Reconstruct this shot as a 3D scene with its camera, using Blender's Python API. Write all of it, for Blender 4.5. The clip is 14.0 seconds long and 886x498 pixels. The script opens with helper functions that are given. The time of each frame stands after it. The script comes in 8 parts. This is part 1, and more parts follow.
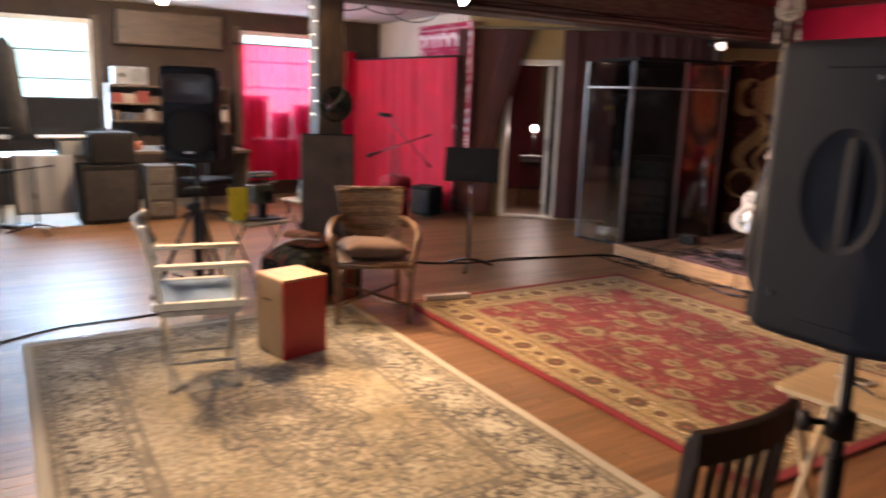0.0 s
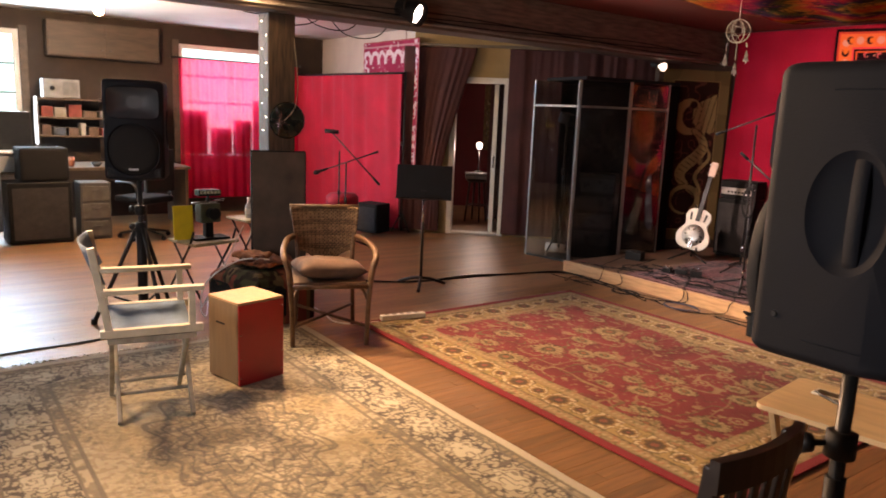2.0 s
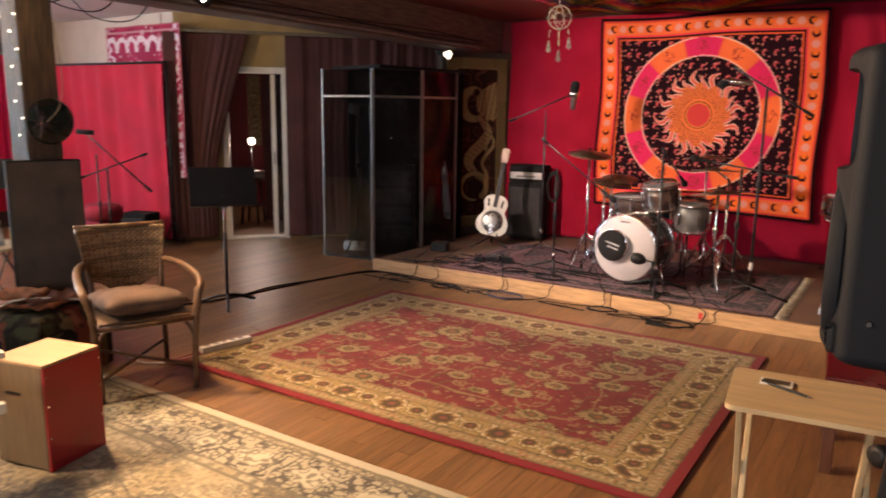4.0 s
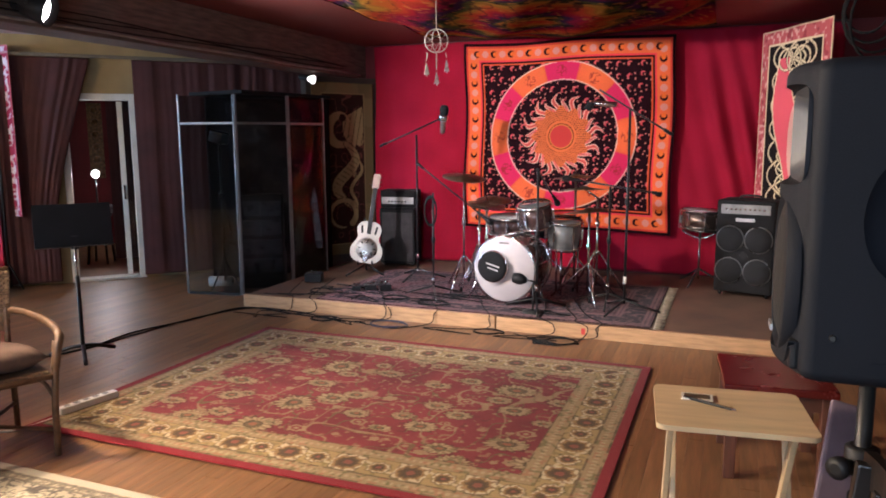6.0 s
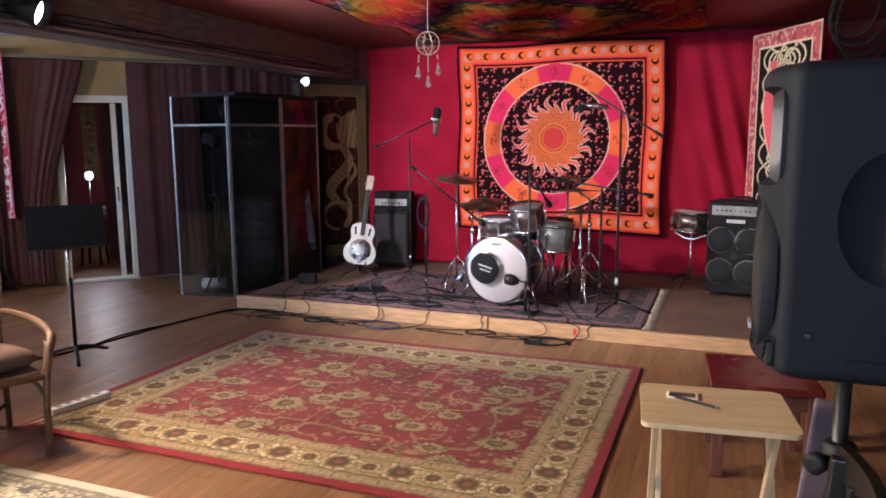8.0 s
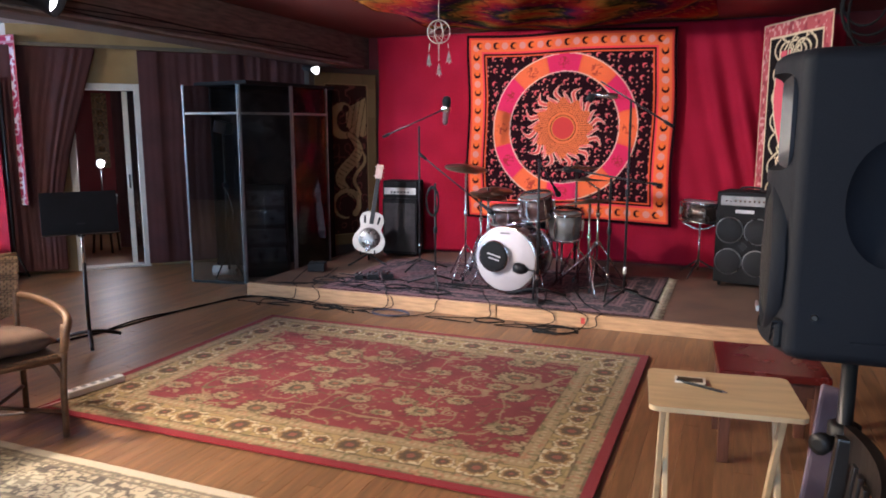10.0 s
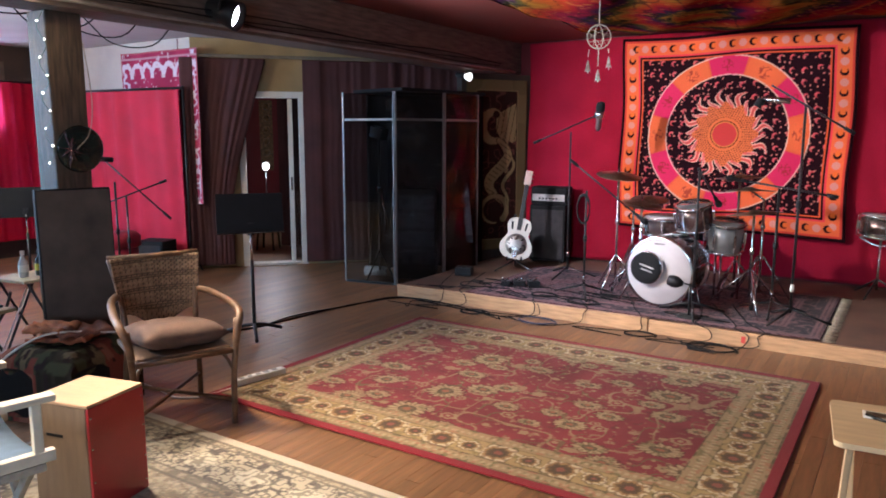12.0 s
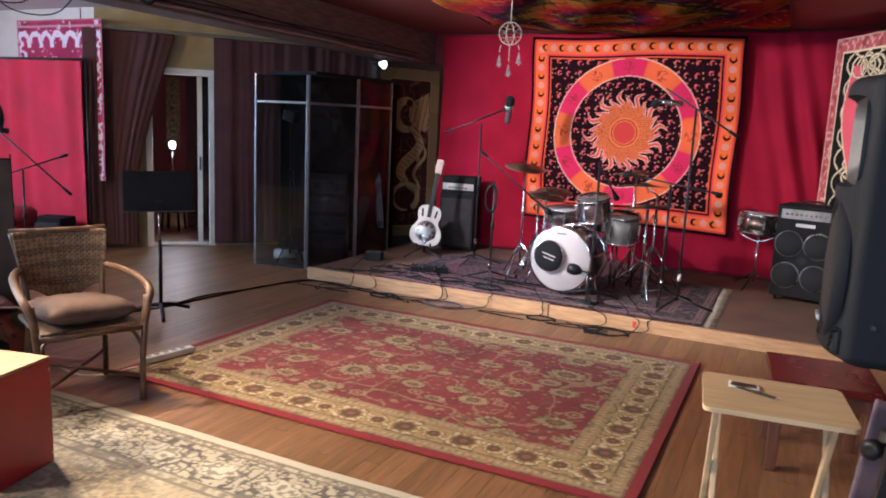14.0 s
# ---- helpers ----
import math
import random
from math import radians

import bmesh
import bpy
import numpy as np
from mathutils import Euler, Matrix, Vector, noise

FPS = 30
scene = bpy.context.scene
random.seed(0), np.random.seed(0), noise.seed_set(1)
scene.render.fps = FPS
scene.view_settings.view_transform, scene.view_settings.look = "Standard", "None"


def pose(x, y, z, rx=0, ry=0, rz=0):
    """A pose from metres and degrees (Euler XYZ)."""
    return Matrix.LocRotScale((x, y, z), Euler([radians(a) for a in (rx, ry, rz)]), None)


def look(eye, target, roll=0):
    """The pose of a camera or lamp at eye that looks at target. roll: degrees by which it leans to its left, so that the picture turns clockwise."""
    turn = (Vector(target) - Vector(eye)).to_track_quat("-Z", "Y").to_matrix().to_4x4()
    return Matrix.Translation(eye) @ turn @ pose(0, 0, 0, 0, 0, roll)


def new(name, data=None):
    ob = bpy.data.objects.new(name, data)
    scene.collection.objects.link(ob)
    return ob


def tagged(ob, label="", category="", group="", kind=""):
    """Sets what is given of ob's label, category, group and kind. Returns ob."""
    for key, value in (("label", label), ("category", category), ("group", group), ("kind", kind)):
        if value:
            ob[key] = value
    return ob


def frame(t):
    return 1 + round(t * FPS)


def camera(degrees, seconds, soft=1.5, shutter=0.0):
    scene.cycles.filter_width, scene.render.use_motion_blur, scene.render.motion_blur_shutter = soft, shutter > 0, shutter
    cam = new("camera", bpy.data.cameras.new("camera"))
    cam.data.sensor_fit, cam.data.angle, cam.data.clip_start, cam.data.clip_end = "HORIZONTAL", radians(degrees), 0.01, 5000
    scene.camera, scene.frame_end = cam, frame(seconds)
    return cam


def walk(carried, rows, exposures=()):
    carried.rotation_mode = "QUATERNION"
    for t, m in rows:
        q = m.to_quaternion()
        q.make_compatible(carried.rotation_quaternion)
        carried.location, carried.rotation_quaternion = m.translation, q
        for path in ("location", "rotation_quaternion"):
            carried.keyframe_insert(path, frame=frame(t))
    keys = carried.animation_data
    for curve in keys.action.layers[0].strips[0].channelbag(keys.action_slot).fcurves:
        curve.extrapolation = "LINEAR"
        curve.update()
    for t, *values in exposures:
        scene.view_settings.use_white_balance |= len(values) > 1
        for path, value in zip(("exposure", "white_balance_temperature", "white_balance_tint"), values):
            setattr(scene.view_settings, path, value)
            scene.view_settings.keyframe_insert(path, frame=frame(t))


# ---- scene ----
cam = camera(62.7, 14.0, soft=1.8, shutter=0.5)
PATH = [
    (0, (1.217, 0.505, 1.561), (-0.451, 1.528, 1.15), 1.9),
    (0.5, (1.196, 0.441, 1.563), (-0.621, 1.168, 1.152), 2.6),
    (1, (1.197, 0.514, 1.565), (-0.63, 1.218, 1.161), 3.3),
    (1.5, (1.137, 0.54, 1.559), (-0.567, 1.529, 1.21), 3.5),
    (2, (1.07, 0.425, 1.558), (-0.51, 1.597, 1.197), 2.4),
    (2.5, (0.879, 0.377, 1.543), (-0.677, 1.581, 1.189), 0.0),
    (3, (0.643, 0.362, 1.564), (-0.884, 1.61, 1.233), -1.0),
    (3.5, (0.441, 0.309, 1.547), (-0.862, 1.786, 1.201), 1.0),
    (4, (0.279, 0.325, 1.557), (-0.793, 1.972, 1.189), 0.8),
    (4.2, (0.232, 0.362, 1.573), (-0.788, 2.042, 1.204), 0.4),
    (6.3, (0.018, 0.375, 1.549), (-0.703, 2.217, 1.252), -0.3),
    (6.5, (0.021, 0.365, 1.555), (-0.704, 2.204, 1.255), -0.2),
    (7, (0.028, 0.36, 1.546), (-0.699, 2.199, 1.254), -0.1),
    (7.5, (0.047, 0.359, 1.558), (-0.677, 2.2, 1.263), -0.2),
    (8, (0.056, 0.359, 1.549), (-0.662, 2.202, 1.255), -0.3),
    (10.3, (0.056, 0.315, 1.536), (-0.689, 2.142, 1.21), 0.1),
    (10.5, (0.046, 0.319, 1.542), (-0.714, 2.139, 1.212), 0.2),
    (11, (0.037, 0.321, 1.544), (-0.768, 2.121, 1.21), 0.6),
    (11.5, (-0.001, 0.314, 1.55), (-0.949, 2.045, 1.226), 0.0),
    (12, (-0.024, 0.303, 1.553), (-1.099, 1.961, 1.245), 0.1),
    (12.5, (-0.029, 0.303, 1.555), (-1.092, 1.97, 1.25), 0.9),
    (13, (-0.022, 0.267, 1.551), (-1.009, 1.979, 1.246), 1.3),
    (13.5, (-0.005, 0.226, 1.54), (-0.911, 1.981, 1.223), 1.7),
    (14, (0.038, 0.154, 1.545), (-0.815, 1.932, 1.213), 2.7),
]
walk(cam, [(t, look(eye, target, roll)) for t, eye, target, roll in PATH],
     [(0.0, 0.76, 7200, 22), (1.0, 0.76, 6800, 20), (2.0, 0.68, 8400, 26), (3.0, 0.62, 8400, 24), (4.2, 0.66, 7500, 19), (6.3, 0.76, 5700, 12), (11.0, 0.76, 5400, 11), (14.0, 0.76, 5400, 11)])

# ---- light ----
world = bpy.data.worlds.new("world")
scene.world = world
world.use_nodes = True
wn = world.node_tree.nodes
sky = wn.new("ShaderNodeTexSky")
sky.sky_type = "NISHITA"
sky.sun_disc = False
sky.sun_elevation = radians(40)
sky.sun_rotation = radians(200)
world.node_tree.links.new(sky.outputs[0], wn["Background"].inputs[0])
wn["Background"].inputs[1].default_value = 0.15


def lamp(name, kind, m, watts, colour, size=0.1, angle=60.0, blend=0.5, size_y=None):
    d = bpy.data.lights.new(name, kind)
    d.energy, d.color = watts, colour
    if kind == "AREA":
        d.size = size
        if size_y:
            d.shape, d.size_y = "RECTANGLE", size_y
    else:
        d.shadow_soft_size = size
    if kind == "SPOT":
        d.spot_size, d.spot_blend = radians(angle), blend
    ob = new(name, d)
    ob.matrix_world = m
    return ob


WARM = (1.0, 0.74, 0.48)
STAGE_WHITE = (1.0, 0.90, 0.86)
DAY = (0.42, 0.70, 1.0)
lamp("window_or_fill_light", "AREA", look((-9.45, 1.05, 1.65), (-5.0, 1.6, 0.6)), 260, DAY, 1.25, size_y=1.4)
lamp("window_or_fill_light", "AREA", look((-9.62, 4.3, 1.65), (-5.0, 4.0, 0.8)), 60, DAY, 1.3, size_y=1.4)
# added fill lamp in the unseen south window, for surfaces facing the camera
lamp("window_or_fill_light", "AREA", look((-0.6, -2.76, 1.55), (-1.6, 3.0, 0.8)), 80, (0.74, 0.87, 1.0), 2.3, size_y=1.3)
lamp("beam_flood_light", "SPOT", look((-3.96, 2.55, 2.34), (-0.6, 3.3, 0.2)), 320, WARM, 0.12, 108, 0.7)
lamp("beam_flood_light", "SPOT", look((-3.96, 0.60, 2.34), (0.1, 3.2, 0.3)), 560, WARM, 0.22, 92, 0.8)
lamp("bare_bulb_light", "POINT", pose(-7.04, 2.07, 2.30), 140, WARM, 0.05)
lamp("stage_spot_light", "SPOT", look((-3.88, 3.95, 2.35), (-1.1, 8.0, 0.9)), 520, STAGE_WHITE, 0.08, 88, 0.8)
lamp("corner_spot_light", "SPOT", look((-4.14, 7.27, 2.17), (-1.0, 7.2, 0.9)), 14, STAGE_WHITE, 0.05, 110, 0.7)
lamp("globe_light", "POINT", pose(-7.45, 7.39, 1.10), 14, STAGE_WHITE, 0.06)

# ---- materials ----
LIN = lambda c: tuple((v / 12.92 if v <= 0.04045 else ((v + 0.055) / 1.055) ** 2.4) for v in c)
MATS = {}


def surface(name, colour, rough=0.6, metal=0.0, vary=0.15, scale=12.0, stretch=(1, 1, 1), bump=0.05, fine=90.0, second=None, coat=0.0, each=0.0):
    """A plain surface: its colour, broken up at two scales, with fine relief."""
    if name in MATS:
        return MATS[name]
    m = bpy.data.materials.new(name)
    m.use_nodes = True
    n, l = m.node_tree.nodes, m.node_tree.links
    b = n["Principled BSDF"]
    b.inputs["Roughness"].default_value, b.inputs["Metallic"].default_value = rough, metal
    b.inputs["Coat Weight"].default_value = coat
    tc, mp = n.new("ShaderNodeTexCoord"), n.new("ShaderNodeMapping")
    mp.inputs["Scale"].default_value = stretch
    l.new(tc.outputs["Object"], mp.inputs[0])
    big, small = n.new("ShaderNodeTexNoise"), n.new("ShaderNodeTexNoise")
    big.inputs["Scale"].default_value, big.inputs["Detail"].default_value = scale, 5
    small.inputs["Scale"].default_value, small.inputs["Detail"].default_value = fine, 3
    l.new(mp.outputs[0], big.inputs[0]), l.new(mp.outputs[0], small.inputs[0])
    mix = n.new("ShaderNodeMix")
    mix.data_type = "RGBA"
    dark = tuple(c * (1 - 2 * vary) for c in colour) if second is None else second
    mix.inputs[6].default_value, mix.inputs[7].default_value = (*dark, 1), (*[min(1, c * (1 + vary)) for c in colour], 1)
    ramp = n.new("ShaderNodeMapRange")
    ramp.inputs[1].default_value, ramp.inputs[2].default_value = 0.3, 0.7
    l.new(big.outputs[0], ramp.inputs[0]), l.new(ramp.outputs[0], mix.inputs[0])
    fine_mix = n.new("ShaderNodeMix")
    fine_mix.data_type, fine_mix.blend_type = "RGBA", "MULTIPLY"
    fine_mix.inputs[0].default_value = min(1.0, vary * 1.6)
    l.new(mix.outputs[2], fine_mix.inputs[6]), l.new(small.outputs[1], fine_mix.inputs[7])
    last = fine_mix.outputs[2]
    if each:
        info, hsv = n.new("ShaderNodeObjectInfo"), n.new("ShaderNodeHueSaturation")
        span = n.new("ShaderNodeMapRange")
        span.inputs[3].default_value, span.inputs[4].default_value = 1 - each, 1 + each
        l.new(info.outputs["Random"], span.inputs[0]), l.new(span.outputs[0], hsv.inputs["Value"])
        l.new(last, hsv.inputs["Color"])
        last = hsv.outputs[0]
    l.new(last, b.inputs["Base Color"])
    if bump:
        bp = n.new("ShaderNodeBump")
        bp.inputs["Strength"].default_value, bp.inputs["Distance"].default_value = min(1, bump * 4), 0.004
        l.new(small.outputs[0], bp.inputs["Height"]), l.new(bp.outputs[0], b.inputs["Normal"])
        rr = n.new("ShaderNodeMapRange")
        rr.inputs[3].default_value, rr.inputs[4].default_value = max(0.02, rough - 0.12), min(1, rough + 0.12)
        l.new(big.outputs[0], rr.inputs[0]), l.new(rr.outputs[0], b.inputs["Roughness"])
    MATS[name] = m
    return m


def painted(name, rough=0.95, fine=220.0, bump=0.5, sheen=0.3, gloss=0.15):
    """Woven or printed cloth whose dye is stored on the mesh as the attribute dye."""
    if name in MATS:
        return MATS[name]
    m = bpy.data.materials.new(name)
    m.use_nodes = True
    n, l = m.node_tree.nodes, m.node_tree.links
    b = n["Principled BSDF"]
    b.inputs["Roughness"].default_value, b.inputs["Sheen Weight"].default_value = rough, sheen
    b.inputs["Specular IOR Level"].default_value = gloss
    at, tc, no = n.new("ShaderNodeAttribute"), n.new("ShaderNodeTexCoord"), n.new("ShaderNodeTexNoise")
    at.attribute_name = "dye"
    no.inputs["Scale"].default_value, no.inputs["Detail"].default_value = fine, 2
    l.new(tc.outputs["Object"], no.inputs[0])
    mix = n.new("ShaderNodeMix")
    mix.data_type, mix.blend_type = "RGBA", "MULTIPLY"
    mix.inputs[0].default_value = 0.35
    l.new(at.outputs[0], mix.inputs[6]), l.new(no.outputs[1], mix.inputs[7])
    gain = n.new("ShaderNodeHueSaturation")
    gain.inputs["Value"].default_value = 1.2
    l.new(mix.outputs[2], gain.inputs["Color"]), l.new(gain.outputs[0], b.inputs["Base Color"])
    bp = n.new("ShaderNodeBump")
    bp.inputs["Strength"].default_value, bp.inputs["Distance"].default_value = bump, 0.003
    l.new(no.outputs[0], bp.inputs["Height"]), l.new(bp.outputs[0], b.inputs["Normal"])
    MATS[name] = m
    return m


def glowing(name, colour, strength):
    m = bpy.data.materials.new(name)
    m.use_nodes = True
    b = m.node_tree.nodes["Principled BSDF"]
    b.inputs["Base Color"].default_value = (*colour, 1)
    b.inputs["Emission Color"].default_value, b.inputs["Emission Strength"].default_value = (*colour, 1), strength
    return m


def clear(name, tint=(0.9, 0.95, 0.95), rough=0.02, ior=1.6):
    m = bpy.data.materials.new(name)
    m.use_nodes = True
    n, l = m.node_tree.nodes, m.node_tree.links
    g, t, mix, f = n.new("ShaderNodeBsdfGlossy"), n.new("ShaderNodeBsdfTransparent"), n.new("ShaderNodeMixShader"), n.new("ShaderNodeFresnel")
    g.inputs["Roughness"].default_value = rough
    t.inputs[0].default_value = (*tint, 1)
    f.inputs[0].default_value = ior
    l.new(f.outputs[0], mix.inputs[0]), l.new(t.outputs[0], mix.inputs[1]), l.new(g.outputs[0], mix.inputs[2])
    l.new(mix.outputs[0], n["Material Output"].inputs[0])
    return m


# ---- mesh helpers ----
def box(bm, c, s, rot=None, bevel=0.0):
    """A box round c with sides s, its edges rounded."""
    m = Matrix.Translation(c) @ (rot.to_4x4() if rot else Matrix()) @ Matrix.Diagonal((*s, 1))
    r = bmesh.ops.create_cube(bm, size=1, matrix=m)
    if bevel:
        es = list({e for v in r["verts"] for e in v.link_edges})
        bmesh.ops.bevel(bm, geom=es, offset=bevel, segments=2, affect="EDGES", profile=0.6)
    return bm


def rod(bm, a, b, r, r2=None, seg=10):
    """A round bar from a to b."""
    a, b = Vector(a), Vector(b)
    d = b - a
    m = Matrix.Translation((a + b) / 2) @ d.to_track_quat("Z", "Y").to_matrix().to_4x4()
    bmesh.ops.create_cone(bm, cap_ends=True, segments=seg, radius1=r, radius2=r if r2 is None else r2, depth=d.length, matrix=m)
    return bm


def tube(bm, pts, r, seg=6):
    """A round cord or bent pipe along pts."""
    pts = [Vector(p) for p in pts]
    rings, side = [], None
    for i, p in enumerate(pts):
        d = (pts[min(i + 1, len(pts) - 1)] - pts[max(i - 1, 0)]).normalized()
        if side is None:
            side = d.orthogonal().normalized()
        side = (side - d * side.dot(d)).normalized()
        up = d.cross(side)
        rings.append([bm.verts.new(p + (side * math.cos(k * math.tau / seg) + up * math.sin(k * math.tau / seg)) * r) for k in range(seg)])
    for a, b in zip(rings, rings[1:]):
        for k in range(seg):
            f = bm.faces.new((a[k], a[(k + 1) % seg], b[(k + 1) % seg], b[k]))
            f.smooth = True
    bm.faces.new(rings[0][::-1]), bm.faces.new(rings[-1])
    return bm


def lathe(bm, profile, m=None, seg=28, caps=True):
    """A turned body: profile rows of radius and height, turned by m."""
    m = m or Matrix()
    rings = [[bm.verts.new(m @ Vector((max(r, 1e-4) * math.cos(k * math.tau / seg), max(r, 1e-4) * math.sin(k * math.tau / seg), z))) for k in range(seg)] for r, z in profile]
    for a, b in zip(rings, rings[1:]):
        for k in range(seg):
            f = bm.faces.new((a[k], a[(k + 1) % seg], b[(k + 1) % seg], b[k]))
            f.smooth = True
    if caps:
        bm.faces.new(rings[0][::-1]), bm.faces.new(rings[-1])
    return bm


def plate(bm, outline, z0, z1, m=None):
    """A flat plate with the outline (x, y), from z0 to z1."""
    m = m or Matrix()
    lo, hi = [bm.verts.new(m @ Vector((x, y, z0))) for x, y in outline], [bm.verts.new(m @ Vector((x, y, z1))) for x, y in outline]
    bm.faces.new(lo[::-1]), bm.faces.new(hi)
    for i in range(len(lo)):
        j = (i + 1) % len(lo)
        bm.faces.new((lo[i], lo[j], hi[j], hi[i]))
    return bm


def curve_pts(pts, n=8):
    """A smooth line through pts."""
    p = [Vector(q) for q in pts]
    p = [p[0] * 2 - p[1]] + p + [p[-1] * 2 - p[-2]]
    out = []
    for i in range(1, len(p) - 2):
        for k in range(n):
            t = k / n
            a, b, c, d = p[i - 1:i + 3]
            out.append(0.5 * (2 * b + (c - a) * t + (2 * a - 5 * b + 4 * c - d) * t * t + (3 * b - a - 3 * c + d) * t ** 3))
    return out + [p[-2]]


def part(name, bm, material, parent=None, label="", smooth=None):
    """Links a bmesh as one mesh object under a thing or part."""
    me = bpy.data.meshes.new(name)
    bmesh.ops.recalc_face_normals(bm, faces=bm.faces)
    bm.to_mesh(me)
    bm.free()
    if smooth is not None:
        me.shade_smooth()
        me.set_sharp_from_angle(angle=radians(smooth))
    me.materials.append(material)
    ob = new(name, me)
    ob.parent = parent
    return tagged(ob, label)


def thing(name, m, label, category, group=""):
    """An empty at the base of a thing, which carries its parts."""
    ob = new(name)
    ob.empty_display_size = 0.1
    ob.matrix_world = m
    return tagged(ob, label, category, group)


def structure(name, bm, material, label=""):
    return tagged(part(name, bm, material), label, kind="structure")


def BM():
    return bmesh.new()


def sheet(name, w, h, step, dye, material, parent=None, lift=None, thick=0.006):
    """A cloth of w by h lying in its own x and y, as a fine grid; dye(x, y) gives its colours, lift(x, y) its folds."""
    nx, ny = max(2, int(w / step)), max(2, int(h / step))
    xs, ys = np.linspace(-w / 2, w / 2, nx + 1), np.linspace(-h / 2, h / 2, ny + 1)
    gx, gy = np.meshgrid(xs, ys)
    x, y = gx.ravel(), gy.ravel()
    z = lift(x, y) if lift else np.zeros_like(x)
    px, py, pz = (x, y, z) if not isinstance(z, tuple) else z
    me = bpy.data.meshes.new(name)
    nv = len(x)
    idx = np.arange(nv).reshape(ny + 1, nx + 1)
    quads = np.stack([idx[:-1, :-1], idx[:-1, 1:], idx[1:, 1:], idx[1:, :-1]], -1).reshape(-1, 4)
    ring = np.concatenate([idx[0, :-1], idx[:-1, -1], idx[-1, :0:-1], idx[:0:-1, 0]])
    low = nv + np.arange(len(ring))
    nxt = np.roll(np.arange(len(ring)), -1)
    rim = np.stack([ring, low, low[nxt], ring[nxt]], -1)
    quads = np.concatenate([quads, rim])
    co = np.concatenate([np.stack([px, py, pz], -1), np.stack([px[ring], py[ring], pz[ring] - thick], -1)])
    me.vertices.add(len(co))
    me.vertices.foreach_set("co", co.ravel().astype(np.float32))
    me.loops.add(quads.size)
    me.loops.foreach_set("vertex_index", quads.ravel().astype(np.int32))
    me.polygons.add(len(quads))
    me.polygons.foreach_set("loop_start", np.arange(0, quads.size, 4, dtype=np.int32))
    me.update(calc_edges=True)
    me.shade_smooth()
    c = np.asarray(dye(x, y), dtype=np.float32)
    c = np.concatenate([c, c[ring]])
    a = me.color_attributes.new("dye", "FLOAT_COLOR", "POINT")
    a.data.foreach_set("color", np.concatenate([c, np.ones((len(c), 1), np.float32)], 1).ravel())
    me.materials.append(material)
    ob = new(name, me)
    ob.parent = parent
    return ob


def rnd(x, y, k=0):
    """A repeatable scatter of 0 to 1 for whole-number cells."""
    return np.modf(np.abs(np.sin(x * 127.1 + y * 311.7 + k * 74.7) * 43758.5453))[0]


def wave(x, y, f, k=0):
    """Soft noise, about 0 to 1, with f cells a metre."""
    x, y = x * f + 100, y * f + 100
    i, j = np.floor(x), np.floor(y)
    u, v = x - i, y - j
    u, v = u * u * (3 - 2 * u), v * v * (3 - 2 * v)
    return (rnd(i, j, k) * (1 - u) + rnd(i + 1, j, k) * u) * (1 - v) + (rnd(i, j + 1, k) * (1 - u) + rnd(i + 1, j + 1, k) * u) * v


def lay(c, mask, colour, amount=1.0):
    """Dyes c with colour where mask is true (or by how much)."""
    k = (np.asarray(mask, float) * amount)[:, None]
    c *= 1 - k
    c += k * np.array(colour)
    return c

# ---- surfaces of the room ----
floor_mat = surface("oak_floor", (0.27, 0.14, 0.065), 0.42, vary=0.22, scale=3.0, stretch=(9, 0.9, 1), bump=0.02, fine=25, each=0.2)
gap_mat = surface("floor_gap", (0.15, 0.075, 0.035), 0.7, vary=0.1)
ceiling_red = surface("ceiling_red_brown", (0.20, 0.042, 0.030), 0.6, vary=0.12, scale=2)
ceiling_white = surface("ceiling_white", (0.62, 0.60, 0.55), 0.8, vary=0.06, scale=2)
wall_brown = surface("wall_dark_brown", (0.050, 0.032, 0.023), 0.8, vary=0.2, scale=4)
wall_tan = surface("wall_tan", (0.42, 0.31, 0.15), 0.8, vary=0.1, scale=3)
wall_pale = surface("wall_pale", (0.55, 0.50, 0.44), 0.8, vary=0.06, scale=3)
wall_maroon = surface("wall_maroon", (0.13, 0.010, 0.014), 0.8, vary=0.1, scale=3)
beam_wood = surface("beam_wood", (0.18, 0.13, 0.10), 0.7, vary=0.25, scale=5, stretch=(8, 1, 8), bump=0.1)
post_wood = surface("post_wood", (0.11, 0.075, 0.048), 0.7, vary=0.3, scale=6, stretch=(8, 8, 1), bump=0.12)
pale_wood = surface("pine", (0.50, 0.29, 0.14), 0.55, vary=0.15, scale=6, stretch=(1, 8, 8), bump=0.04)
ply = surface("stage_ply", (0.17, 0.10, 0.065), 0.7, vary=0.2, scale=3, bump=0.05)
white_paint = surface("white_paint", (0.72, 0.70, 0.64), 0.5, vary=0.06, scale=5)
red_cloth = surface("red_cloth", (0.52, 0.013, 0.045), 0.85, vary=0.12, scale=2.5, bump=0.06, fine=160)
dark_cloth = surface("dark_brown_cloth", (0.085, 0.028, 0.028), 0.95, vary=0.15, scale=3, bump=0.06, fine=160)
black = surface("black_plastic", (0.010, 0.010, 0.011), 0.5, vary=0.15, scale=8, bump=0.04, fine=300)
black_soft = surface("black_covering", (0.009, 0.0085, 0.009), 0.85, vary=0.2, scale=8, bump=0.1, fine=250)
steel = surface("black_steel", (0.02, 0.02, 0.02), 0.4, 0.3, vary=0.1, bump=0)
for m in (black, black_soft):
    m.node_tree.nodes["Principled BSDF"].inputs["Specular IOR Level"].default_value = 0.28
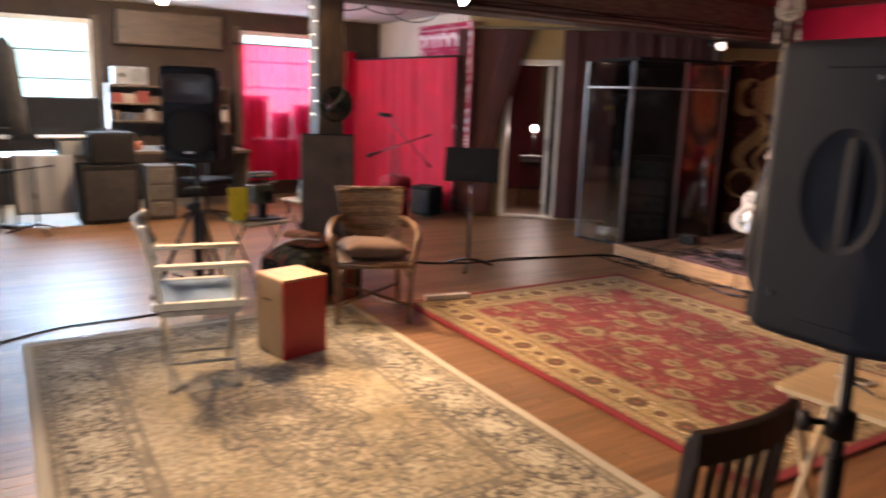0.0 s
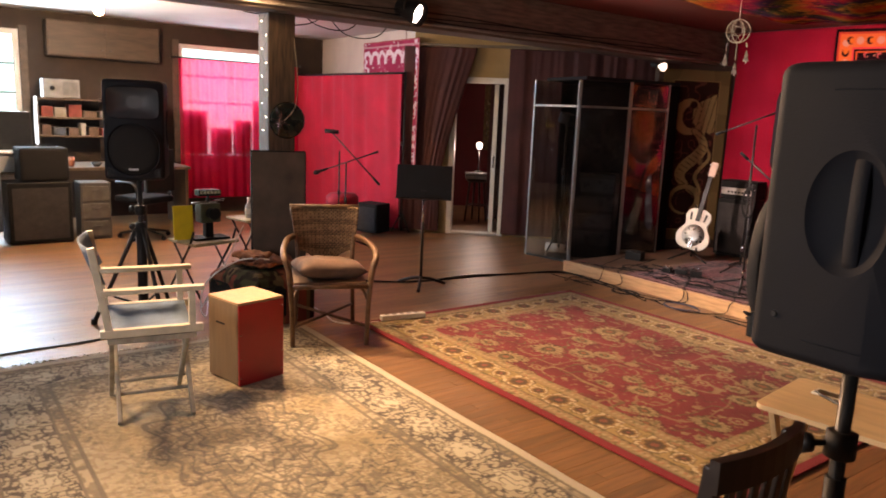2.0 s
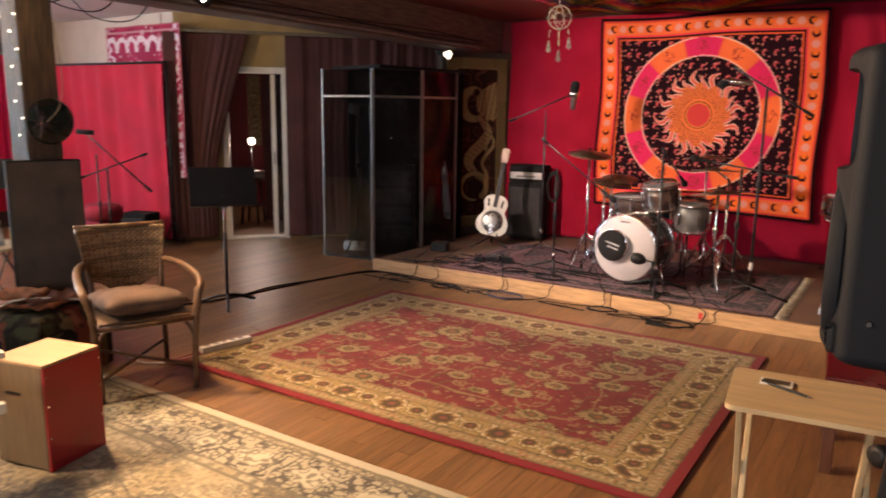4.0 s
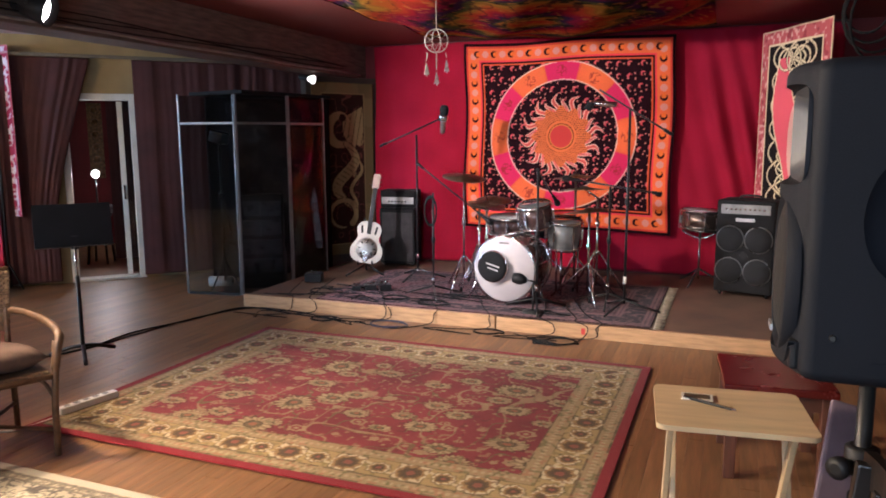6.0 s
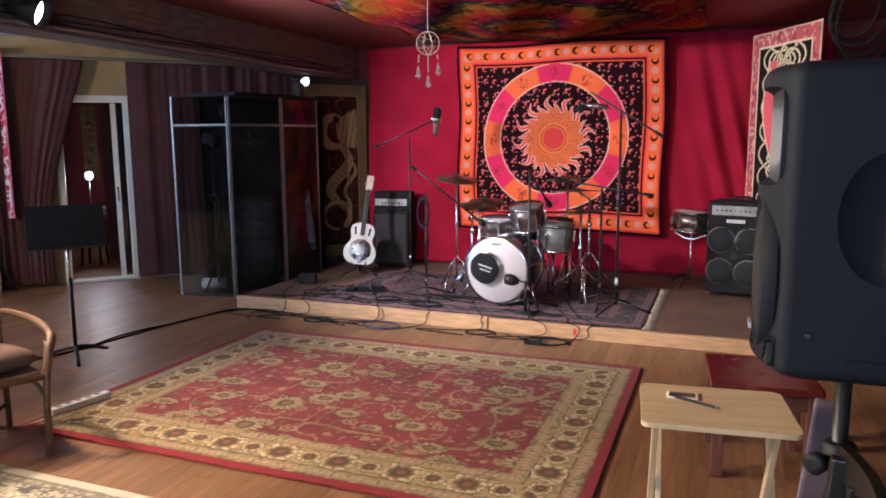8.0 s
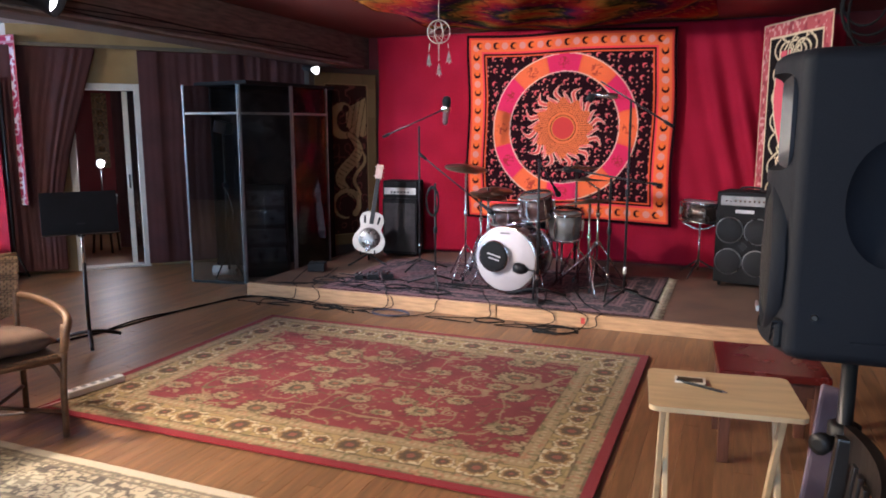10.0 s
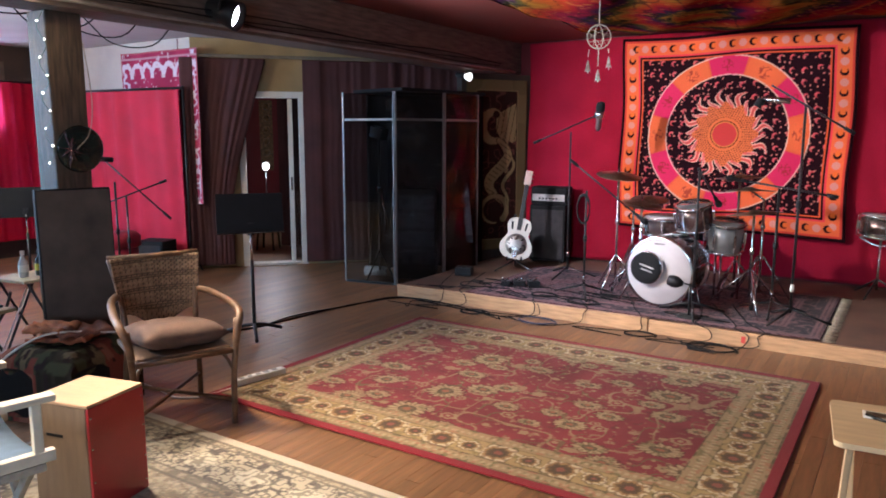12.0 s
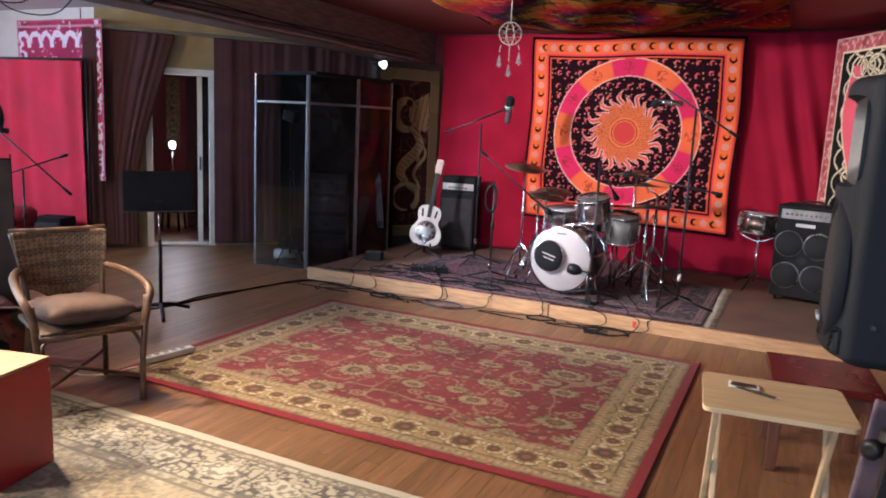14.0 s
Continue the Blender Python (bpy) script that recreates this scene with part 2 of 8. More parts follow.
chrome = surface("chrome", (0.75, 0.75, 0.76), 0.18, 1.0, vary=0.05, bump=0)

ROOM_W, ROOM_E, ROOM_S, ROOM_N, CEIL = -9.67, 2.7, -2.8, 8.4, 2.65

# floor: one sheet below, boards on top of it at the end of the file
b = BM()
box(b, ((ROOM_W + ROOM_E) / 2 - 0.3, 3.0, -0.10), (ROOM_E - ROOM_W + 3, 14, 0.18))
floor = structure("floor", b, gap_mat, "worn oak strip floor with a warm sheen")

b = BM()
box(b, ((-4.3 + ROOM_E) / 2, (ROOM_S + ROOM_N) / 2, CEIL + 0.08), (ROOM_E + 4.3, ROOM_N - ROOM_S + 0.4, 0.16))
structure("ceiling", b, ceiling_red, "dark red painted ceiling over the stage")
b = BM()
box(b, ((-4.3 + ROOM_W) / 2 - 0.1, (ROOM_S + 9.6) / 2, CEIL + 0.08), (-4.3 - ROOM_W - 0.2, 9.6 - ROOM_S + 0.4, 0.16))
structure("ceiling_low", b, ceiling_white, "plain white ceiling with loose cables")

# back wall behind the stage and the other plain walls
b = BM()
box(b, ((-4.25 + ROOM_E) / 2, ROOM_N + 0.08, CEIL / 2), (ROOM_E + 4.25, 0.16, CEIL))
structure("wall_north", b, wall_maroon, "wall behind the stage")
b = BM()
box(b, (ROOM_E + 0.08, (ROOM_S + ROOM_N) / 2, CEIL / 2), (0.16, ROOM_N - ROOM_S + 0.4, CEIL))
structure("wall_east", b, wall_brown)


def wall_with_holes(bm, y0, y1, z1, holes, x0, x1):
    """A wall between x0 and x1 along y, cut by holes (y0, y1, z0, z1) in order."""
    y = y0
    for a, c, lo, hi in holes:
        if a > y:
            box(bm, ((x0 + x1) / 2, (y + a) / 2, z1 / 2), (x1 - x0, a - y, z1))
        if lo > 0:
            box(bm, ((x0 + x1) / 2, (a + c) / 2, lo / 2), (x1 - x0, c - a, lo))
        box(bm, ((x0 + x1) / 2, (a + c) / 2, (hi + z1) / 2), (x1 - x0, c - a, z1 - hi))
        y = c
    box(bm, ((x0 + x1) / 2, (y + y1) / 2, z1 / 2), (x1 - x0, y1 - y, z1))
    return bm


# unseen south wall; its window opening is added to carry the fill lamp
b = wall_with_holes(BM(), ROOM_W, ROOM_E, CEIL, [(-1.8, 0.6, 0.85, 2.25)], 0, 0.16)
ob = structure("wall_south", b, wall_brown, "dark unseen wall with a wide window added for fill light")
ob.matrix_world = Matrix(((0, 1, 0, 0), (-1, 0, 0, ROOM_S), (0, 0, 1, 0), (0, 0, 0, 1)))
WIN = [(0.42, 1.66, 0.85, 2.40), (3.62, 5.02, 0.80, 2.40)]
structure("wall_west", wall_with_holes(BM(), ROOM_S, 5.9, CEIL, WIN, ROOM_W - 0.18, ROOM_W), wall_brown, "dark wooden wall with two windows")
b = BM()
box(b, ((-7.05 + ROOM_W) / 2, 5.93, CEIL / 2), (-7.05 - ROOM_W, 0.14, CEIL))
structure("wall_side", b, wall_pale, "pale wall behind the red curtain")

# slanting wall with the doorway: its own x runs along the wall
DIAG = pose(-7.05, 5.86, 0, 0, 0, 47)
D0, D1, DH = 0.50, 1.26, 2.06
b = BM()
box(b, (D0 / 2, 0.07, CEIL / 2), (D0, 0.14, CEIL))
box(b, ((D0 + D1) / 2, 0.07, (DH + CEIL) / 2), (D1 - D0, 0.14, CEIL - DH))
box(b, ((D1 + 4.0) / 2, 0.07, CEIL / 2), (4.0 - D1, 0.14, CEIL))
ob = structure("wall_slanting", b, wall_tan, "tan slanting wall with a doorway")
ob.matrix_world = DIAG

# stub wall under the beam, which carries the dragon hanging
b = BM()
box(b, (-4.272, 8.02, 1.133), (1.0, 0.12, 2.265), Matrix.Rotation(radians(59.4), 3, "Z"))
structure("wall_stub", b, wall_brown, "narrow dark wall at the side of the stage")

# beam and post
b = BM()
box(b, (-4.30, 2.8, 2.459), (0.30, 11.2, 0.378), bevel=0.01)
structure("beam", b, beam_wood, "heavy dark stained ceiling beam")
b = BM()
box(b, (-4.40, 2.80, 1.134), (0.20, 0.22, 2.268), bevel=0.012)
structure("post", b, post_wood, "rough dark timber post under the beam")

# stage
b = BM()
box(b, ((-4.2 + 2.6) / 2, 7.17, 0.053), (6.8, 2.42, 0.104))
structure("stage", b, ply, "low plywood stage")

# ---- cloth patterns ----
weave = painted("woven_wool", 0.95, 200, 0.6, 0.05)
print_cloth = painted("printed_cotton", 0.95, 160, 0.25, 0.0, 0.04)


def flower(u, v, size, petals, turn=0.0, depth=0.2):
    """How far (u, v) lies outside a flower's edge, in parts of its size."""
    return np.hypot(u, v) / (size * (1 + depth * np.cos(petals * np.arctan2(v, u) + turn)))


def red_rug_dye(W, H):
    RED, GOLD, CREAM = (0.175, 0.030, 0.036), (0.27, 0.195, 0.105), (0.46, 0.37, 0.24)
    DARK, GREEN, ROSE = (0.040, 0.028, 0.016), (0.12, 0.105, 0.045), (0.30, 0.10, 0.055)

    def dye(x, y):
        d = np.minimum(W / 2 - np.abs(x), H / 2 - np.abs(y))
        c = np.tile(np.array(RED), (len(x), 1))
        c *= (0.8 + 0.4 * wave(x, y, 7))[:, None]
        # field: thin vines, scattered leaves, then rows of palmettes and small rings
        lay(c, np.abs(wave(x, y, 5, 3) - 0.5) < 0.022, GOLD, 0.75), lay(c, np.abs(wave(x, y, 8, 33) - 0.5) < 0.020, GREEN, 0.7)
        lay(c, wave(x, y, 30, 12) > 0.86, GOLD, 0.5), lay(c, wave(x, y, 30, 13) > 0.90, DARK, 0.35)
        for k, (px, py, big, pet, ox, oy) in enumerate(((0.085, 0.075, 0.013, 3, 0.05, 0.03), (0.22, 0.185, 0.028, 5, 0.10, 0.09), (0.44, 0.37, 0.050, 6, 0.22, 0.02), (0.44, 0.37, 0.080, 11, 0.22, 0.185), (0.44, 0.37, 0.105, 15, 0.0, 0.0))):
            i, j = np.round((x - ox) / px), np.round((y - oy) / py)
            u, v = x - ox - i * px - 0.5 * px * (rnd(i, j, k) - 0.5), y - oy - j * py - 0.5 * py * (rnd(j, i, k) - 0.5)
            u, v = (u, v * (0.8 + 0.7 * rnd(i, j, k + 14))) if k > 2 else (u, v)
            rough_edge = 1 + 0.22 * (wave(x, y, 40, k) - 0.5)
            size = big * (0.70 + 0.45 * rnd(i, j, k + 9))
            q = flower(u, v * 1.2, size, pet, rnd(i, j, k + 4) * 6, 0.10) * rough_edge
            odd = rnd(i, j, k + 2) > 0.55
            if k < 3:
                lay(c, (q < 1.0) & (rnd(j, i, k + 5) > 0.25), GOLD, 0.8), lay(c, (q < 0.62) & odd, RED), lay(c, (q < 0.30) & odd, GOLD)
                continue
            ribs = np.cos(pet * np.arctan2(v, u)) > 0.55
            lay(c, (q < 1.13) & (q > 0.9), DARK, 0.55), lay(c, q < 1.0, GOLD), lay(c, (q < 0.93) & (q > 0.5) & ribs, CREAM, 0.35), lay(c, (q < 0.97) & (q > 0.55) & (np.cos(pet * np.arctan2(v, u)) < -0.75), DARK, 0.45)
            lay(c, (q < 0.95) & (wave(x, y, 36, k + 20) > 0.70), GREEN, 0.6)
            lay(c, (q < 0.50) & (q > 0.36) & ~(odd & (v > 0.1 * size)), DARK, 0.8), lay(c, (q < 0.36), DARK, 0.6), lay(c, (q < 0.22), ROSE, 0.6), lay(c, (q > 0.70) & (q < 0.76) & odd, RED, 0.6)
        # borders, from the edge inwards
        gold = d < 0.40
        lay(c, gold, GOLD)
        lay(c, gold & (wave(x, y, 40, 5) > 0.74), ROSE, 0.45)
        lay(c, gold & (wave(x, y, 46, 6) > 0.72), GREEN, 0.7)
        mid = (d > 0.145) & (d < 0.315)
        lay(c, mid, (0.30, 0.215, 0.095)), lay(c, mid & (wave(x, y, 38, 17) > 0.66), GREEN, 0.5)
        along = np.where(W / 2 - np.abs(x) < H / 2 - np.abs(y), y, x)
        step = 0.165
        n = np.round(along / step)
        s, e = along - n * step, d - 0.23
        large = n % 2 == 0
        lay(c, mid & (np.abs(e - 0.035 * np.sin(along / step * np.pi)) < 0.010), CREAM, 0.8)
        q = flower(s, e, np.where(large, 0.092, 0.055), 8, 0.0, 0.08) * (1 + 0.25 * (wave(x, y, 40, 15) - 0.5))
        lay(c, mid & (q < 1.0), CREAM)
        lay(c, mid & (q < 0.78), np.array((0.26, 0.16, 0.07)))
        lay(c, mid & (q < 0.60) & (q > 0.46), DARK, 0.7)
        lay(c, mid & (q < 0.46), np.array((0.085, 0.055, 0.032))), lay(c, mid & (q < 0.24), np.array((0.20, 0.07, 0.05)))
        lay(c, mid & (q < 0.95) & (q > 0.62) & (np.cos(9 * np.arctan2(e, s)) > 0.6), np.array((0.16, 0.10, 0.05)), 0.7)
        lay(c, mid & (np.abs(q - 1.05) < 0.07), DARK, 0.6)
        for a in (0.062, 0.14, 0.315, 0.395):
            lay(c, (np.abs(d - a) < 0.004) & (wave(x, y, 30, 31) > 0.3), DARK, 0.55)
        for a in (0.10, 0.355):
            lay(c, (np.abs(d - a) < 0.014) & (np.modf(np.abs(along) * 26)[0] < 0.5), CREAM, 0.35)
        lay(c, d < 0.058, (0.19, 0.018, 0.024))
        c *= (0.86 + 0.28 * wave(x, y, 2.2, 8))[:, None]
        return c
    return dye


def pale_rug_dye(W, H):
    TAN, CREAM, GREY, NAVY = (0.31, 0.245, 0.145), (0.45, 0.39, 0.275), (0.17, 0.145, 0.11), (0.085, 0.074, 0.064)

    def dye(x, y):
        d = np.minimum(W / 2 - np.abs(x), H / 2 - np.abs(y))
        c = np.tile(np.array(CREAM), (len(x), 1))
        lay(c, np.clip(wave(x, y, 6) * 1.6 - 0.4, 0, 1), TAN, 0.8)
        # worn field with scrolls and a centre medallion
        fade = np.clip(wave(x, y, 3, 2) * 1.5 - 0.05, 0, 1)
        lay(c, (np.abs(wave(x, y, 13, 4) - 0.5) < 0.035), GREY, 0.45 * fade)
        lay(c, (np.abs(wave(x, y, 28, 5) - 0.5) < 0.10), GREY, 0.55 * fade), lay(c, wave(x, y, 45, 28) > 0.60, (0.24, 0.19, 0.12), 0.5)
        lay(c, wave(x, y, 38, 21) > 0.72, GREY, 0.7 * fade), lay(c, wave(x, y, 60, 22) > 0.8, NAVY, 0.6 * fade)
        px, py = 0.34, 0.36
        for k, (ox, oy, big, pet) in enumerate(((0, 0, 0.12, 7), (0.17, 0.18, 0.09, 6))):
            i, j = np.round((x - ox) / px), np.round((y - oy) / py)
            q = flower(x - ox - i * px, y - oy - j * py, big * (0.8 + 0.4 * rnd(i, j, k)), pet, rnd(i, j, k) * 6, 0.25)
            on = fade * (rnd(i, j, k + 5) > 0.25)
            lay(c, (q < 1) & (q > 0.86), NAVY, 0.6 * on), lay(c, (q < 0.6) & (q > 0.48), NAVY, 0.5 * on), lay(c, q < 0.3, GREY, 0.6 * on)
        q = flower(x * 0.62, y, 0.36, 12, 0, 0.12)
        lay(c, (np.abs(q - 1) < 0.03) | (np.abs(q - 0.8) < 0.02), NAVY, 0.6)
        lay(c, (q < 1) & (np.abs(wave(x, y, 34, 8) - 0.5) < 0.11), GREY, 0.85), lay(c, (np.abs(q - 0.45) < 0.025) | (np.abs(q - 0.62) < 0.02), NAVY, 0.6)
        # border with dense scrolls
        mid = (d > 0.11) & (d < 0.37)
        lay(c, mid, (0.40, 0.35, 0.25))
        lay(c, mid & (np.abs(wave(x, y, 26, 6) - 0.5) < 0.065), NAVY, 0.9)
        lay(c, mid & (np.abs(wave(x, y, 36, 7) - 0.5) < 0.10), NAVY, 0.8)
        along = np.where(W / 2 - np.abs(x) < H / 2 - np.abs(y), y, x)
        s = along - np.round(along / 0.34) * 0.34
        q = flower(s * 0.75, d - 0.24, 0.072, 6, 0, 0.16) * (1 + 0.2 * (wave(x, y, 24, 25) - 0.5))
        lay(c, mid & (q < 1), (0.50, 0.45, 0.33)), lay(c, mid & (np.abs(q - 1.0) < 0.06), GREY, 0.7), lay(c, mid & (q < 0.85) & (np.abs(wave(x, y, 36, 27) - 0.5) < 0.12), GREY, 0.8)
        for a in (0.10, 0.375, 0.43, 0.06):
            lay(c, np.abs(d - a) < 0.007, GREY, 0.9)
        g = (d > 0.38) & (d < 0.425)
        lay(c, g & (wave(x, y, 30, 9) > 0.55), GREY, 0.7)
        lay(c, d < 0.05, (0.47, 0.42, 0.32))
        c *= (0.68 + 0.26 * wave(x, y, 1.7, 11))[:, None]
        return c
    return dye


def moon(u, v, r, cut=0.45):
    return (np.hypot(u, v) < r) & (np.hypot(u - cut * r, v + 0.3 * r) > r * 0.8)


def sun_dye(W, H):
    BLACK, ORANGE, PINK, WHITE = (0.018, 0.004, 0.006), (0.74, 0.135, 0.04), (0.66, 0.025, 0.09), (0.75, 0.42, 0.30)

    def dye(x, y):
        d = np.minimum(W / 2 - np.abs(x), H / 2 - np.abs(y))
        c = np.tile(np.array(BLACK), (len(x), 1))
        # night field: scattered moons and stars
        i, j = np.round(x / 0.115), np.round(y / 0.125)
        u, v = x - i * 0.115 - 0.03 * (rnd(i, j) - 0.5), y - j * 0.125 - 0.03 * (rnd(j, i) - 0.5)
        lay(c, moon(u, v, 0.027), (0.62, 0.09, 0.09))
        i, j = np.round(x / 0.058 + 0.5), np.round(y / 0.055 + 0.5)
        u, v = x - (i - 0.5) * 0.058 - 0.03 * (rnd(i, j, 1) - 0.5), y - (j - 0.5) * 0.055 - 0.03 * (rnd(j, i, 1) - 0.5)
        lay(c, (np.hypot(u, v) < 0.0085) & (rnd(i, j, 2) > 0.3), (0.55, 0.20, 0.14))
        r, a = np.hypot(x + 0.03, y), np.arctan2(y, x + 0.03)
        # ring of twelve fields
        ring = (r > 0.60) & (r < 0.79)
        seg = np.floor((a + np.pi) / (np.pi / 6) + 0.5)
        lay(c, ring & (seg % 2 == 0), ORANGE), lay(c, ring & (seg % 2 == 1), PINK)
        sa = (a + np.pi) / (np.pi / 6) + 0.5 - seg - 0.5
        gl = (np.abs(wave(x, y, 38, 3) - 0.5) < 0.12) & (np.hypot(sa * 0.36, r - 0.695) < 0.062)
        lay(c, ring & gl, (0.30, 0.03, 0.02), 0.8)
        lay(c, ring & (np.abs(sa) > 0.478), (0.70, 0.10, 0.04))
        lay(c, (np.abs(r - 0.60) < 0.006) | (np.abs(r - 0.79) < 0.006), WHITE)
        # the sun: wavy rays, a dotted collar, a plain disc
        n = 24
        w = a + 0.10 * np.sin((r - 0.2) * 26)
        f = np.abs(np.modf((w + np.pi) / (math.tau / n))[0] - 0.5) * 2
        odd = np.floor((w + np.pi) / (math.tau / n)) % 2
        tip = 0.47 - 0.07 * odd
        edge = np.clip((tip - r) / (tip - 0.24), 0, 1)
        ray = (r > 0.2) & (r < tip) & (f < edge ** 0.75 * 1.05)
        lay(c, ray, np.array((0.74, 0.13, 0.10)))
        lay(c, ray & (odd == 1) & (r > 0.30), (0.70, 0.17, 0.15))
        lay(c, ray & (f > edge ** 0.75 * 0.70), (0.82, 0.46, 0.34)), lay(c, ray & (f < edge * 0.16) & (r > 0.30), BLACK, 0.6)
        collar = r < 0.30 + 0.03 * np.cos(12 * a)
        lay(c, collar, (0.78, 0.17, 0.05))
        k = np.round(r / 0.022)
        m = np.round(a * k * 0.9)
        lay(c, collar & (r > 0.17) & (np.hypot(r - k * 0.022, (a - m / np.maximum(k * 0.9, 1)) * r) < 0.0060), BLACK)
        lay(c, r < 0.140, BLACK), lay(c, r < 0.132, (0.74, 0.20, 0.05)), lay(c, r < 0.118, (0.66, 0.055, 0.05))
        # orange border with a chain of moons between stripes
        bd = d < 0.235
        lay(c, bd, (0.72, 0.10, 0.03))
        lay(c, (d > 0.20) & (d < 0.222), BLACK), lay(c, (d > 0.182) & (d < 0.20), (0.75, 0.05, 0.06))
        lay(c, (d > 0.05) & (d < 0.182), ORANGE)
        along = np.where(W / 2 - np.abs(x) < H / 2 - np.abs(y), y, x)
        n = np.round(along / 0.098)
        s, e = along - n * 0.098, d - 0.115
        disc = np.hypot(s, e) < 0.037
        lay(c, (d < 0.182) & disc & (n % 2 == 0), BLACK), lay(c, (d < 0.182) & disc & (n % 2 == 1), (0.62, 0.24, 0.20))
        lay(c, (d < 0.182) & (n % 2 == 0) & (np.hypot(s - 0.016, e) < 0.026), (0.75, 0.14, 0.02))
        lay(c, d < 0.05, (0.62, 0.05, 0.03)), lay(c, d < 0.032, BLACK)
        c *= (0.88 + 0.24 * wave(x, y, 3, 5))[:, None]
        return c
    return dye


def knot_dye(W, H):
    CREAM, PINK, INK = (0.62, 0.50, 0.30), (0.60, 0.09, 0.11), (0.012, 0.008, 0.008)

    def dye(x, y):
        d = np.minimum(W / 2 - np.abs(x), H / 2 - np.abs(y))
        c = np.tile(np.array(INK), (len(x), 1))
        # a tall rosy shape down the middle between panels of knotted line work
        belly = np.abs(x + 0.05 + 0.10 * np.sin(y * 3.2)) < 0.13 + 0.06 * np.cos(y * 4.5)
        body = belly & (np.abs(y) < 0.62)
        lay(c, body, PINK)
        pale = (np.hypot((x - 0.08) / 0.11, (y + 0.12) / 0.34) < 1)
        lay(c, pale, (0.58, 0.33, 0.26))
        thin = 0.0085
        for k in range(4):
            ph = k * math.tau / 4
            for amp, fr in ((0.30, 7.5), (0.17, 13.0)):
                curve = amp * np.sin(y * fr + ph)
                slope = np.sqrt(1 + (amp * fr * np.cos(y * fr + ph)) ** 2)
                gap = np.abs(x - curve) / slope
                on = ~body & ~pale
                lay(c, on & (gap < thin * 1.9), INK), lay(c, on & (gap < thin), CREAM)
        for k in range(3):
            gap = np.abs(np.hypot(x + 0.12 - 0.12 * k, (y - 0.60) * 1.2) - 0.11)
            lay(c, gap < thin * 1.8, INK), lay(c, gap < thin, CREAM)
        lay(c, (np.abs(np.abs(x + 0.05 + 0.10 * np.sin(y * 3.2)) - 0.13 - 0.06 * np.cos(y * 4.5)) < 0.008) & (np.abs(y) < 0.62), CREAM)
        rim = d < 0.13
        lay(c, rim, (0.40, 0.085, 0.085)), lay(c, rim & (wave(x, y, 34, 3) > 0.68), (0.62, 0.34, 0.28), 0.8), lay(c, rim & (wave(x, y, 20, 5) < 0.28), (0.22, 0.03, 0.04), 0.7)
        lay(c, np.abs(d - 0.13) < 0.010, CREAM), lay(c, d < 0.014, CREAM, 0.8)
        return c
    return dye


def dragon_dye(W, H):
    TAN = np.array((0.25, 0.175, 0.08))
    DIM = np.array((0.030, 0.013, 0.010))

    def dye(x, y):
        d = np.minimum(W / 2 - np.abs(x), H / 2 - np.abs(y))
        c = np.tile(DIM, (len(x), 1))
        lay(c, np.abs(wave(x, y, 13, 2) - 0.5) < 0.04, (0.10, 0.035, 0.025))

        def stroke(cx, cy, width):
            """How near a point lies to a curved band, in parts of its half width."""
            return np.min(np.hypot(x[:, None] - cx[None], y[:, None] - cy[None]) / width[None], 1)
        t = np.linspace(0, 1, 60)
        # a wing with scalloped lower edge, a ring for the neck, a knotted body with scales and a curled tail
        wing = (x > -0.02) & (x < 0.27) & (y < 0.74 - 0.5 * (0.27 - x)) & (y > 0.28 + 0.85 * np.abs(x - 0.14) - 0.09 * np.abs(np.sin(x * 19)))
        lay(c, wing, TAN), lay(c, wing & (np.abs(np.modf((x * 1.6 - y * 0.35) * 9 + 9)[0] - 0.5) < 0.06), DIM)
        bands = ((-0.05 + 0.15 * np.cos(t * 5.2 + 0.6), 0.46 + 0.17 * np.sin(t * 5.2 + 0.6), 0.020 + 0.035 * np.sin(np.pi * t)),
                 (0.02 + 0.13 * np.sin(t * 6.6), 0.30 - 0.72 * t, 0.030 + 0.040 * np.sin(np.pi * t)),
                 (-0.03 + 0.17 * np.cos(t * 5.6 - 0.8), -0.52 + 0.16 * np.sin(t * 5.6 - 0.8), 0.040 * (1 - 0.7 * t)),
                 (0.20 - 0.10 * t + 0.06 * np.sin(t * 8), 0.10 - 0.55 * t, 0.012 + 0.012 * np.sin(np.pi * t)))
        for k, (cx, cy, wd) in enumerate(bands):
            q = stroke(cx, cy, wd)
            lay(c, q < 1.25, DIM), lay(c, q < 1.0, TAN)
            lay(c, (q < 0.7) & (np.abs(np.modf(np.abs(y * 16 + x * 9))[0] - 0.5) < 0.09) & (k == 1), DIM, 0.8)
        lay(c, (np.hypot(x + 0.02, y - 0.60) < 0.045), DIM)
        for hx, hy in ((0.10, -0.05), (-0.12, -0.22), (0.08, -0.40)):
            for k in range(4):
                a = -0.9 + 0.5 * k
                cx, cy = hx + 0.09 * t * np.cos(a), hy + 0.09 * t * np.sin(a)
                lay(c, stroke(cx, cy, 0.013 * (1.05 - t)) < 1, TAN * 0.9)
        lay(c, d < 0.115, TAN * 0.62), lay(c, (d < 0.115) & (wave(x, y, 3, 6) > 0.55), TAN * 0.5), lay(c, np.abs(d - 0.125) < 0.008, TAN * 0.9)
        return c
    return dye


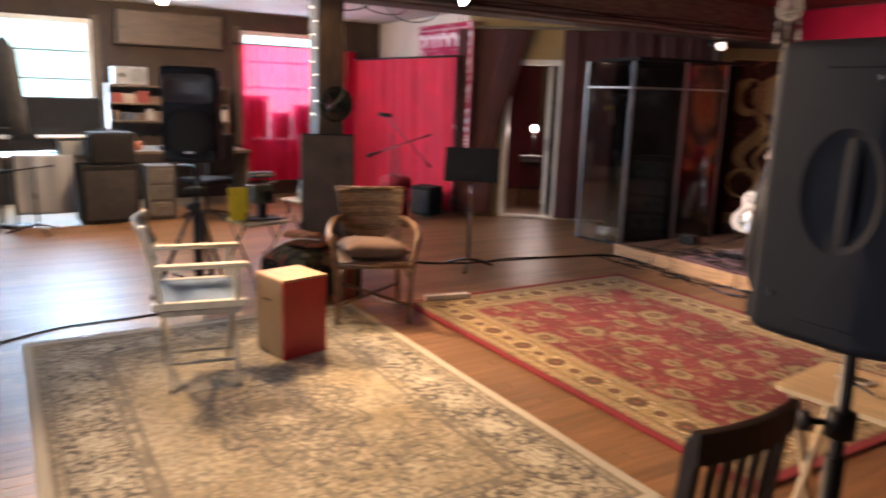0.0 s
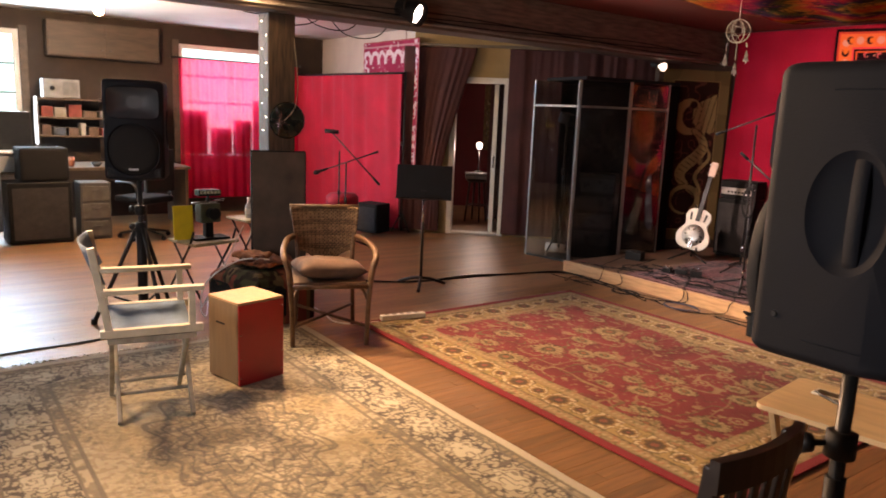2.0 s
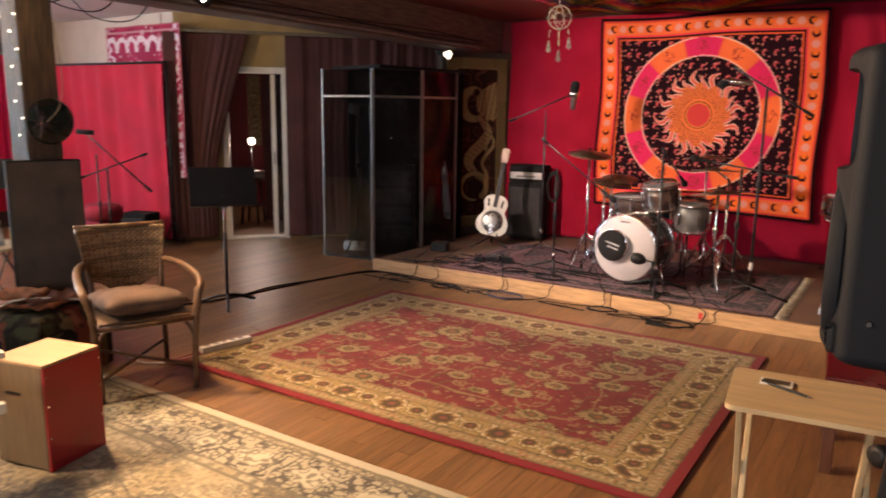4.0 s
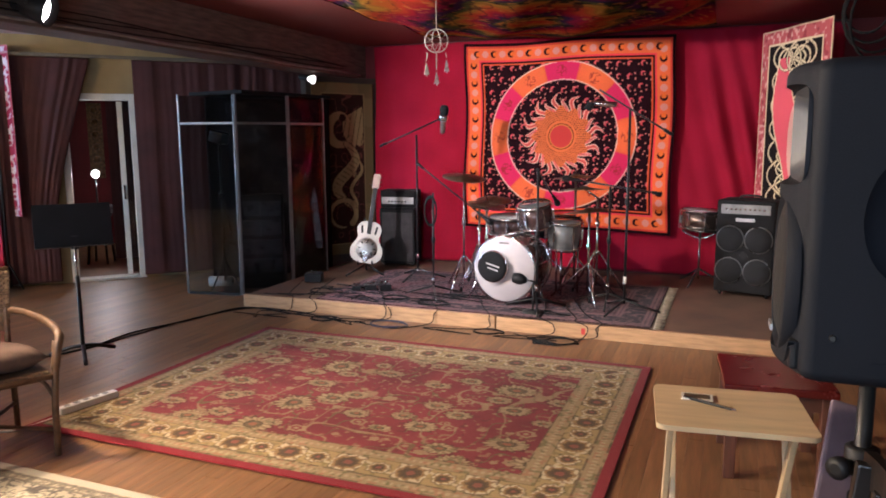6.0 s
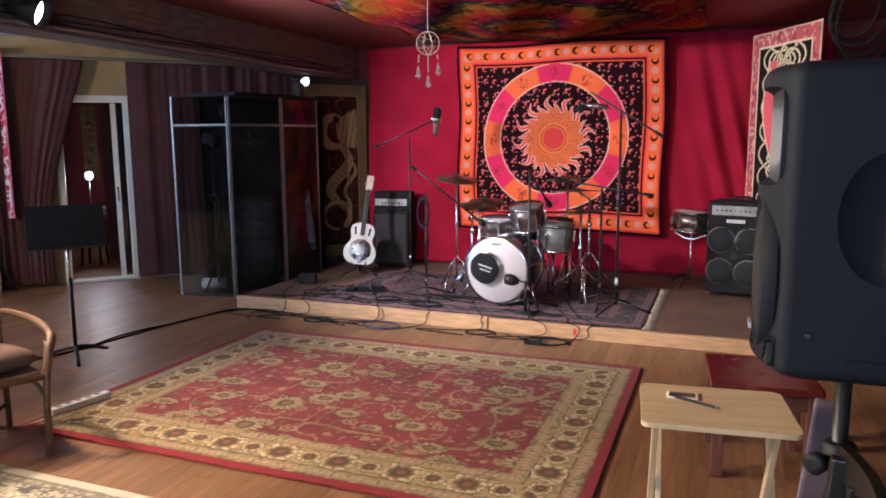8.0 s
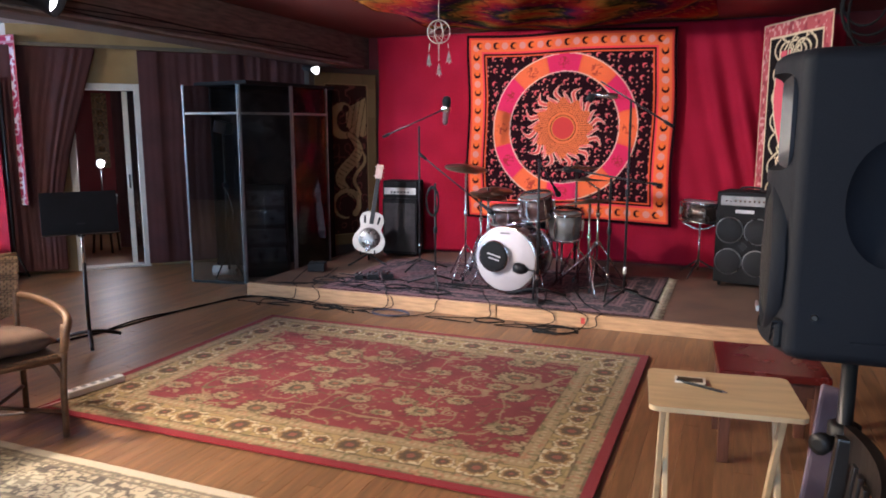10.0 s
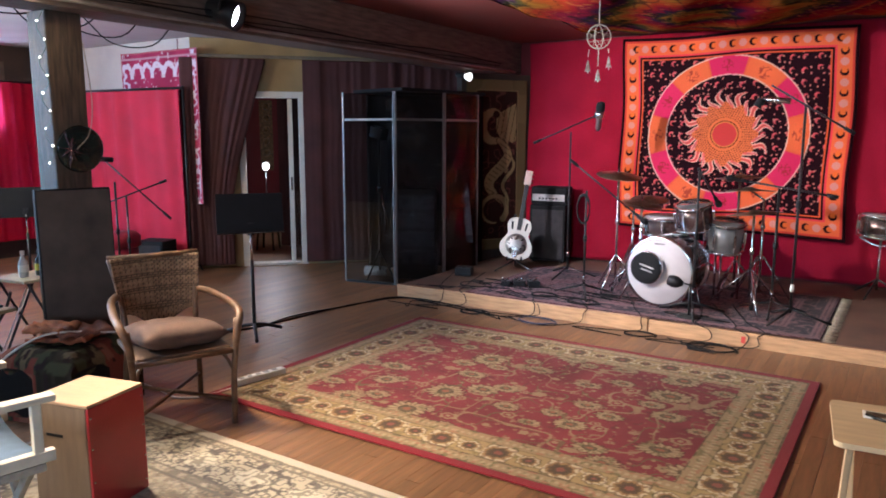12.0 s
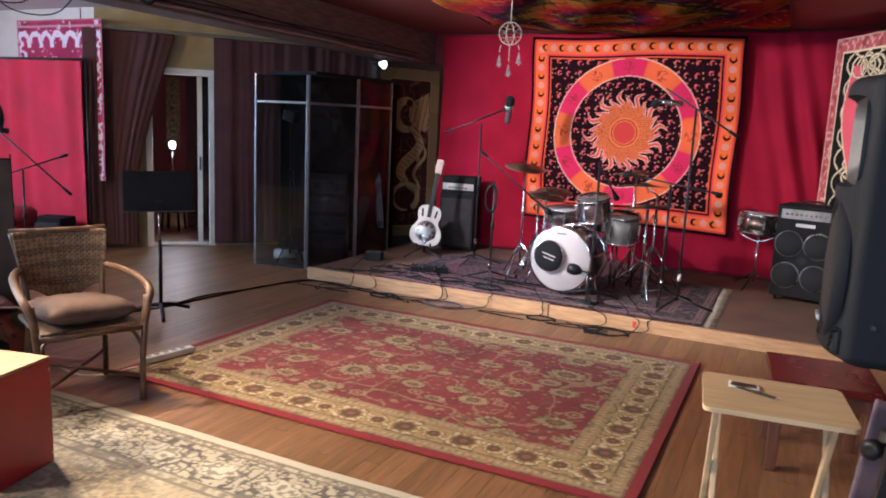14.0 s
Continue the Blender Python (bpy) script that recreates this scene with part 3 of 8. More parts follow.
def tie_dye(x, y):
    a = np.arctan2(y + 0.25, x + 0.1)
    r = np.hypot(x * 0.95, y * 1.1) + 0.35 * wave(x, y, 1.6, 1) + 0.10 * wave(x, y, 6, 2) + 0.05 * np.sin(a * 9 + 3 * wave(x, y, 2, 7))
    k = np.modf(r * 1.55)[0] * 7
    pal = [(0.50, 0.018, 0.030), (0.62, 0.06, 0.02), (0.62, 0.13, 0.02), (0.56, 0.25, 0.03), (0.13, 0.12, 0.03), (0.07, 0.02, 0.08), (0.34, 0.012, 0.05)]
    c = np.zeros((len(x), 3))
    for n, p in enumerate(pal):
        w = np.clip(1.35 - np.minimum(np.abs(k - n - 0.5), 7 - np.abs(k - n - 0.5)) * 1.5, 0, 1)
        lay(c, w, p)
    # dark splashes and crinkle lines, mostly over the green and purple bands
    lay(c, (wave(x, y, 11, 3) > 0.66) & (k > 3.4) & (k < 6.3), (0.018, 0.022, 0.012), 0.85)
    lay(c, np.abs(wave(x, y, 8, 5) - 0.5) < 0.035, (0.05, 0.012, 0.02), 0.7)
    lay(c, wave(x, y, 24, 6) > 0.80, (0.75, 0.30, 0.06), 0.55)
    c *= 0.50
    return c


def arch_dye(W, H):
    def dye(x, y):
        c = np.tile(np.array((0.33, 0.035, 0.085)), (len(x), 1))
        c *= (0.8 + 0.4 * wave(x, y, 5))[:, None]
        top, side = H / 2 - y, W / 2 - np.abs(x)
        s = x - np.round(x / 0.20) * 0.20
        arch = (np.abs(np.hypot(s, (top - 0.27) * 0.8) - 0.085 - 0.02 * wave(x, y, 30)) < 0.026) & (top < 0.30)
        lay(c, arch, (0.62, 0.55, 0.60))
        band = (side > 0.03) & (side < 0.15) & (np.abs(wave(x, y, 18, 2) - 0.5) < 0.14)
        lay(c, band, (0.62, 0.56, 0.64)), lay(c, (side < 0.02) | (top < 0.02), (0.40, 0.10, 0.12))
        lay(c, np.abs(top - 0.07) < 0.01, (0.45, 0.25, 0.28))
        lay(c, (wave(x, y, 32, 7) > 0.86), (0.55, 0.40, 0.42))
        return c
    return dye


def stripe_dye(x, y):
    k = y * 4.6 + 0.30 * wave(x, y, 2.5)
    f = np.modf(np.abs(k + 40))[0]
    c = np.tile(np.array((0.018, 0.016, 0.017)), (len(x), 1))
    lay(c, f < 0.34, (0.075, 0.07, 0.072)), lay(c, (f > 0.55) & (f < 0.68), (0.10, 0.075, 0.07)), lay(c, f < 0.10, (0.13, 0.125, 0.12))
    return c


def stage_rug_dye(W, H):
    INK, WINE, ROSE = (0.020, 0.012, 0.018), (0.052, 0.014, 0.020), (0.16, 0.085, 0.085)

    def dye(x, y):
        d = np.minimum(W / 2 - np.abs(x), H / 2 - np.abs(y))
        c = np.tile(np.array(WINE), (len(x), 1))
        lay(c, wave(x, y, 7, 3) > 0.55, INK)
        i, j = np.round(x / 0.17), np.round(y / 0.15)
        q = flower(x - i * 0.17, y - j * 0.15, 0.06 + 0.02 * rnd(i, j), 7, rnd(j, i) * 6, 0.2)
        lay(c, np.abs(q - 1) < 0.14, ROSE, 0.7), lay(c, q < 0.4, ROSE, 0.5)
        lay(c, np.abs(wave(x, y, 14, 1) - 0.5) < 0.05, ROSE, 0.6)
        b = (d > 0.08) & (d < 0.26)
        lay(c, b, INK), lay(c, b & (np.abs(wave(x, y, 20, 5) - 0.5) < 0.09), ROSE, 0.75)
        for a in (0.035, 0.075, 0.27, 0.30):
            lay(c, np.abs(d - a) < 0.010, ROSE)
        c *= (0.75 + 0.5 * wave(x, y, 3, 9))[:, None]
        return c
    return dye


def floral_dye(x, y):
    c = np.tile(np.array((0.035, 0.03, 0.022)), (len(x), 1))
    a, b = wave(x, y, 15, 1), wave(x, y, 12, 2)
    tint = (0.7 + 0.6 * wave(x, y, 40, 9))[:, None]
    c *= tint
    lay(c, a > 0.60, (0.055, 0.06, 0.035)), lay(c, (a < 0.34), (0.12, 0.095, 0.055)), lay(c, b > 0.72, (0.17, 0.05, 0.035)), lay(c, b > 0.80, (0.22, 0.09, 0.06)), lay(c, wave(x, y, 30, 4) > 0.75, (0.03, 0.02, 0.02))
    return c


def folds(deep, per, seed=0, settle=0.0):
    """The folds of a hanging cloth: ripples across x that open towards the foot."""
    def lift(x, y):
        w = 0.5 * np.sin(x * per + 2.2 * np.sin(x * per * 0.31 + seed)) + 0.5 * np.sin(x * per * 1.9 + seed * 2 + 0.8 * np.sin(y * 1.3))
        return deep * w * (1 + 0.25 * np.sin(y * 2 + x)) + settle * (wave(x, y, 1.3, seed) - 0.5)
    return lift


def hang(ob, a, b2, top, h):
    """Hangs a sheet upright from the plan point a to b2, its top at that height; its face to the right of that way."""
    a, b2 = Vector((*a, 0)), Vector((*b2, 0))
    d = (b2 - a).normalized()
    ob.matrix_world = Matrix.Translation((a + b2) / 2 + Vector((0, 0, top - h / 2))) @ Matrix(((d.x, 0, d.y, 0), (d.y, 0, -d.x, 0), (0, 1, 0, 0), (0, 0, 0, 1)))
    return ob


# ---- rugs and hangings ----
ob = sheet("area_rug", 3.08, 2.26, 0.0065, red_rug_dye(3.08, 2.26), weave, lift=lambda x, y: 0.009 + 0.003 * wave(x, y, 2))
ob.location = (-1.96, 4.18, 0.004)
tagged(ob, "red and gold patterned wool rug lying on the oak floor", "rug")
ob = sheet("area_rug", 3.05, 2.15, 0.0065, pale_rug_dye(3.05, 2.15), weave, lift=lambda x, y: 0.008 + 0.004 * wave(x, y, 2.5))
ob.location = (-2.10, 1.605, 0.004)
tagged(ob, "faded cream and grey rug with a scrolled border", "rug")
b = BM()
for k in range(150):
    y0 = 0.54 + k * 2.13 / 149
    tube(b, [(-3.62, y0, 0.008), (-3.655, y0 + random.uniform(-.012, .012), 0.006), (-3.69 - random.random() * .02, y0 + random.uniform(-.025, .025), 0.005)], 0.0035, 4)
ob = part("fringe", b, surface("fringe_wool", (0.42, 0.36, 0.26), 0.95, vary=0.2))
tagged(ob, "cream knotted fringe at the end of the rug", "fringe", kind="stuff")
ob = sheet("stage_rug", 2.95, 1.66, 0.011, stage_rug_dye(2.95, 1.66), weave, lift=lambda x, y: 0.008 + 0.006 * wave(x, y, 3))
ob.location = (-1.97, 6.79, 0.112)
tagged(ob, "dark purple worn rug lying on the stage", "rug")
b = BM()
for k in range(90):
    y0 = 5.97 + k * 1.64 / 89
    tube(b, [(-0.495, y0, 0.117), (-0.46, y0 + random.uniform(-.015, .015), 0.113), (-0.42 + random.random() * .02, y0 + random.uniform(-.03, .03), 0.111)], 0.0035, 4)
ob = part("fringe", b, surface("fringe_wool", (0.42, 0.36, 0.26), 0.95, vary=0.2))
tagged(ob, "pale fringe at the end of the stage rug", "fringe", kind="stuff")

# drape over the back wall and hangings on it
red_plain = lambda x, y: np.tile(np.array((0.29, 0.010, 0.027)), (len(x), 1)) * (0.85 + 0.3 * wave(x, y, 4))[:, None]
ob = sheet("wall_drape", 4.95, 2.5, 0.03, red_plain, print_cloth, lift=lambda x, y: folds(0.012, 11, 2, 0.06)(x, y) + np.clip((x - 0.9), 0, 1) * (folds(0.05, 15, 5)(x + 0.22 * y, y) - 0.02))
hang(ob, (-4.0, 8.33), (0.95, 8.33), 2.63, 2.5)
tagged(ob, "crimson cloth drape hanging in folds behind the stage", "drape")
ob = sheet("sun_tapestry", 2.27, 2.04, 0.0068, sun_dye(2.27, 2.04), print_cloth, lift=lambda x, y: (x + 0.012 * np.sin(y * 4.5 + 0.6) * np.abs(x) / 1.1, y + 0.014 * np.sin(x * 3.6 + 0.4) * np.abs(y), 0.03 * wave(x, y, 2.2, 3) + 0.014 * np.sin(x * 7 + y) * np.clip(y, 0, 1)))
hang(ob, (-2.83, 8.255), (-0.55, 8.255), 2.59, 2.04)
tagged(ob, "orange and black cotton tapestry with a sun and moons", "tapestry")
ob = sheet("knot_tapestry", 1.02, 1.75, 0.009, knot_dye(1.02, 1.75), print_cloth, lift=folds(0.012, 7, 3))
hang(ob, (0.22, 7.95), (0.72, 7.06), 2.50, 1.75)
tagged(ob, "black cotton tapestry with pale knotwork and pink border", "tapestry")
ob = sheet("dragon_tapestry", 0.81, 2.0, 0.0095, dragon_dye(0.81, 2.0), print_cloth, lift=folds(0.01, 6, 1))
hang(ob, (-4.425, 7.595), (-4.010, 8.295), 2.20, 2.0)
tagged(ob, "brown tapestry with a tan dragon hanging beside the stage", "tapestry")
ob = sheet("ceiling_cloth", 2.75, 3.1, 0.012, tie_dye, print_cloth, lift=lambda x, y: -0.15 * np.clip(1 - (x / 1.4) ** 2 - (y / 1.6) ** 2, 0, 1) ** 0.6 + 0.03 * wave(x, y, 3) + 0.015 * np.sin(x * 9 + y * 4))
ob.matrix_world = pose(-1.55, 6.22, 2.585)
tagged(ob, "tie-dyed cloth sagging from the ceiling above the stage", "ceiling cloth")
ob = sheet("arch_tapestry", 1.38, 1.75, 0.011, arch_dye(1.38, 1.75), print_cloth, lift=folds(0.008, 6, 1))
hang(ob, (-8.24, 5.80), (-6.88, 5.80), 2.52, 1.75)
tagged(ob, "maroon cotton hanging with white arches on the pale wall", "tapestry")
ob = sheet("striped_blanket", 1.35, 1.65, 0.012, stripe_dye, print_cloth, lift=folds(0.02, 5, 4))
hang(ob, (-9.6, -1.27), (-9.6, 0.10), 2.48, 1.65)
tagged(ob, "grey striped blanket hanging on the dark wall", "blanket")

# goods stacked on the window sill behind the thin curtain
for y, z0, w0, h0 in ((3.80, 0.86, 0.34, 0.62), (4.18, 0.86, 0.30, 0.38), (4.50, 0.86, 0.26, 0.50), (4.82, 0.86, 0.30, 0.80)):
    ob = part("storage_box", box(BM(), (-9.575, y, z0 + h0 / 2), (0.08, w0, h0), None, 0.02), surface("brown_card", (0.10, 0.05, 0.04), 0.9, vary=0.2, scale=5))
    tagged(ob, "cardboard box on the sill behind the thin curtain", "box", "boxes on the sill")

# curtains
sheer = bpy.data.materials.new("thin_red_cloth")
sheer.use_nodes = True
n, l = sheer.node_tree.nodes, sheer.node_tree.links
dif, tra, mx = n.new("ShaderNodeBsdfDiffuse"), n.new("ShaderNodeBsdfTranslucent"), n.new("ShaderNodeMixShader")
dif.inputs[0].default_value, tra.inputs[0].default_value, mx.inputs[0].default_value = (0.55, 0.015, 0.05, 1), (0.60, 0.02, 0.06, 1), 0.5
see, mx2 = n.new("ShaderNodeBsdfTransparent"), n.new("ShaderNodeMixShader")
see.inputs[0].default_value, mx2.inputs[0].default_value = (1.0, 0.62, 0.72, 1), 0.16
l.new(dif.outputs[0], mx.inputs[1]), l.new(tra.outputs[0], mx.inputs[2]), l.new(mx.outputs[0], mx2.inputs[1])
l.new(see.outputs[0], mx2.inputs[2]), l.new(mx2.outputs[0], n["Material Output"].inputs[0])


def pleats(deep, per, seed):
    """Uneven pleats that wander a little on their way down."""
    def lift(x, y):
        u = x + 0.03 * wave(x, y, 2.0, seed + 1)
        return deep * (2.2 * (wave(u, 0 * y, per * 0.55, seed) - 0.5) + 1.1 * (wave(u, 0 * y, per * 1.3, seed + 3) - 0.5)) * (0.8 + 0.4 * wave(x, y, 1.5, seed + 5))
    return lift


def curtain(name, a, b2, top, h, deep, per, seed, material, label, squeeze=None):
    w = (Vector(b2) - Vector(a)).length
    f = pleats(deep, per, seed) if material is dark_cloth else folds(deep, per, seed)

    def lift(x, y):
        z = f(x, y)
        return (x, y, z) if squeeze is None else (squeeze(x, y), y, z)
    ob = sheet(name, w, h, 0.018, lambda x, y: np.zeros((len(x), 3)), material, lift=lift)
    hang(ob, a, b2, top, h)
    return tagged(ob, label, "curtain")


curtain("window_curtain", (-9.46, 3.55), (-9.46, 5.34), 2.19, 1.95, 0.030, 26, 1, sheer, "thin red curtain drawn across the window")
curtain("backdrop_curtain", (-9.60, 5.36), (-7.02, 5.66), 2.06, 2.02, 0.022, 13, 3, red_cloth, "plain crimson backdrop curtain hanging from a bar")
dw = lambda s, off: tuple((DIAG @ Vector((s, -off, 0)))[:2])
curtain("door_curtain", dw(-0.12, 0.10), dw(0.82, 0.10), 2.42, 2.38, 0.015, 19, 2, dark_cloth, "dark brown curtain gathered beside the doorway",
        lambda x, y: -0.47 + (x + 0.47) * (0.56 + 0.44 * np.clip((y + 0.45) / 1.6, 0, 1) ** 1.2))
curtain("door_curtain", dw(1.24, 0.10), dw(3.2, 0.10), 2.42, 2.38, 0.013, 19, 6, dark_cloth, "dark brown curtain hanging straight beside the doorway")

# ---- openings ----
day = clear("window_glass", (0.95, 0.98, 1.0))
outside = glowing("daylight_haze", (0.74, 0.90, 1.0), 2.2)
on, ol = outside.node_tree.nodes, outside.node_tree.links
leafy, lramp = on.new("ShaderNodeTexNoise"), on.new("ShaderNodeValToRGB")
leafy.inputs["Scale"].default_value, leafy.inputs["Detail"].default_value = 1.1, 6
lramp.color_ramp.elements[0].position, lramp.color_ramp.elements[1].position = 0.36, 0.58
lramp.color_ramp.elements[0].color, lramp.color_ramp.elements[1].color = (0.20, 0.46, 0.36, 1), (0.70, 0.92, 1.0, 1)
ol.new(leafy.outputs[0], lramp.inputs[0]), ol.new(lramp.outputs[0], on["Principled BSDF"].inputs["Emission Color"])
b = BM()
box(b, (-12.6, 2.6, 2.0), (0.05, 16, 9))
structure("backdrop", b, outside, "bright hazy daylight and garden outside")


def window(name, y0, y1, z0, z1, rows, label):
    """A white wooden sash window in the west wall."""
    top = tagged(new(name), label, kind="structure")
    top.location = (ROOM_W - 0.07, (y0 + y1) / 2, (z0 + z1) / 2)
    w, h = y1 - y0, z1 - z0
    for nm, c, s in (("frame", (0, -w / 2 + 0.03, 0), (0.10, 0.06, h)), ("frame", (0, w / 2 - 0.03, 0), (0.10, 0.06, h)), ("head", (0, 0, h / 2 - 0.03), (0.10, w - 0.12, 0.06)), ("sill", (0.03, 0, -h / 2 + 0.025), (0.20, w - 0.12, 0.05))):
        part(nm, box(BM(), c, s, None, 0.006), white_paint, top)
    for side in (-1, 1):
        part("casing", box(BM(), (0.085, side * (w / 2 + 0.045), 0), (0.03, 0.09, h + 0.1), None, 0.005), surface("casing_wood", (0.10, 0.07, 0.05), 0.6, vary=0.2), top)
    for k in range(rows):
        za, zb = -h / 2 + 0.05 + (h - 0.11) * k / rows, -h / 2 + 0.05 + (h - 0.11) * (k + 1) / rows
        p = part("pane", box(BM(), (0, 0, (za + zb) / 2), (0.006, w - 0.12, zb - za - 0.02)), day, top)
        p.visible_shadow = False
        if k:
            part("glazing_bar", box(BM(), (0, 0, za), (0.04, w - 0.12, 0.022), None, 0.004), surface("bar_grey", (0.18, 0.20, 0.20), 0.6), top)
    return top


window("window_1", *WIN[0], 4, "tall white framed window letting in bright daylight")
window("window_2", *WIN[1], 4, "white framed window behind a thin red curtain")
# third window is an addition out of view, only there for fill light
ob = window("fill_window", -1.8, 0.6, 0.85, 2.25, 2, "unseen wide white framed window added for soft fill light")
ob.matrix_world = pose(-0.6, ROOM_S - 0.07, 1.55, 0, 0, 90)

# doorway: white frame with a half-open sliding glass leaf
door = tagged(new("door_1"), "white framed glass door standing open", kind="structure")
door.matrix_world = DIAG
for c, s in (((D0 + 0.035, 0.05, DH / 2), (0.07, 0.17, DH)), ((D1 - 0.035, 0.05, DH / 2), (0.07, 0.17, DH)), (((D0 + D1) / 2, 0.05, DH - 0.035), (D1 - D0 - 0.14, 0.17, 0.07)), (((D0 + D1) / 2, 0.05, 0.015), (D1 - D0 - 0.14, 0.16, 0.03))):
    part("frame", box(BM(), c, s, None, 0.006), white_paint, door)
leaf = part("door_stile", box(BM(), (D1 - 0.17, 0.06, DH / 2 - 0.02), (0.055, 0.045, DH - 0.12), None, 0.005), white_paint, door)
part("door_handle", box(BM(), (D1 - 0.17, 0.025, 0.98), (0.02, 0.03, 0.16), None, 0.006), chrome, leaf)
p = part("pane", box(BM(), (D1 - 0.11, 0.06, DH / 2), (0.07, 0.006, DH - 0.14)), clear("door_glass", (0.75, 0.82, 0.85)), door)

# small room behind the doorway
b = BM()
for c, s in (((1.3, 3.2, CEIL / 2), (2.9, 0.1, CEIL)), ((-0.1, 1.65, CEIL / 2), (0.1, 3.0, CEIL)), ((2.7, 1.65, CEIL / 2), (0.1, 3.0, CEIL))):
    box(b, c, s)
ob = structure("wall_back_room", b, wall_maroon, "maroon walls of a small dim room")
ob.matrix_world = DIAG
# ---- stage edge, rails and conduits ----
b = box(BM(), ((-4.21 - 1.72) / 2, 5.942, 0.058), (2.48, 0.04, 0.116), None, 0.004)
fascia = part("stage_board", b, pale_wood)
tagged(fascia, "raw pine board nailed along the stage edge", "board", "stage boards")
b = box(BM(), ((-1.715 + 2.6) / 2, 5.938, 0.054), (4.31, 0.04, 0.108), None, 0.004)
tagged(part("stage_board", b, pale_wood), "raw pine board with a red paint mark on the stage edge", "board", "stage boards")
b = box(BM(), (-1.0, 5.9165, 0.055), (0.03, 0.003, 0.05))
tagged(part("paint_mark", b, surface("red_paint", (0.5, 0.04, 0.03), 0.6)), "red paint mark on the pine stage board", "paint mark")
conduit = surface("conduit_grey", (0.34, 0.32, 0.29), 0.5, 0.4)
b = tube(BM(), [(-4.125, -2.7 + k * 0.55, 2.300 + 0.006 * math.sin(k * 2.1)) for k in range(20)] + [(-4.125, 8.2, 2.30)], 0.011, 8)
tagged(part("conduit", b, conduit), "grey conduit fixed along the foot of the beam", "conduit")
for k in range(3):
    pts = [(-4.12 + 0.012 * k, 0.3 + i * 0.5, 2.335 + 0.022 * k + 0.014 * math.sin(i * 1.3 + k * 2)) for i in range(16)]
    tagged(part("beam_cable", tube(BM(), curve_pts(pts, 3), 0.005, 5), black_soft), "thin black cable running along the ceiling beam", "cable", "beam cables")
rail = part("curtain_rail", box(BM(), (1.7, -0.13, 2.44), (3.2, 0.03, 0.035), None, 0.005), surface("tan_rail_paint", (0.20, 0.17, 0.12), 0.6))
rail.matrix_world = DIAG
tagged(rail, "tan painted curtain rail above the doorway", "rail")
b = tube(BM(), [(-9.62, 5.37, 2.075), (-6.98, 5.675, 2.075)], 0.014, 8)
bar = thing("backdrop_stand", pose(0, 0, 0), "thin black stand carrying the crimson backdrop", "backdrop stand")
part("crossbar", b, steel, bar)
for x, yb in ((-9.55, 5.40), (-6.99, 5.69)):
    part("upright", tube(BM(), [(x, yb, 0.02), (x, yb, 2.1)], 0.013, 8), steel, bar)
    for a in (0.3, 2.4, 4.5):
        part("leg", tube(BM(), [(x, yb, 0.28), (x + 0.14 * math.cos(a), yb + 0.14 * math.sin(a), 0.012)], 0.009, 6), steel, bar)
b = tube(BM(), [(-9.48, 3.45, 2.2), (-9.48, 5.40, 2.2)], 0.012, 8)
tagged(part("curtain_rod", b, steel), "thin dark rod carrying the window curtain", "rod")

# ---- lamps of the place ----
bulb_glow = glowing("bulb_glow", (1.0, 0.74, 0.42), 45)
white_glow = glowing("lamp_face", (1.0, 0.93, 0.86), 30)
flood = thing("flood_lamp", pose(-4.10, 2.53, 2.37), "round white flood lamp glowing on the beam", "flood lamp")
part("bracket", rod(BM(), (-0.03, 0, 0.0), (0.03, 0, 0.0), 0.02), black, flood)
part("bulb", lathe(BM(), [(0.022, 0), (0.03, 0.03), (0.058, 0.075), (0.06, 0.085), (0.03, 0.10)], pose(0.03, 0, 0, 0, 80, 0)), bulb_glow, flood)
bare = thing("ceiling_bulb", pose(-7.04, 2.07, 2.65), "bare warm bulb in a white ceiling socket", "bulb")
part("socket", lathe(BM(), [(0.055, 0), (0.05, -0.03), (0.025, -0.05), (0.022, -0.14)]), white_paint, bare)
part("bulb", lathe(BM(), [(0.018, -0.14), (0.042, -0.17), (0.050, -0.205), (0.036, -0.245), (0.002, -0.26)]), bulb_glow, bare)
can = thing("spotlight", look((-4.04, 3.82, 2.37), (-0.6, 5.4, 1.0)), "black metal stage spotlight hanging from the beam", "spotlight")
part("housing", lathe(BM(), [(0.05, 0.16), (0.075, 0.14), (0.085, 0.02), (0.10, -0.07), (0.095, -0.075), (0.078, -0.02)], None, 24), black, can)
part("lens", lathe(BM(), [(0.002, -0.022), (0.078, -0.025), (0.078, -0.028), (0.002, -0.03)], None, 24), white_glow, can)
part("yoke", tube(BM(), curve_pts([(-0.10, 0, 0.03), (-0.11, 0.06, 0.03), (0, 0.10, 0.03), (0.11, 0.06, 0.03), (0.10, 0, 0.03)]), 0.008), steel, can)
clip = thing("clip_spot", look((-4.22, 7.28, 2.19), (-1.4, 7.2, 1.6)), "small white reflector spot clipped under the beam", "spotlight")
part("holder", lathe(BM(), [(0.02, 0.16), (0.028, 0.15), (0.03, 0.05), (0.02, 0.045)]), black, clip)
part("reflector", lathe(BM(), [(0.018, 0.05), (0.028, 0.03), (0.048, -0.015), (0.046, -0.022), (0.022, -0.026)]), glowing("reflector_glow", (1.0, 0.92, 0.82), 1.3), clip)

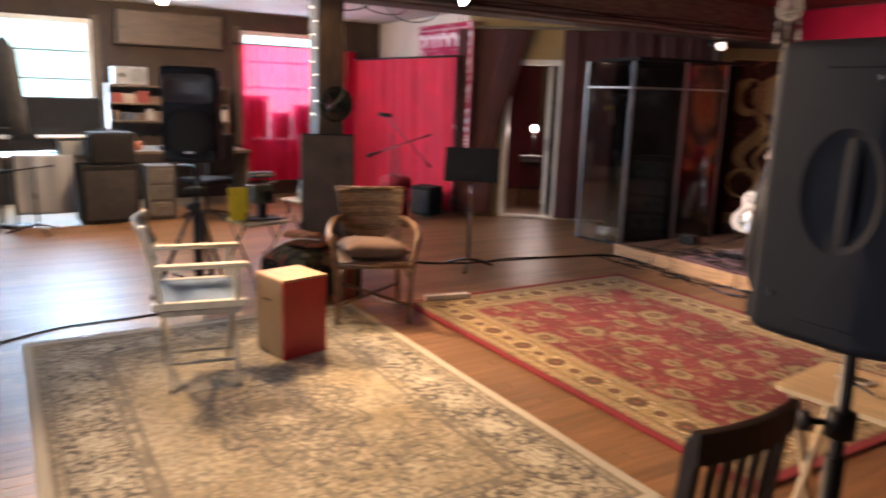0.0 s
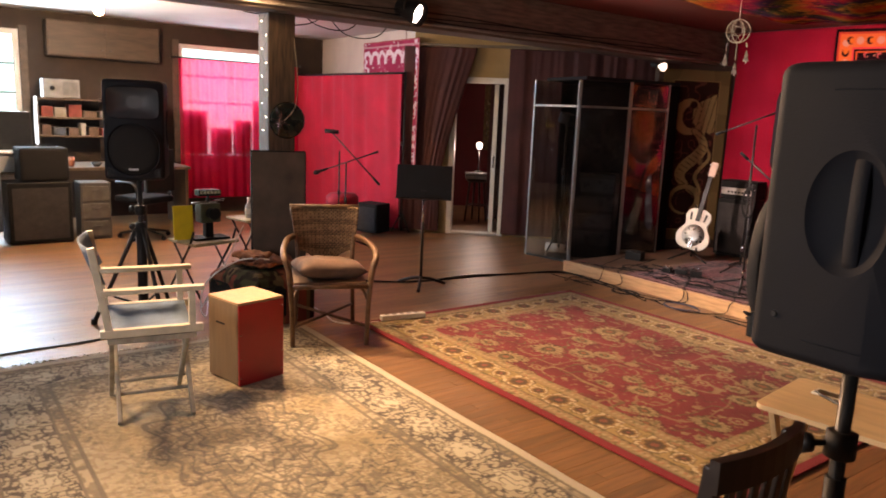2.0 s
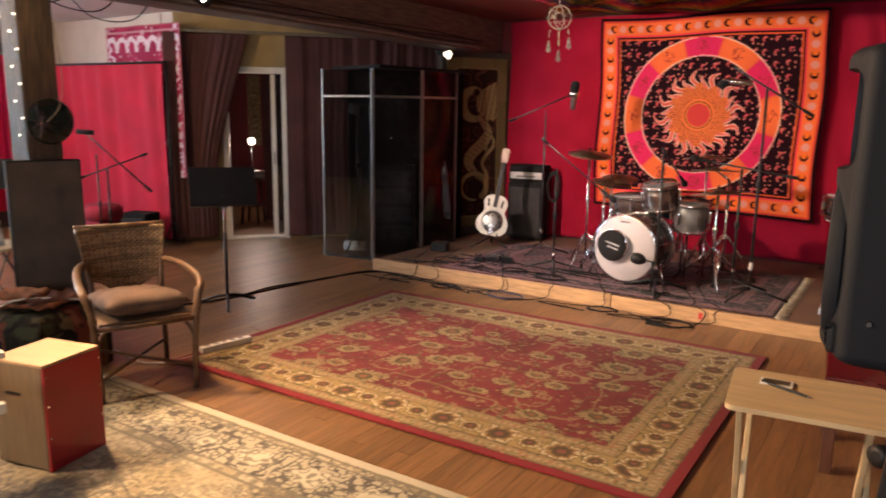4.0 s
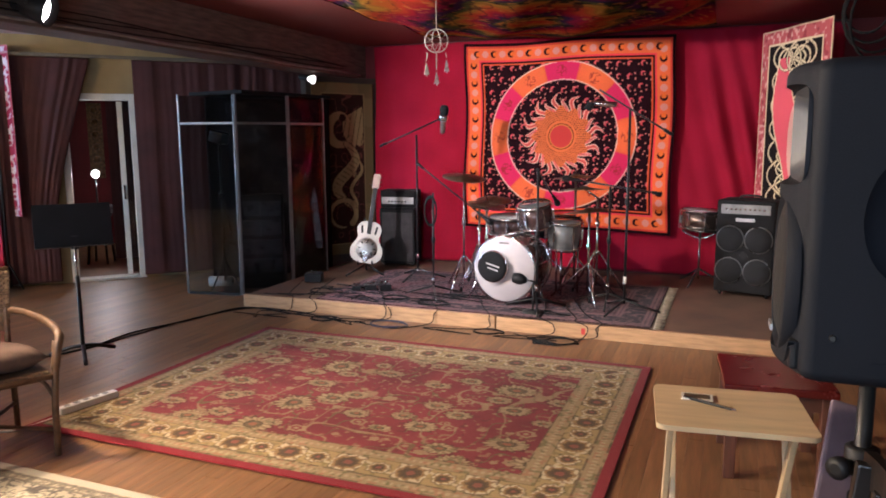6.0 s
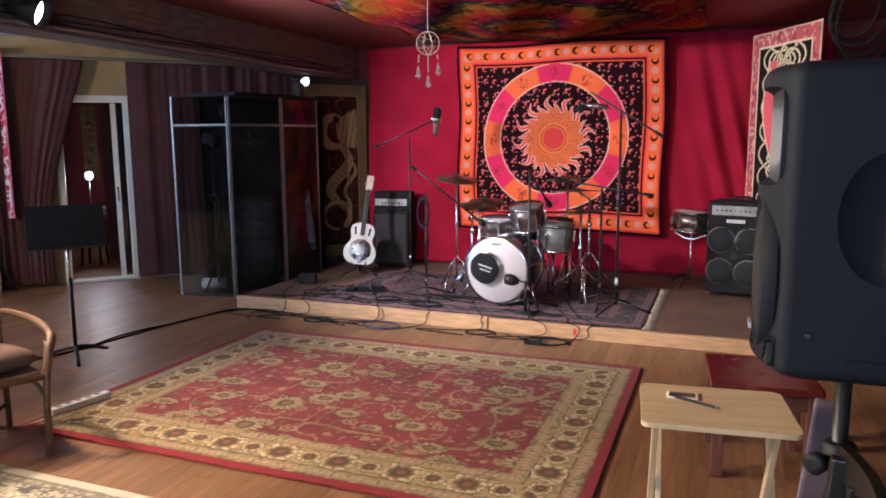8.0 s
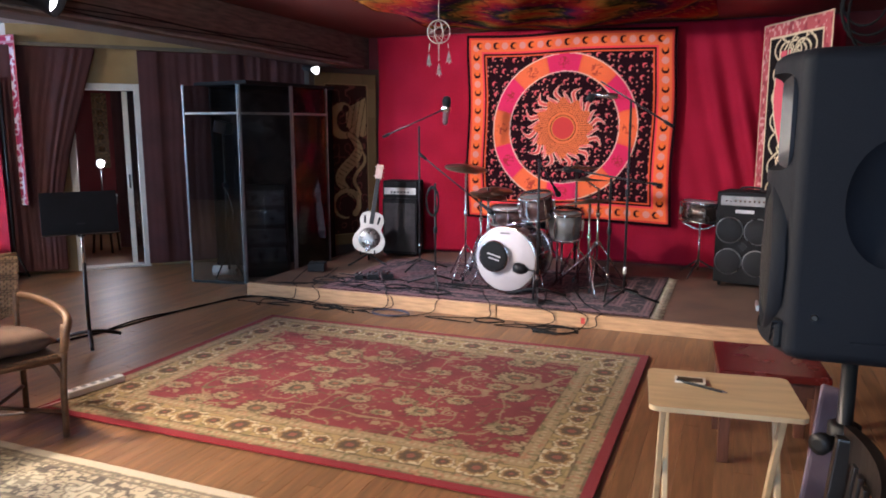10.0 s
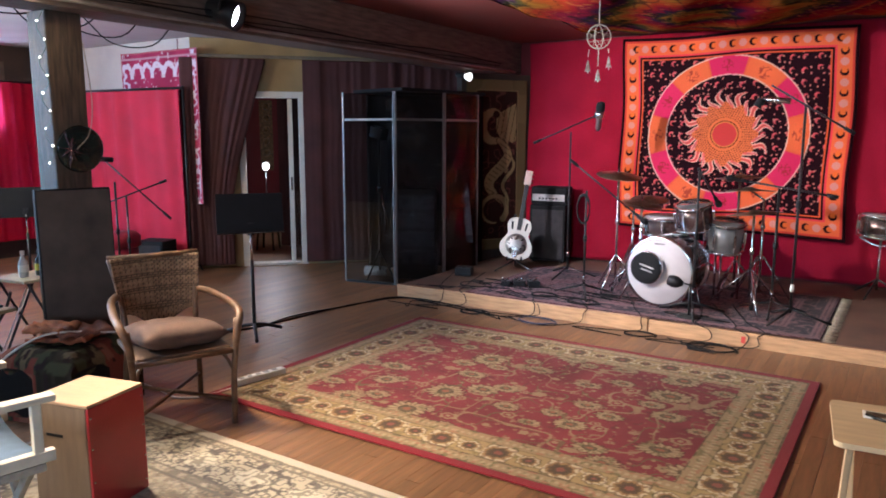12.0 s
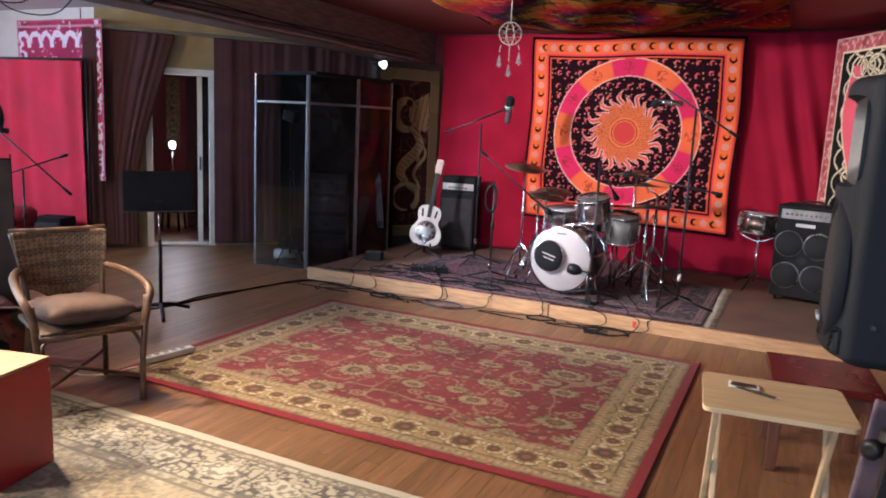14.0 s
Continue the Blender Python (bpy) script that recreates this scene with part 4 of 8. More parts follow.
cream_cord = surface("cream_cord", (0.40, 0.34, 0.24), 0.9)
wire = surface("fairy_wire", (0.10, 0.13, 0.09), 0.6)
spark = glowing("fairy_glow", (1.0, 0.86, 0.62), 6)
fairy = thing("fairy_lights", pose(0, 0, 0), "string of tiny warm lights wound down the post", "fairy lights")
line = curve_pts([(-4.27, 2.62, 2.26 - 0.1 * k) if k % 2 else (-4.255, 2.66, 2.26 - 0.1 * k) for k in range(10)], 4)
part("wire", tube(BM(), line, 0.0025, 4), wire, fairy)
for k in range(3, len(line), 4):
    part("light", lathe(BM(), [(0.001, 0), (0.0045, 0.004), (0.0045, 0.008), (0.001, 0.013)], Matrix.Translation(line[k]), 8), spark, fairy)
fairy = thing("fairy_lights", pose(0, 0, 0), "string of tiny warm lights draped along the beam", "fairy lights")
line = curve_pts([(-4.14, -0.6 + 0.28 * k, 2.50 + 0.06 * math.cos(k * 1.7)) for k in range(12)], 3)
part("wire", tube(BM(), line, 0.0025, 4), wire, fairy)
for k in range(1, len(line), 2):
    part("light", lathe(BM(), [(0.001, 0), (0.0045, 0.004), (0.0045, 0.008), (0.001, 0.013)], Matrix.Translation(line[k]), 8), spark, fairy)

for k in range(10):
    cx, cy = -3.7 + 0.25 * k + random.uniform(-0.15, 0.15), random.uniform(6.05, 6.5)
    pts = [(cx + random.uniform(-0.35, 0.35), cy + random.uniform(-0.10, 0.20), 0.130) for i in range(6)]
    tagged(part("stage_cable", tube(BM(), curve_pts(pts, 7), 0.0042, 5), black_soft), "thin black cable snaking over the stage rug", "cable", "stage cables")
for k in range(5):
    x, y = -5.3 - 0.35 * k, 2.2 + 0.55 * k
    pts = [(x, y, 2.64), (x + 0.2, y + 0.15, 2.44 - 0.03 * (k % 3)), (x + 0.45, y + 0.4, 2.40), (x + 0.7, y + 0.5, 2.64)]
    tagged(part("ceiling_cable", tube(BM(), curve_pts(pts, 5), 0.006, 5), black_soft), "black cable looping loosely under the white ceiling", "cable", "ceiling cables")

# glossy disc on the post with a tuft of foil in front
random.seed(5)
orn = thing("disc_ornament", pose(-4.290, 2.835, 1.47, 0, 4, -6), "dark glossy disc on the post with a foil tuft", "ornament")
part("disc", lathe(BM(), [(0.002, 0), (0.128, 0.004), (0.142, 0.012), (0.128, 0.022), (0.05, 0.014), (0.002, 0.012)], pose(0, 0, 0, 0, 90, 0), 40), surface("green_black_gloss", (0.012, 0.02, 0.018), 0.12, bump=0), orn)
b = BM()
for k in range(16):
    a, l0 = random.uniform(0, math.tau), random.uniform(0.05, 0.12)
    m = Matrix.Translation((0.035, -0.07, 0.0)) @ pose(0, 0, 0, math.degrees(a), 0, 0) @ pose(0, 0, 0, 0, random.uniform(-25, 35), random.uniform(-20, 20))
    plate(b, [(0, 0), (0.012, l0 * 0.4), (0, l0), (-0.012, l0 * 0.4)], -0.0008, 0.0008, m)
part("foil_tuft", b, surface("pink_foil", (0.55, 0.42, 0.48), 0.22, 0.9, bump=0), orn, "crinkled pink foil")
part("cord", tube(BM(), curve_pts([(0.03, -0.03, 0.0), (0.03, 0.05, 0.10), (0.03, 0.07, 0.30), (0.03, 0.03, 0.62)], 6), 0.003, 5), cream_cord, orn)


# ---- seating ----
def wicker_dye(x, y):
    c = np.tile(np.array((0.25, 0.155, 0.085)), (len(x), 1))
    u, v = x / 0.030, y / 0.013
    f = np.modf(np.abs(u + 50 + 0.5 * (np.floor(v) % 2)))[0]
    lay(c, f < 0.14, (0.06, 0.035, 0.02)), lay(c, np.modf(np.abs(v + 50))[0] < 0.2, (0.09, 0.055, 0.03))
    c *= (0.75 + 0.5 * rnd(np.floor(u), np.floor(v)))[:, None]
    return c


rattan = surface("rattan", (0.15, 0.080, 0.040), 0.45, vary=0.25, scale=20, bump=0.05)
chair = thing("wicker_armchair", pose(-3.33, 2.71, 0.012, 0, 0, -112.5), "brown wicker armchair with rattan arms and woven back", "armchair")
for s in (-1, 1):
    part("leg", tube(BM(), curve_pts([(s * 0.245, 0.24, 0.0), (s * 0.25, 0.24, 0.25), (s * 0.265, 0.245, 0.45), (s * 0.275, 0.235, 0.58)], 5), 0.017, 8), rattan, chair)
    part("leg", tube(BM(), curve_pts([(s * 0.21, -0.27, 0.0), (s * 0.20, -0.235, 0.25), (s * 0.19, -0.22, 0.45), (s * 0.205, -0.27, 0.68), (s * 0.235, -0.33, 0.86)], 5), 0.016, 8), rattan, chair)
    part("armrest", tube(BM(), curve_pts([(s * 0.215, -0.28, 0.66), (s * 0.27, -0.14, 0.655), (s * 0.30, 0.08, 0.635), (s * 0.30, 0.22, 0.60), (s * 0.275, 0.25, 0.53), (s * 0.262, 0.245, 0.44)], 6), 0.021, 8), rattan, chair)
    part("brace", tube(BM(), curve_pts([(s * 0.25, 0.23, 0.30), (s * 0.21, 0.20, 0.38), (s * 0.13, 0.20, 0.405)], 5), 0.010, 6), rattan, chair)
    part("stretcher", tube(BM(), [(s * 0.25, 0.24, 0.13), (-s * 0.205, -0.25, 0.16)], 0.011, 6), rattan, chair)
for y0, w0 in ((0.24, 0.25), (-0.24, 0.195)):
    part("seat_rail", tube(BM(), [(-w0, y0, 0.405), (w0, y0, 0.405)], 0.016, 8), rattan, chair)
part("seat", box(BM(), (0, 0.0, 0.42), (0.48, 0.48, 0.03), None, 0.012), surface("woven_seat", (0.18, 0.10, 0.05), 0.6, vary=0.3, scale=60, bump=0.1, fine=120), chair)


def back_lift(x, y):
    k = (y + 0.175) / 0.35
    wx = x * (0.86 + 0.16 * k)
    low = np.where(y < -0.10, 0.05 * np.cos(x * 14), 0)
    zz = -0.03 + 0.05 * (x / 0.22) ** 2 + 0.0035 * np.sin(x / 0.030 * math.tau + np.pi * np.floor(y / 0.013)) - 0.05 * k
    return wx, y - np.clip(low * np.clip((-0.10 - y) / 0.08, 0, 1), -0.06, 0.06), zz


bk = sheet("backrest", 0.47, 0.35, 0.006, wicker_dye, painted("wicker_weave", 0.6, 120, 0.3, 0.0), chair, back_lift, 0.018)
bk.matrix_parent_inverse = Matrix()
bk.matrix_basis = pose(0, -0.25, 0.69, 90, 0, 180)
part("top_rail", tube(BM(), curve_pts([(-0.245, -0.335, 0.865), (0, -0.30, 0.868), (0.245, -0.335, 0.865)], 6), 0.017, 8), rattan, chair)


def pillow(w, d, h, seed):
    b = BM()
    n = 16
    g = {}
    for side in (1, -1):
        for i in range(n + 1):
            for j in range(n + 1):
                u, v = i / n * 2 - 1, j / n * 2 - 1
                e = max(0, (1 - u ** 4) * (1 - v ** 4)) ** 0.5
                pin = 1 - 0.10 * (1 - abs(v)) * abs(u) ** 3 * 0.6
                z = side * h / 2 * e + (0.012 * noise.noise((u * 3 + seed, v * 3, side)) if e > 0 else 0)
                k = (i, j) if e == 0 else (i, j, side)
                if k not in g:
                    g[k] = b.verts.new((u * w / 2 * pin, v * d / 2 * pin, z))
        for i in range(n):
            for j in range(n):
                q = [g.get((a, c)) or g[(a, c, side)] for a, c in ((i, j), (i + 1, j), (i + 1, j + 1), (i, j + 1))]
                b.faces.new(q if side > 0 else q[::-1]).smooth = True
    return b


cushion = part("cushion", pillow(0.46, 0.42, 0.13, 2), surface("brown_velvet", (0.13, 0.075, 0.052), 0.9, vary=0.2, scale=9, bump=0.08))
cushion.matrix_world = pose(-3.31, 2.70, 0.505, 4, -3, -105)
tagged(cushion, "soft brown cushion lying on the wicker armchair", "cushion")

# director's chair
canvas = surface("blue_canvas", (0.10, 0.16, 0.24), 0.9, vary=0.15, scale=10, bump=0.1, fine=250)
ivory = surface("ivory_paint", (0.56, 0.51, 0.39), 0.5, vary=0.1, scale=12, bump=0.03)
grey_leg = surface("worn_grey_wood", (0.38, 0.34, 0.27), 0.6, vary=0.2, scale=14, bump=0.05)
dc = thing("director_chair", pose(-2.68, 1.36, 0.014, 0, 0, -10), "folding director's chair with blue canvas and pale frame", "chair")
W2, DY = 0.25, 0.19
for s in (-1, 1):
    part("armrest", box(BM(), (s * W2, 0.01, 0.675), (0.055, 0.46, 0.025), None, 0.008), ivory, dc)
    part("arm_post", box(BM(), (s * W2, DY - 0.01, 0.565), (0.028, 0.032, 0.20), None, 0.005), ivory, dc)
    part("back_post", box(BM(), (s * W2, -DY - 0.03, 0.67), (0.03, 0.034, 0.44), Matrix.Rotation(radians(9), 3, "X"), 0.005), ivory, dc)
    part("seat_rail", box(BM(), (s * W2, 0.0, 0.475), (0.035, 0.46, 0.04), None, 0.006), ivory, dc)
    part("lower_rail", box(BM(), (s * W2 * 0.96, 0.0, 0.435), (0.03, 0.40, 0.028), None, 0.004), grey_leg, dc)
    for y0 in (-DY + 0.02, DY - 0.02):
        a, e = Vector((s * 0.215, y0 + 0.012 * s, 0.008)), Vector((-s * 0.23, y0 + 0.012 * s, 0.435))
        r = (e - a).to_track_quat("Z", "Y").to_matrix()
        part("leg", box(BM(), (a + e) / 2, (0.022, 0.034, (e - a).length), r, 0.005), grey_leg, dc)
for s in (-1, 1):
    part("stretcher", rod(BM(), (s * 0.095, -DY + 0.01, 0.115), (s * 0.095, DY - 0.01, 0.115), 0.010), grey_leg, dc)
b = BM()
grid = [[b.verts.new((u * 0.235, v * 0.20, 0.485 - 0.035 * (1 - u ** 2))) for u in np.linspace(-1, 1, 11)] for v in np.linspace(-1, 1, 5)]
for r0, r1 in zip(grid, grid[1:]):
    for k in range(10):
        b.faces.new((r0[k], r0[k + 1], r1[k + 1], r1[k])).smooth = True
r = bmesh.ops.extrude_face_region(b, geom=list(b.faces))
bmesh.ops.translate(b, verts=[v for v in r["geom"] if isinstance(v, bmesh.types.BMVert)], vec=(0, 0, 0.006))
part("seat", b, canvas, dc, "blue canvas seat")
b = BM()
grid = [[b.verts.new((u * 0.255, -DY - 0.045 - 0.045 * (1 - u ** 2) - 0.03 * v, 0.80 + 0.085 * v)) for u in np.linspace(-1, 1, 11)] for v in (-1, -0.3, 0.4, 1)]
for r0, r1 in zip(grid, grid[1:]):
    for k in range(10):
        b.faces.new((r0[k], r0[k + 1], r1[k + 1], r1[k])).smooth = True
r = bmesh.ops.extrude_face_region(b, geom=list(b.faces))
bmesh.ops.translate(b, verts=[v for v in r["geom"] if isinstance(v, bmesh.types.BMVert)], vec=(0, 0.008, 0))
part("backrest", b, canvas, dc, "blue canvas back")

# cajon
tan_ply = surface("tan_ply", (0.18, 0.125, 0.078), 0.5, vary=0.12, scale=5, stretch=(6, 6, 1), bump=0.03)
cj = thing("box_drum", pose(-2.868, 1.945, 0.012, 0, 0, 13.5), "tan plywood box drum with a red front", "box drum")
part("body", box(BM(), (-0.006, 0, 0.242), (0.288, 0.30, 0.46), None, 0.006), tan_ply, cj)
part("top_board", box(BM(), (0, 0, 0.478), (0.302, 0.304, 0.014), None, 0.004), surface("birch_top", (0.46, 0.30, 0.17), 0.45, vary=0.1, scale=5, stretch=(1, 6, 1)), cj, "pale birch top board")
part("playing_face", box(BM(), (0.147, 0, 0.238), (0.012, 0.302, 0.464), None, 0.003), surface("red_lacquer", (0.36, 0.016, 0.022), 0.35, vary=0.08, scale=4), cj, "glossy red front board")
part("handle_slot", box(BM(), (-0.03, -0.1505, 0.34), (0.085, 0.004, 0.012), None, 0.0015), black, cj)
for s in (-1, 1):
    for e in (-1, 1):
        part("foot", lathe(BM(), [(0.014, 0), (0.016, 0.014)], pose(s * 0.11, e * 0.11, 0, 0, 0, 0), 12), black, cj)
for z0 in (0.05, 0.16, 0.30, 0.43):
    for e in (-1, 1):
        part("screw", lathe(BM(), [(0.005, 0), (0.004, 0.002)], pose(0.153, e * 0.14, z0, 0, 90, 0), 8), chrome, cj)

# ottoman with folded cloths
ot = sheet("ottoman_cover", 0.62, 0.62, 0.01, floral_dye, print_cloth, None,
           lambda x, y: (np.sign(x) * np.minimum(np.abs(x), 0.27 + 0.02 * np.sin(y * 9)), np.sign(y) * np.minimum(np.abs(y), 0.27 + 0.02 * np.sin(x * 9)),
                         0.40 - 0.55 * np.maximum(np.maximum(np.abs(x), np.abs(y)) - 0.20, 0) ** 1.2 * 3 - 0.02 * np.hypot(x, y)), 0.30)
pouf = thing("ottoman", pose(-4.0, 2.50, 0.0, 0, 0, 20), "dark floral upholstered ottoman with rounded edges", "ottoman")
ot.parent = pouf
b = box(BM(), (0, 0, 0.165), (0.54, 0.54, 0.29), None, 0.05)
body = sheet("body", 2.2, 0.26, 0.015, floral_dye, print_cloth, pouf, lambda x, y: (0.285 * np.cos(x / 2.2 * math.tau) * (1 + 0.16 * np.cos(x / 2.2 * math.tau * 4 + np.pi)), 0.285 * np.sin(x / 2.2 * math.tau) * (1 + 0.16 * np.cos(x / 2.2 * math.tau * 4 + np.pi)), y + 0.165), 0.001)
part("core", b, black_soft, pouf)
for k, (cx, cy, z0, w0, d0, colr) in enumerate(((-3.98, 2.5, 0.40, 0.34, 0.26, (0.35, 0.10, 0.04)), (-3.92, 2.56, 0.43, 0.28, 0.22, (0.22, 0.08, 0.05)), (-4.05, 2.46, 0.445, 0.2, 0.24, (0.42, 0.16, 0.07)))):
    b = BM()
    n = 14
    g = [[b.verts.new((u * w0 / 2, v * d0 / 2, 0.02 * noise.noise((u * 2.5 + k * 7, v * 2.5, k)) + 0.012 * math.sin(u * 9 + k) + 0.01)) for u in np.linspace(-1, 1, n)] for v in np.linspace(-1, 1, n)]
    for r0, r1 in zip(g, g[1:]):
        for i in range(n - 1):
            b.faces.new((r0[i], r0[i + 1], r1[i + 1], r1[i])).smooth = True
    r = bmesh.ops.extrude_face_region(b, geom=list(b.faces))
    bmesh.ops.translate(b, verts=[v for v in r["geom"] if isinstance(v, bmesh.types.BMVert)], vec=(0, 0, 0.022))
    ob = part("folded_cloth", b, surface("orange_cloth_%d" % k, colr, 0.9, vary=0.3, scale=14, bump=0.1))
    ob.matrix_world = pose(cx, cy, z0 + 0.012, 0, 0, 30 + 40 * k)
    tagged(ob, "crumpled rust-orange cloth lying on the ottoman", "cloth", "cloths on the ottoman")

# black slat-back chair
ebony = surface("black_stained_wood", (0.016, 0.012, 0.010), 0.35, vary=0.2, scale=10, bump=0.03)
sc = thing("slat_chair", pose(0.085, 1.83, 0, 0, 0, 92) @ Matrix.Diagonal((0.87, 1, 0.945, 1)), "black wooden chair with a slatted back", "chair")
for s in (-1, 1):
    part("leg", box(BM(), (s * 0.18, 0.19, 0.22), (0.035, 0.035, 0.44), None, 0.005), ebony, sc)
    r = Matrix.Rotation(radians(5), 3, "X")
    part("leg", box(BM(), (s * 0.18, -0.185, 0.47), (0.034, 0.034, 0.95), r, 0.005), ebony, sc)
    part("side_rail", box(BM(), (s * 0.18, 0, 0.40), (0.022, 0.34, 0.05), None, 0.004), ebony, sc)
part("seat", box(BM(), (0, 0.01, 0.45), (0.42, 0.42, 0.03), None, 0.012), ebony, sc)
b = BM()
top_line = [(u * 0.20, -0.225 - 0.025 * (1 - u * u)) for u in np.linspace(-1, 1, 9)]
outline = top_line + [(x, y - 0.022) for x, y in reversed(top_line)]
plate(b, outline, 0.89, 0.965)
part("top_rail", b, ebony, sc)
part("lower_rail", box(BM(), (0, -0.20, 0.56), (0.34, 0.02, 0.04), None, 0.004), ebony, sc)
for k in range(5):
    part("slat", box(BM(), (-0.12 + 0.06 * k, -0.225, 0.735), (0.03, 0.012, 0.34), Matrix.Rotation(radians(5), 3, "X"), 0.003), ebony, sc)

# tray table with a card and a pen
birch = surface("birch_varnished", (0.60, 0.45, 0.26), 0.4, vary=0.1, scale=4, stretch=(1, 7, 1), bump=0.02)
tt = thing("tray_table", pose(0.054, 2.90, 0, 0, 0, 7) @ Matrix.Diagonal((1, 1, 0.942, 1)), "pale wooden folding tray table", "tray table")
b = BM()
plate(b, [(s * 0.2125 + 0.03 * math.cos(a + q), p * 0.17 + 0.03 * math.sin(a + q)) for s, p, q in ((1, 1, 0), (-1, 1, math.pi / 2), (-1, -1, math.pi), (1, -1, math.pi * 1.5)) for a in np.linspace(0, math.pi / 2, 6)], 0.672, 0.690)
part("tabletop", b, birch, tt)
for s in (-1, 1):
    for q in (-1, 1):
        a, e = Vector((s * 0.185 + 0.012 * q, -q * 0.17, 0.0)), Vector((s * 0.185 + 0.012 * q, q * 0.15, 0.672))
        part("leg", box(BM(), (a + e) / 2, (0.02, 0.038, (e - a).length - 0.01), (e - a).to_track_quat("Z", "X").to_matrix() @ Matrix.Rotation(radians(90), 3, "Z"), 0.004), birch, tt)
for y0, z0 in ((-0.14, 0.10), (0.14, 0.10)):
    part("stretcher", rod(BM(), (-0.18, y0, z0), (0.18, y0, z0), 0.011), birch, tt)
card = thing("framed_card", pose(-0.053, 2.965, 0.6505, 0, 0, 4), "small white-edged dark card lying on the tray table", "card")
part("border", box(BM(), (0, 0, 0.004), (0.105, 0.065, 0.005), None, 0.002), white_paint, card)
part("face", box(BM(), (0, 0, 0.006), (0.086, 0.046, 0.002)), surface("card_print", (0.10, 0.085, 0.05), 0.4, vary=0.4, scale=60), card)
pen = thing("pen", pose(-0.005, 2.905, 0.6565, 0, 0, -24), "slim black pen lying on the tray table", "pen")
part("barrel", rod(BM(), (-0.10, 0, 0), (0.07, 0, 0), 0.006, 0.005, 8), black, pen)
part("tip", rod(BM(), (0.07, 0, 0), (0.085, 0, 0), 0.005, 0.001, 8), chrome, pen)

# maroon bench and a board leaning on it
bench_wood = surface("red_brown_wood", (0.13, 0.050, 0.030), 0.45, vary=0.2, scale=5, stretch=(6, 6, 1))
bn = thing("bench", pose(0.25, 4.02, 0, 0, 0, 5), "low bench with a glossy maroon top and brown legs", "bench")
part("top", box(BM(), (0, 0, 0.44), (0.47, 0.50, 0.035), None, 0.008), surface("maroon_lacquer", (0.11, 0.012, 0.010), 0.25, vary=0.15, scale=5), bn)
for s in (-1, 1):
    for q in (-1, 1):
        part("leg", box(BM(), (s * 0.195, q * 0.20, 0.21), (0.050, 0.050, 0.42), None, 0.006), bench_wood, bn)
    part("apron", box(BM(), (0, s * 0.21, 0.385), (0.34, 0.02, 0.07), None, 0.004), bench_wood, bn)
b = box(BM(), (0, 0, 0.33), (0.12, 0.025, 0.66), None, 0.012)
ob = part("leaning_board", b, surface("mauve_paint", (0.16, 0.11, 0.13), 0.6, vary=0.12))
ob.matrix_world = pose(0.36, 2.98, 0.006, -24, 14, 10)
tagged(ob, "mauve-grey painted board leaning beside the bench", "board")
# ---- loudspeakers on stands ----
grille = surface("speaker_grille", (0.008, 0.008, 0.009), 0.8, 0.0, vary=0.2, scale=30, bump=0.25, fine=500)
slate = surface("slate_plastic", (0.008, 0.010, 0.015), 0.72, vary=0.12, scale=7, bump=0.05, fine=350)
slate.node_tree.nodes["Principled BSDF"].inputs["Specular IOR Level"].default_value = 0.22


def carve(bm, cutters):
    """Cuts the solid bmeshes out of bm and returns the rest."""
    obs = []
    for k, q in enumerate([bm] + cutters):
        bmesh.ops.recalc_face_normals(q, faces=q.faces)
        me = bpy.data.meshes.new("solid")
        q.to_mesh(me)
        q.free()
        o = bpy.data.objects.new("solid", me)
        scene.collection.objects.link(o)
        obs.append(o)
    for o in obs[1:]:
        md = obs[0].modifiers.new("cut", "BOOLEAN")
        md.operation, md.object, md.solver = "DIFFERENCE", o, "EXACT"
    done = obs[0].evaluated_get(bpy.context.evaluated_depsgraph_get())
    out = BM()
    out.from_mesh(done.to_mesh())
    done.to_mesh_clear()
    for o in obs:
        me = o.data
        bpy.data.objects.remove(o)
        bpy.data.meshes.remove(me)
    return out


def oval(w0, h0, zc, x0, power, n=40):
    """A ring in the y-z plane between an ellipse and a rounded rectangle."""
    ang = [k * math.tau / n for k in range(n)]
    return [(x0, math.copysign(abs(math.cos(a)) ** power, math.cos(a)) * w0, zc + math.copysign(abs(math.sin(a)) ** power, math.sin(a)) * h0) for a in ang]


def lofted(loops, first, last):
    """A skin over rings of equal count, closed at its ends where asked."""
    b = BM()
    rings = [[b.verts.new(p) for p in lp] for lp in loops]
    n = len(rings[0])
    for r0, r1 in zip(rings, rings[1:]):
        for k in range(n):
            b.faces.new((r0[k], r0[(k + 1) % n], r1[(k + 1) % n], r1[k])).smooth = True
    if first:
        b.faces.new(rings[0][::-1])
    if last:
        b.faces.new(rings[-1])
    return b


